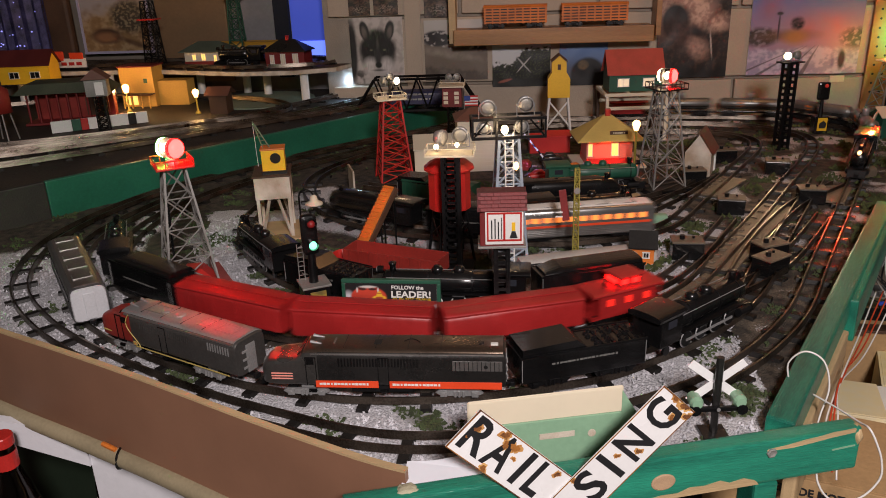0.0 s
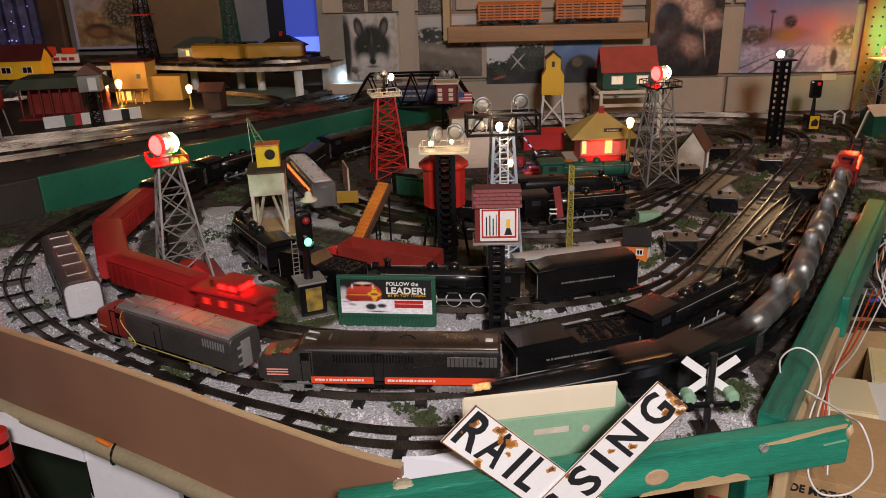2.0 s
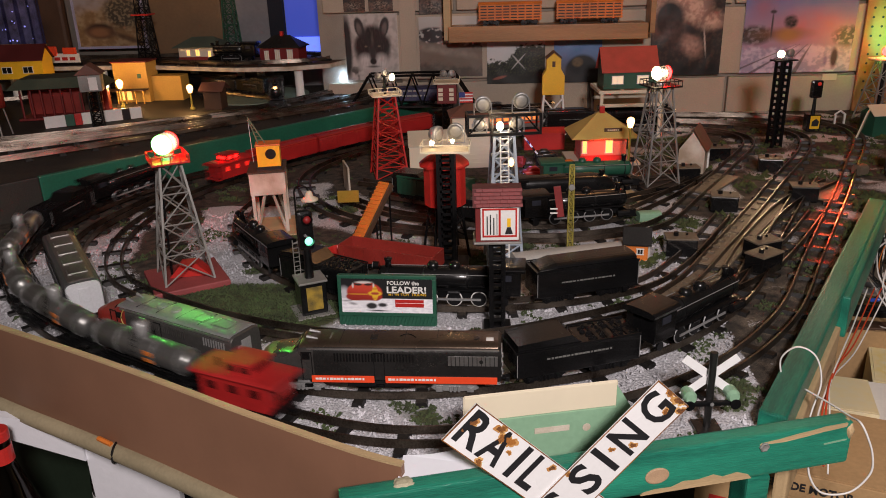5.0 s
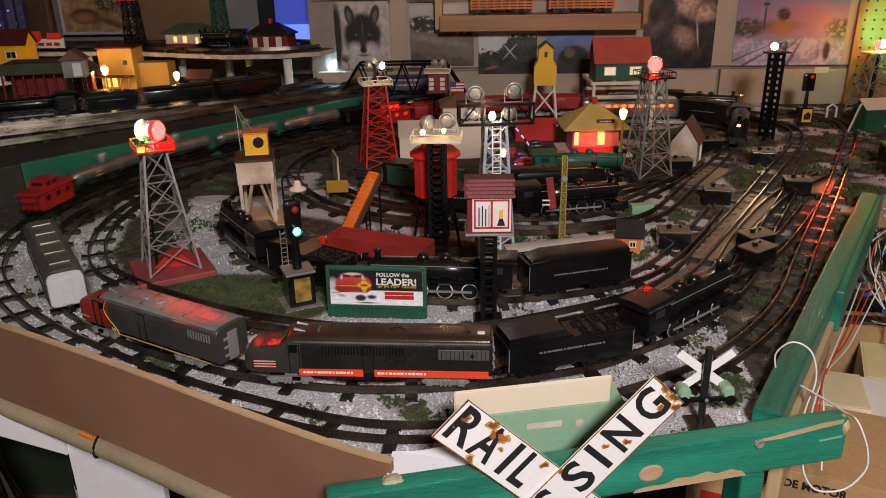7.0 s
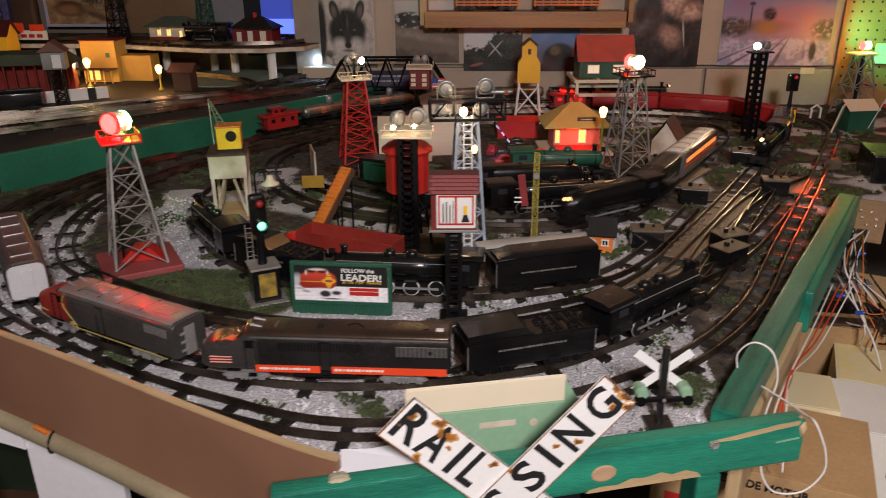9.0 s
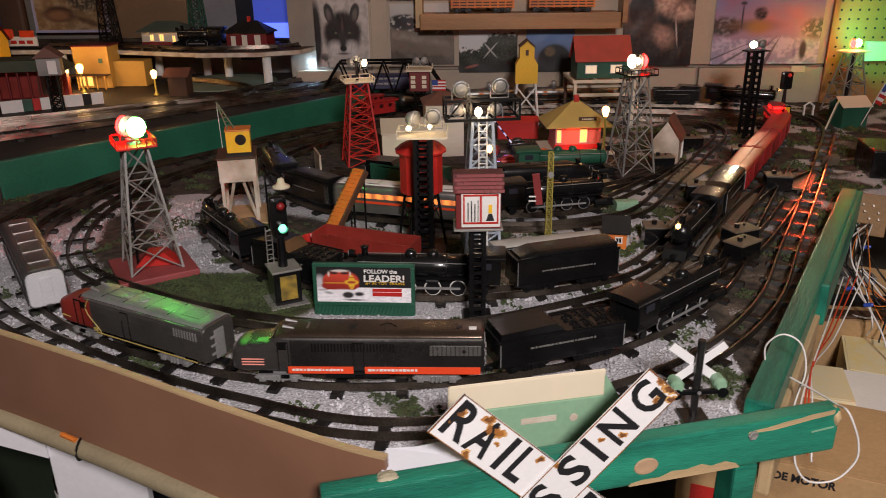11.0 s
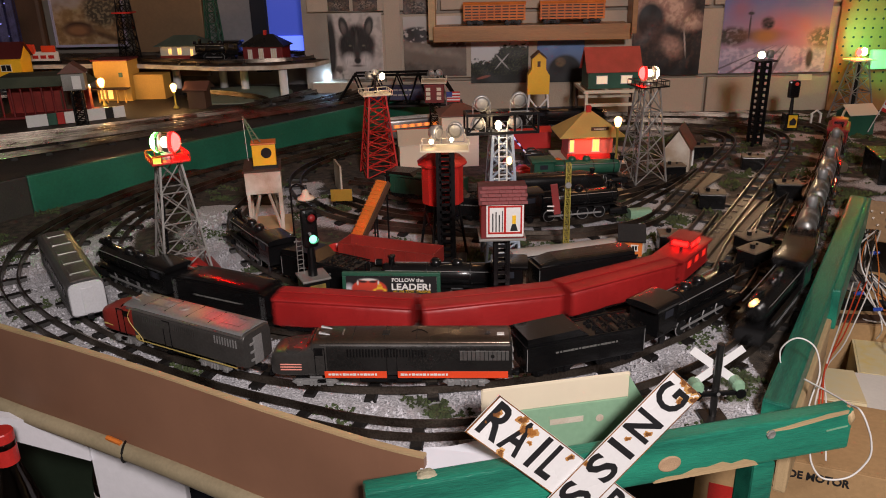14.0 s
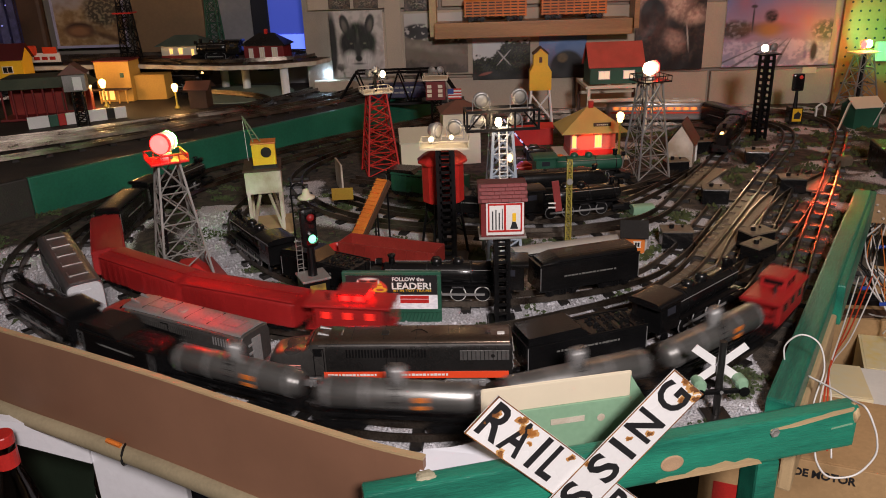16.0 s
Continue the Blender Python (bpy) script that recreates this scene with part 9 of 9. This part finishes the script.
box(bm, (0, 0, -0.022), (0.075, 0.012, 0.075), None, 0.002)
part("board", bm, M("stained_terminal_wood", (0.30, 0.17, 0.07), 0.6, 0, 0.4, 40, 0.2), ob)
for k_ in range(9):
    bm = B()
    rod(bm, (-0.024 + 0.006 * k_ * (1 + 0.1 * (k_ % 2)), -0.005, -0.005 - 0.012 * (k_ % 3)), (-0.024 + 0.006 * k_ * (1 + 0.1 * (k_ % 2)), -0.011, -0.004 - 0.012 * (k_ % 3)), 0.0022, seg=8)
    part("screw", bm, RAILSTEEL, ob)

WIRE_LOOP = [(0.396, 0.806, 0.010), (0.410, 0.775, 0.012), (0.418, 0.745, 0.016), (0.420, 0.728, 0.020), (0.426, 0.722, 0.008), (0.433, 0.720, -0.012), (0.434, 0.720, -0.034), (0.418, 0.720, -0.056), (0.392, 0.720, -0.058), (0.378, 0.722, -0.040), (0.376, 0.728, -0.018)]
WIRES = [M("red_wire", (0.55, 0.06, 0.02), 0.4, 0, 0.1, 60, 0), M("white_wire", (0.75, 0.73, 0.70), 0.4, 0, 0.1, 60, 0), M("black_wire", (0.015, 0.015, 0.016), 0.4, 0, 0.1, 60, 0), M("orange_wire", (0.70, 0.20, 0.04), 0.4, 0, 0.1, 60, 0)]


def wire(pts, mat, r=0.0010, label="loose electric wire hanging beside the table"):
    fine = []
    P = [Vector(p) for p in pts]
    for i in range(len(P) - 1):
        a, b, c, d = P[max(i - 1, 0)], P[i], P[i + 1], P[min(i + 2, len(P) - 1)]
        for k in range(8):
            t = k / 8
            fine.append(0.5 * (2 * b + (c - a) * t + (2 * a - 5 * b + 4 * c - d) * t * t + (3 * b - a - 3 * c + d) * t ** 3))
    bm = B()
    sweep(bm, fine + [P[-1]], r, 6)
    solid("wire", bm, mat, label, "wire", group="loose wires", smooth=True)


wire([(0.376, 0.822, 0.016), (0.372, 0.820, 0.040), (0.384, 0.812, 0.058), (0.402, 0.806, 0.050), (0.409, 0.800, 0.022), (0.402, 0.795, -0.010), (0.396, 0.79, -0.05)], WIRES[1], label="thin white wire looping over the teal rail")
wire(WIRE_LOOP, WIRES[1], 0.0011, "white wire drooping over the beam's end")
for k_ in range(4):
    wire([(0.620 + 0.01 * k_, 1.17, -0.03), (0.545 + 0.004 * k_, 1.04, -0.035 - 0.01 * k_), (0.470, 0.91, -0.03 - 0.008 * (k_ % 2)), (0.425 + 0.004 * k_, 0.83, -0.035), (0.405 + 0.006 * k_, 0.78, -0.05 - 0.01 * k_)], WIRES[0] if k_ % 3 else WIRES[1], 0.0011, "twisted red and white wires along the rail")
rng = random.Random(21)
for k_ in range(16):
    x_, y_, z_ = 0.70 + rng.uniform(-0.02, 0.04), 1.33 + rng.uniform(-0.06, 0.06), -0.03
    p_ = [(0.755 + rng.uniform(-0.01, 0.03), 1.425, -0.035)]
    for j_ in range(4):
        p_.append((x_ + 0.03 * j_ * rng.uniform(0.2, 1.3), y_ - 0.03 * j_ * rng.uniform(0.1, 1.2), z_ - 0.035 * (j_ + 1) + rng.uniform(-0.02, 0.02)))
    wire(p_, WIRES[(2, 1, 2, 1, 3, 2)[k_ % 6]], rng.uniform(0.0009, 0.0016), "tangled wire hanging below the terminal board")
for x_, y_, z_ in ((0.665, 1.245, -0.085), (0.690, 1.225, -0.105), (0.73, 1.34, -0.05)):
    bm = B()
    lathe(bm, [(0.0035, 0), (0.003, 0.012), (0.0018, 0.014)], seg=10)
    solid("wire_nut", bm, M("blue_wire_nut", (0.03, 0.08, 0.45), 0.4, 0, 0.1, 60, 0), "blue plastic wire connector in the tangle", "wire connector", pose(x_, y_, z_, 40, 60, 0), "wire connectors")
wire([(0.70, 1.0, -0.168), (0.675, 1.0, -0.12), (0.70, 0.99, -0.105), (0.74, 0.97, -0.13), (0.77, 0.94, -0.20)], WIRES[2], 0.0022, "black cable looped over the white carton")
wire([(0.72, 1.30, -0.10), (0.77, 1.27, -0.13), (0.84, 1.30, -0.14), (0.90, 1.26, -0.20)], WIRES[3], 0.003, "orange cord lying beside the cartons")
# dark shed of boxes beyond the rail
bm = B()
box(bm, (0, 0, 0.028), (0.26, 0.12, 0.056), None, 0.003)
solid("power_unit", bm, BLACK, "black power unit on the table's corner", "power unit", pose(0.99, 1.63, 0, 0, 0, -10))
bm = B()
loft(bm, [(-0.012, 0.012, 0, 0.022), (0.012, 0.012, 0, 0.022)], 2.4, 14)
solid("pale_rock", bm, BOARDTAN, "pale rounded rock beside the outer rails", "rock", pose(0.82, 1.70, 0, 0, 0, 30), smooth=True)


motions()
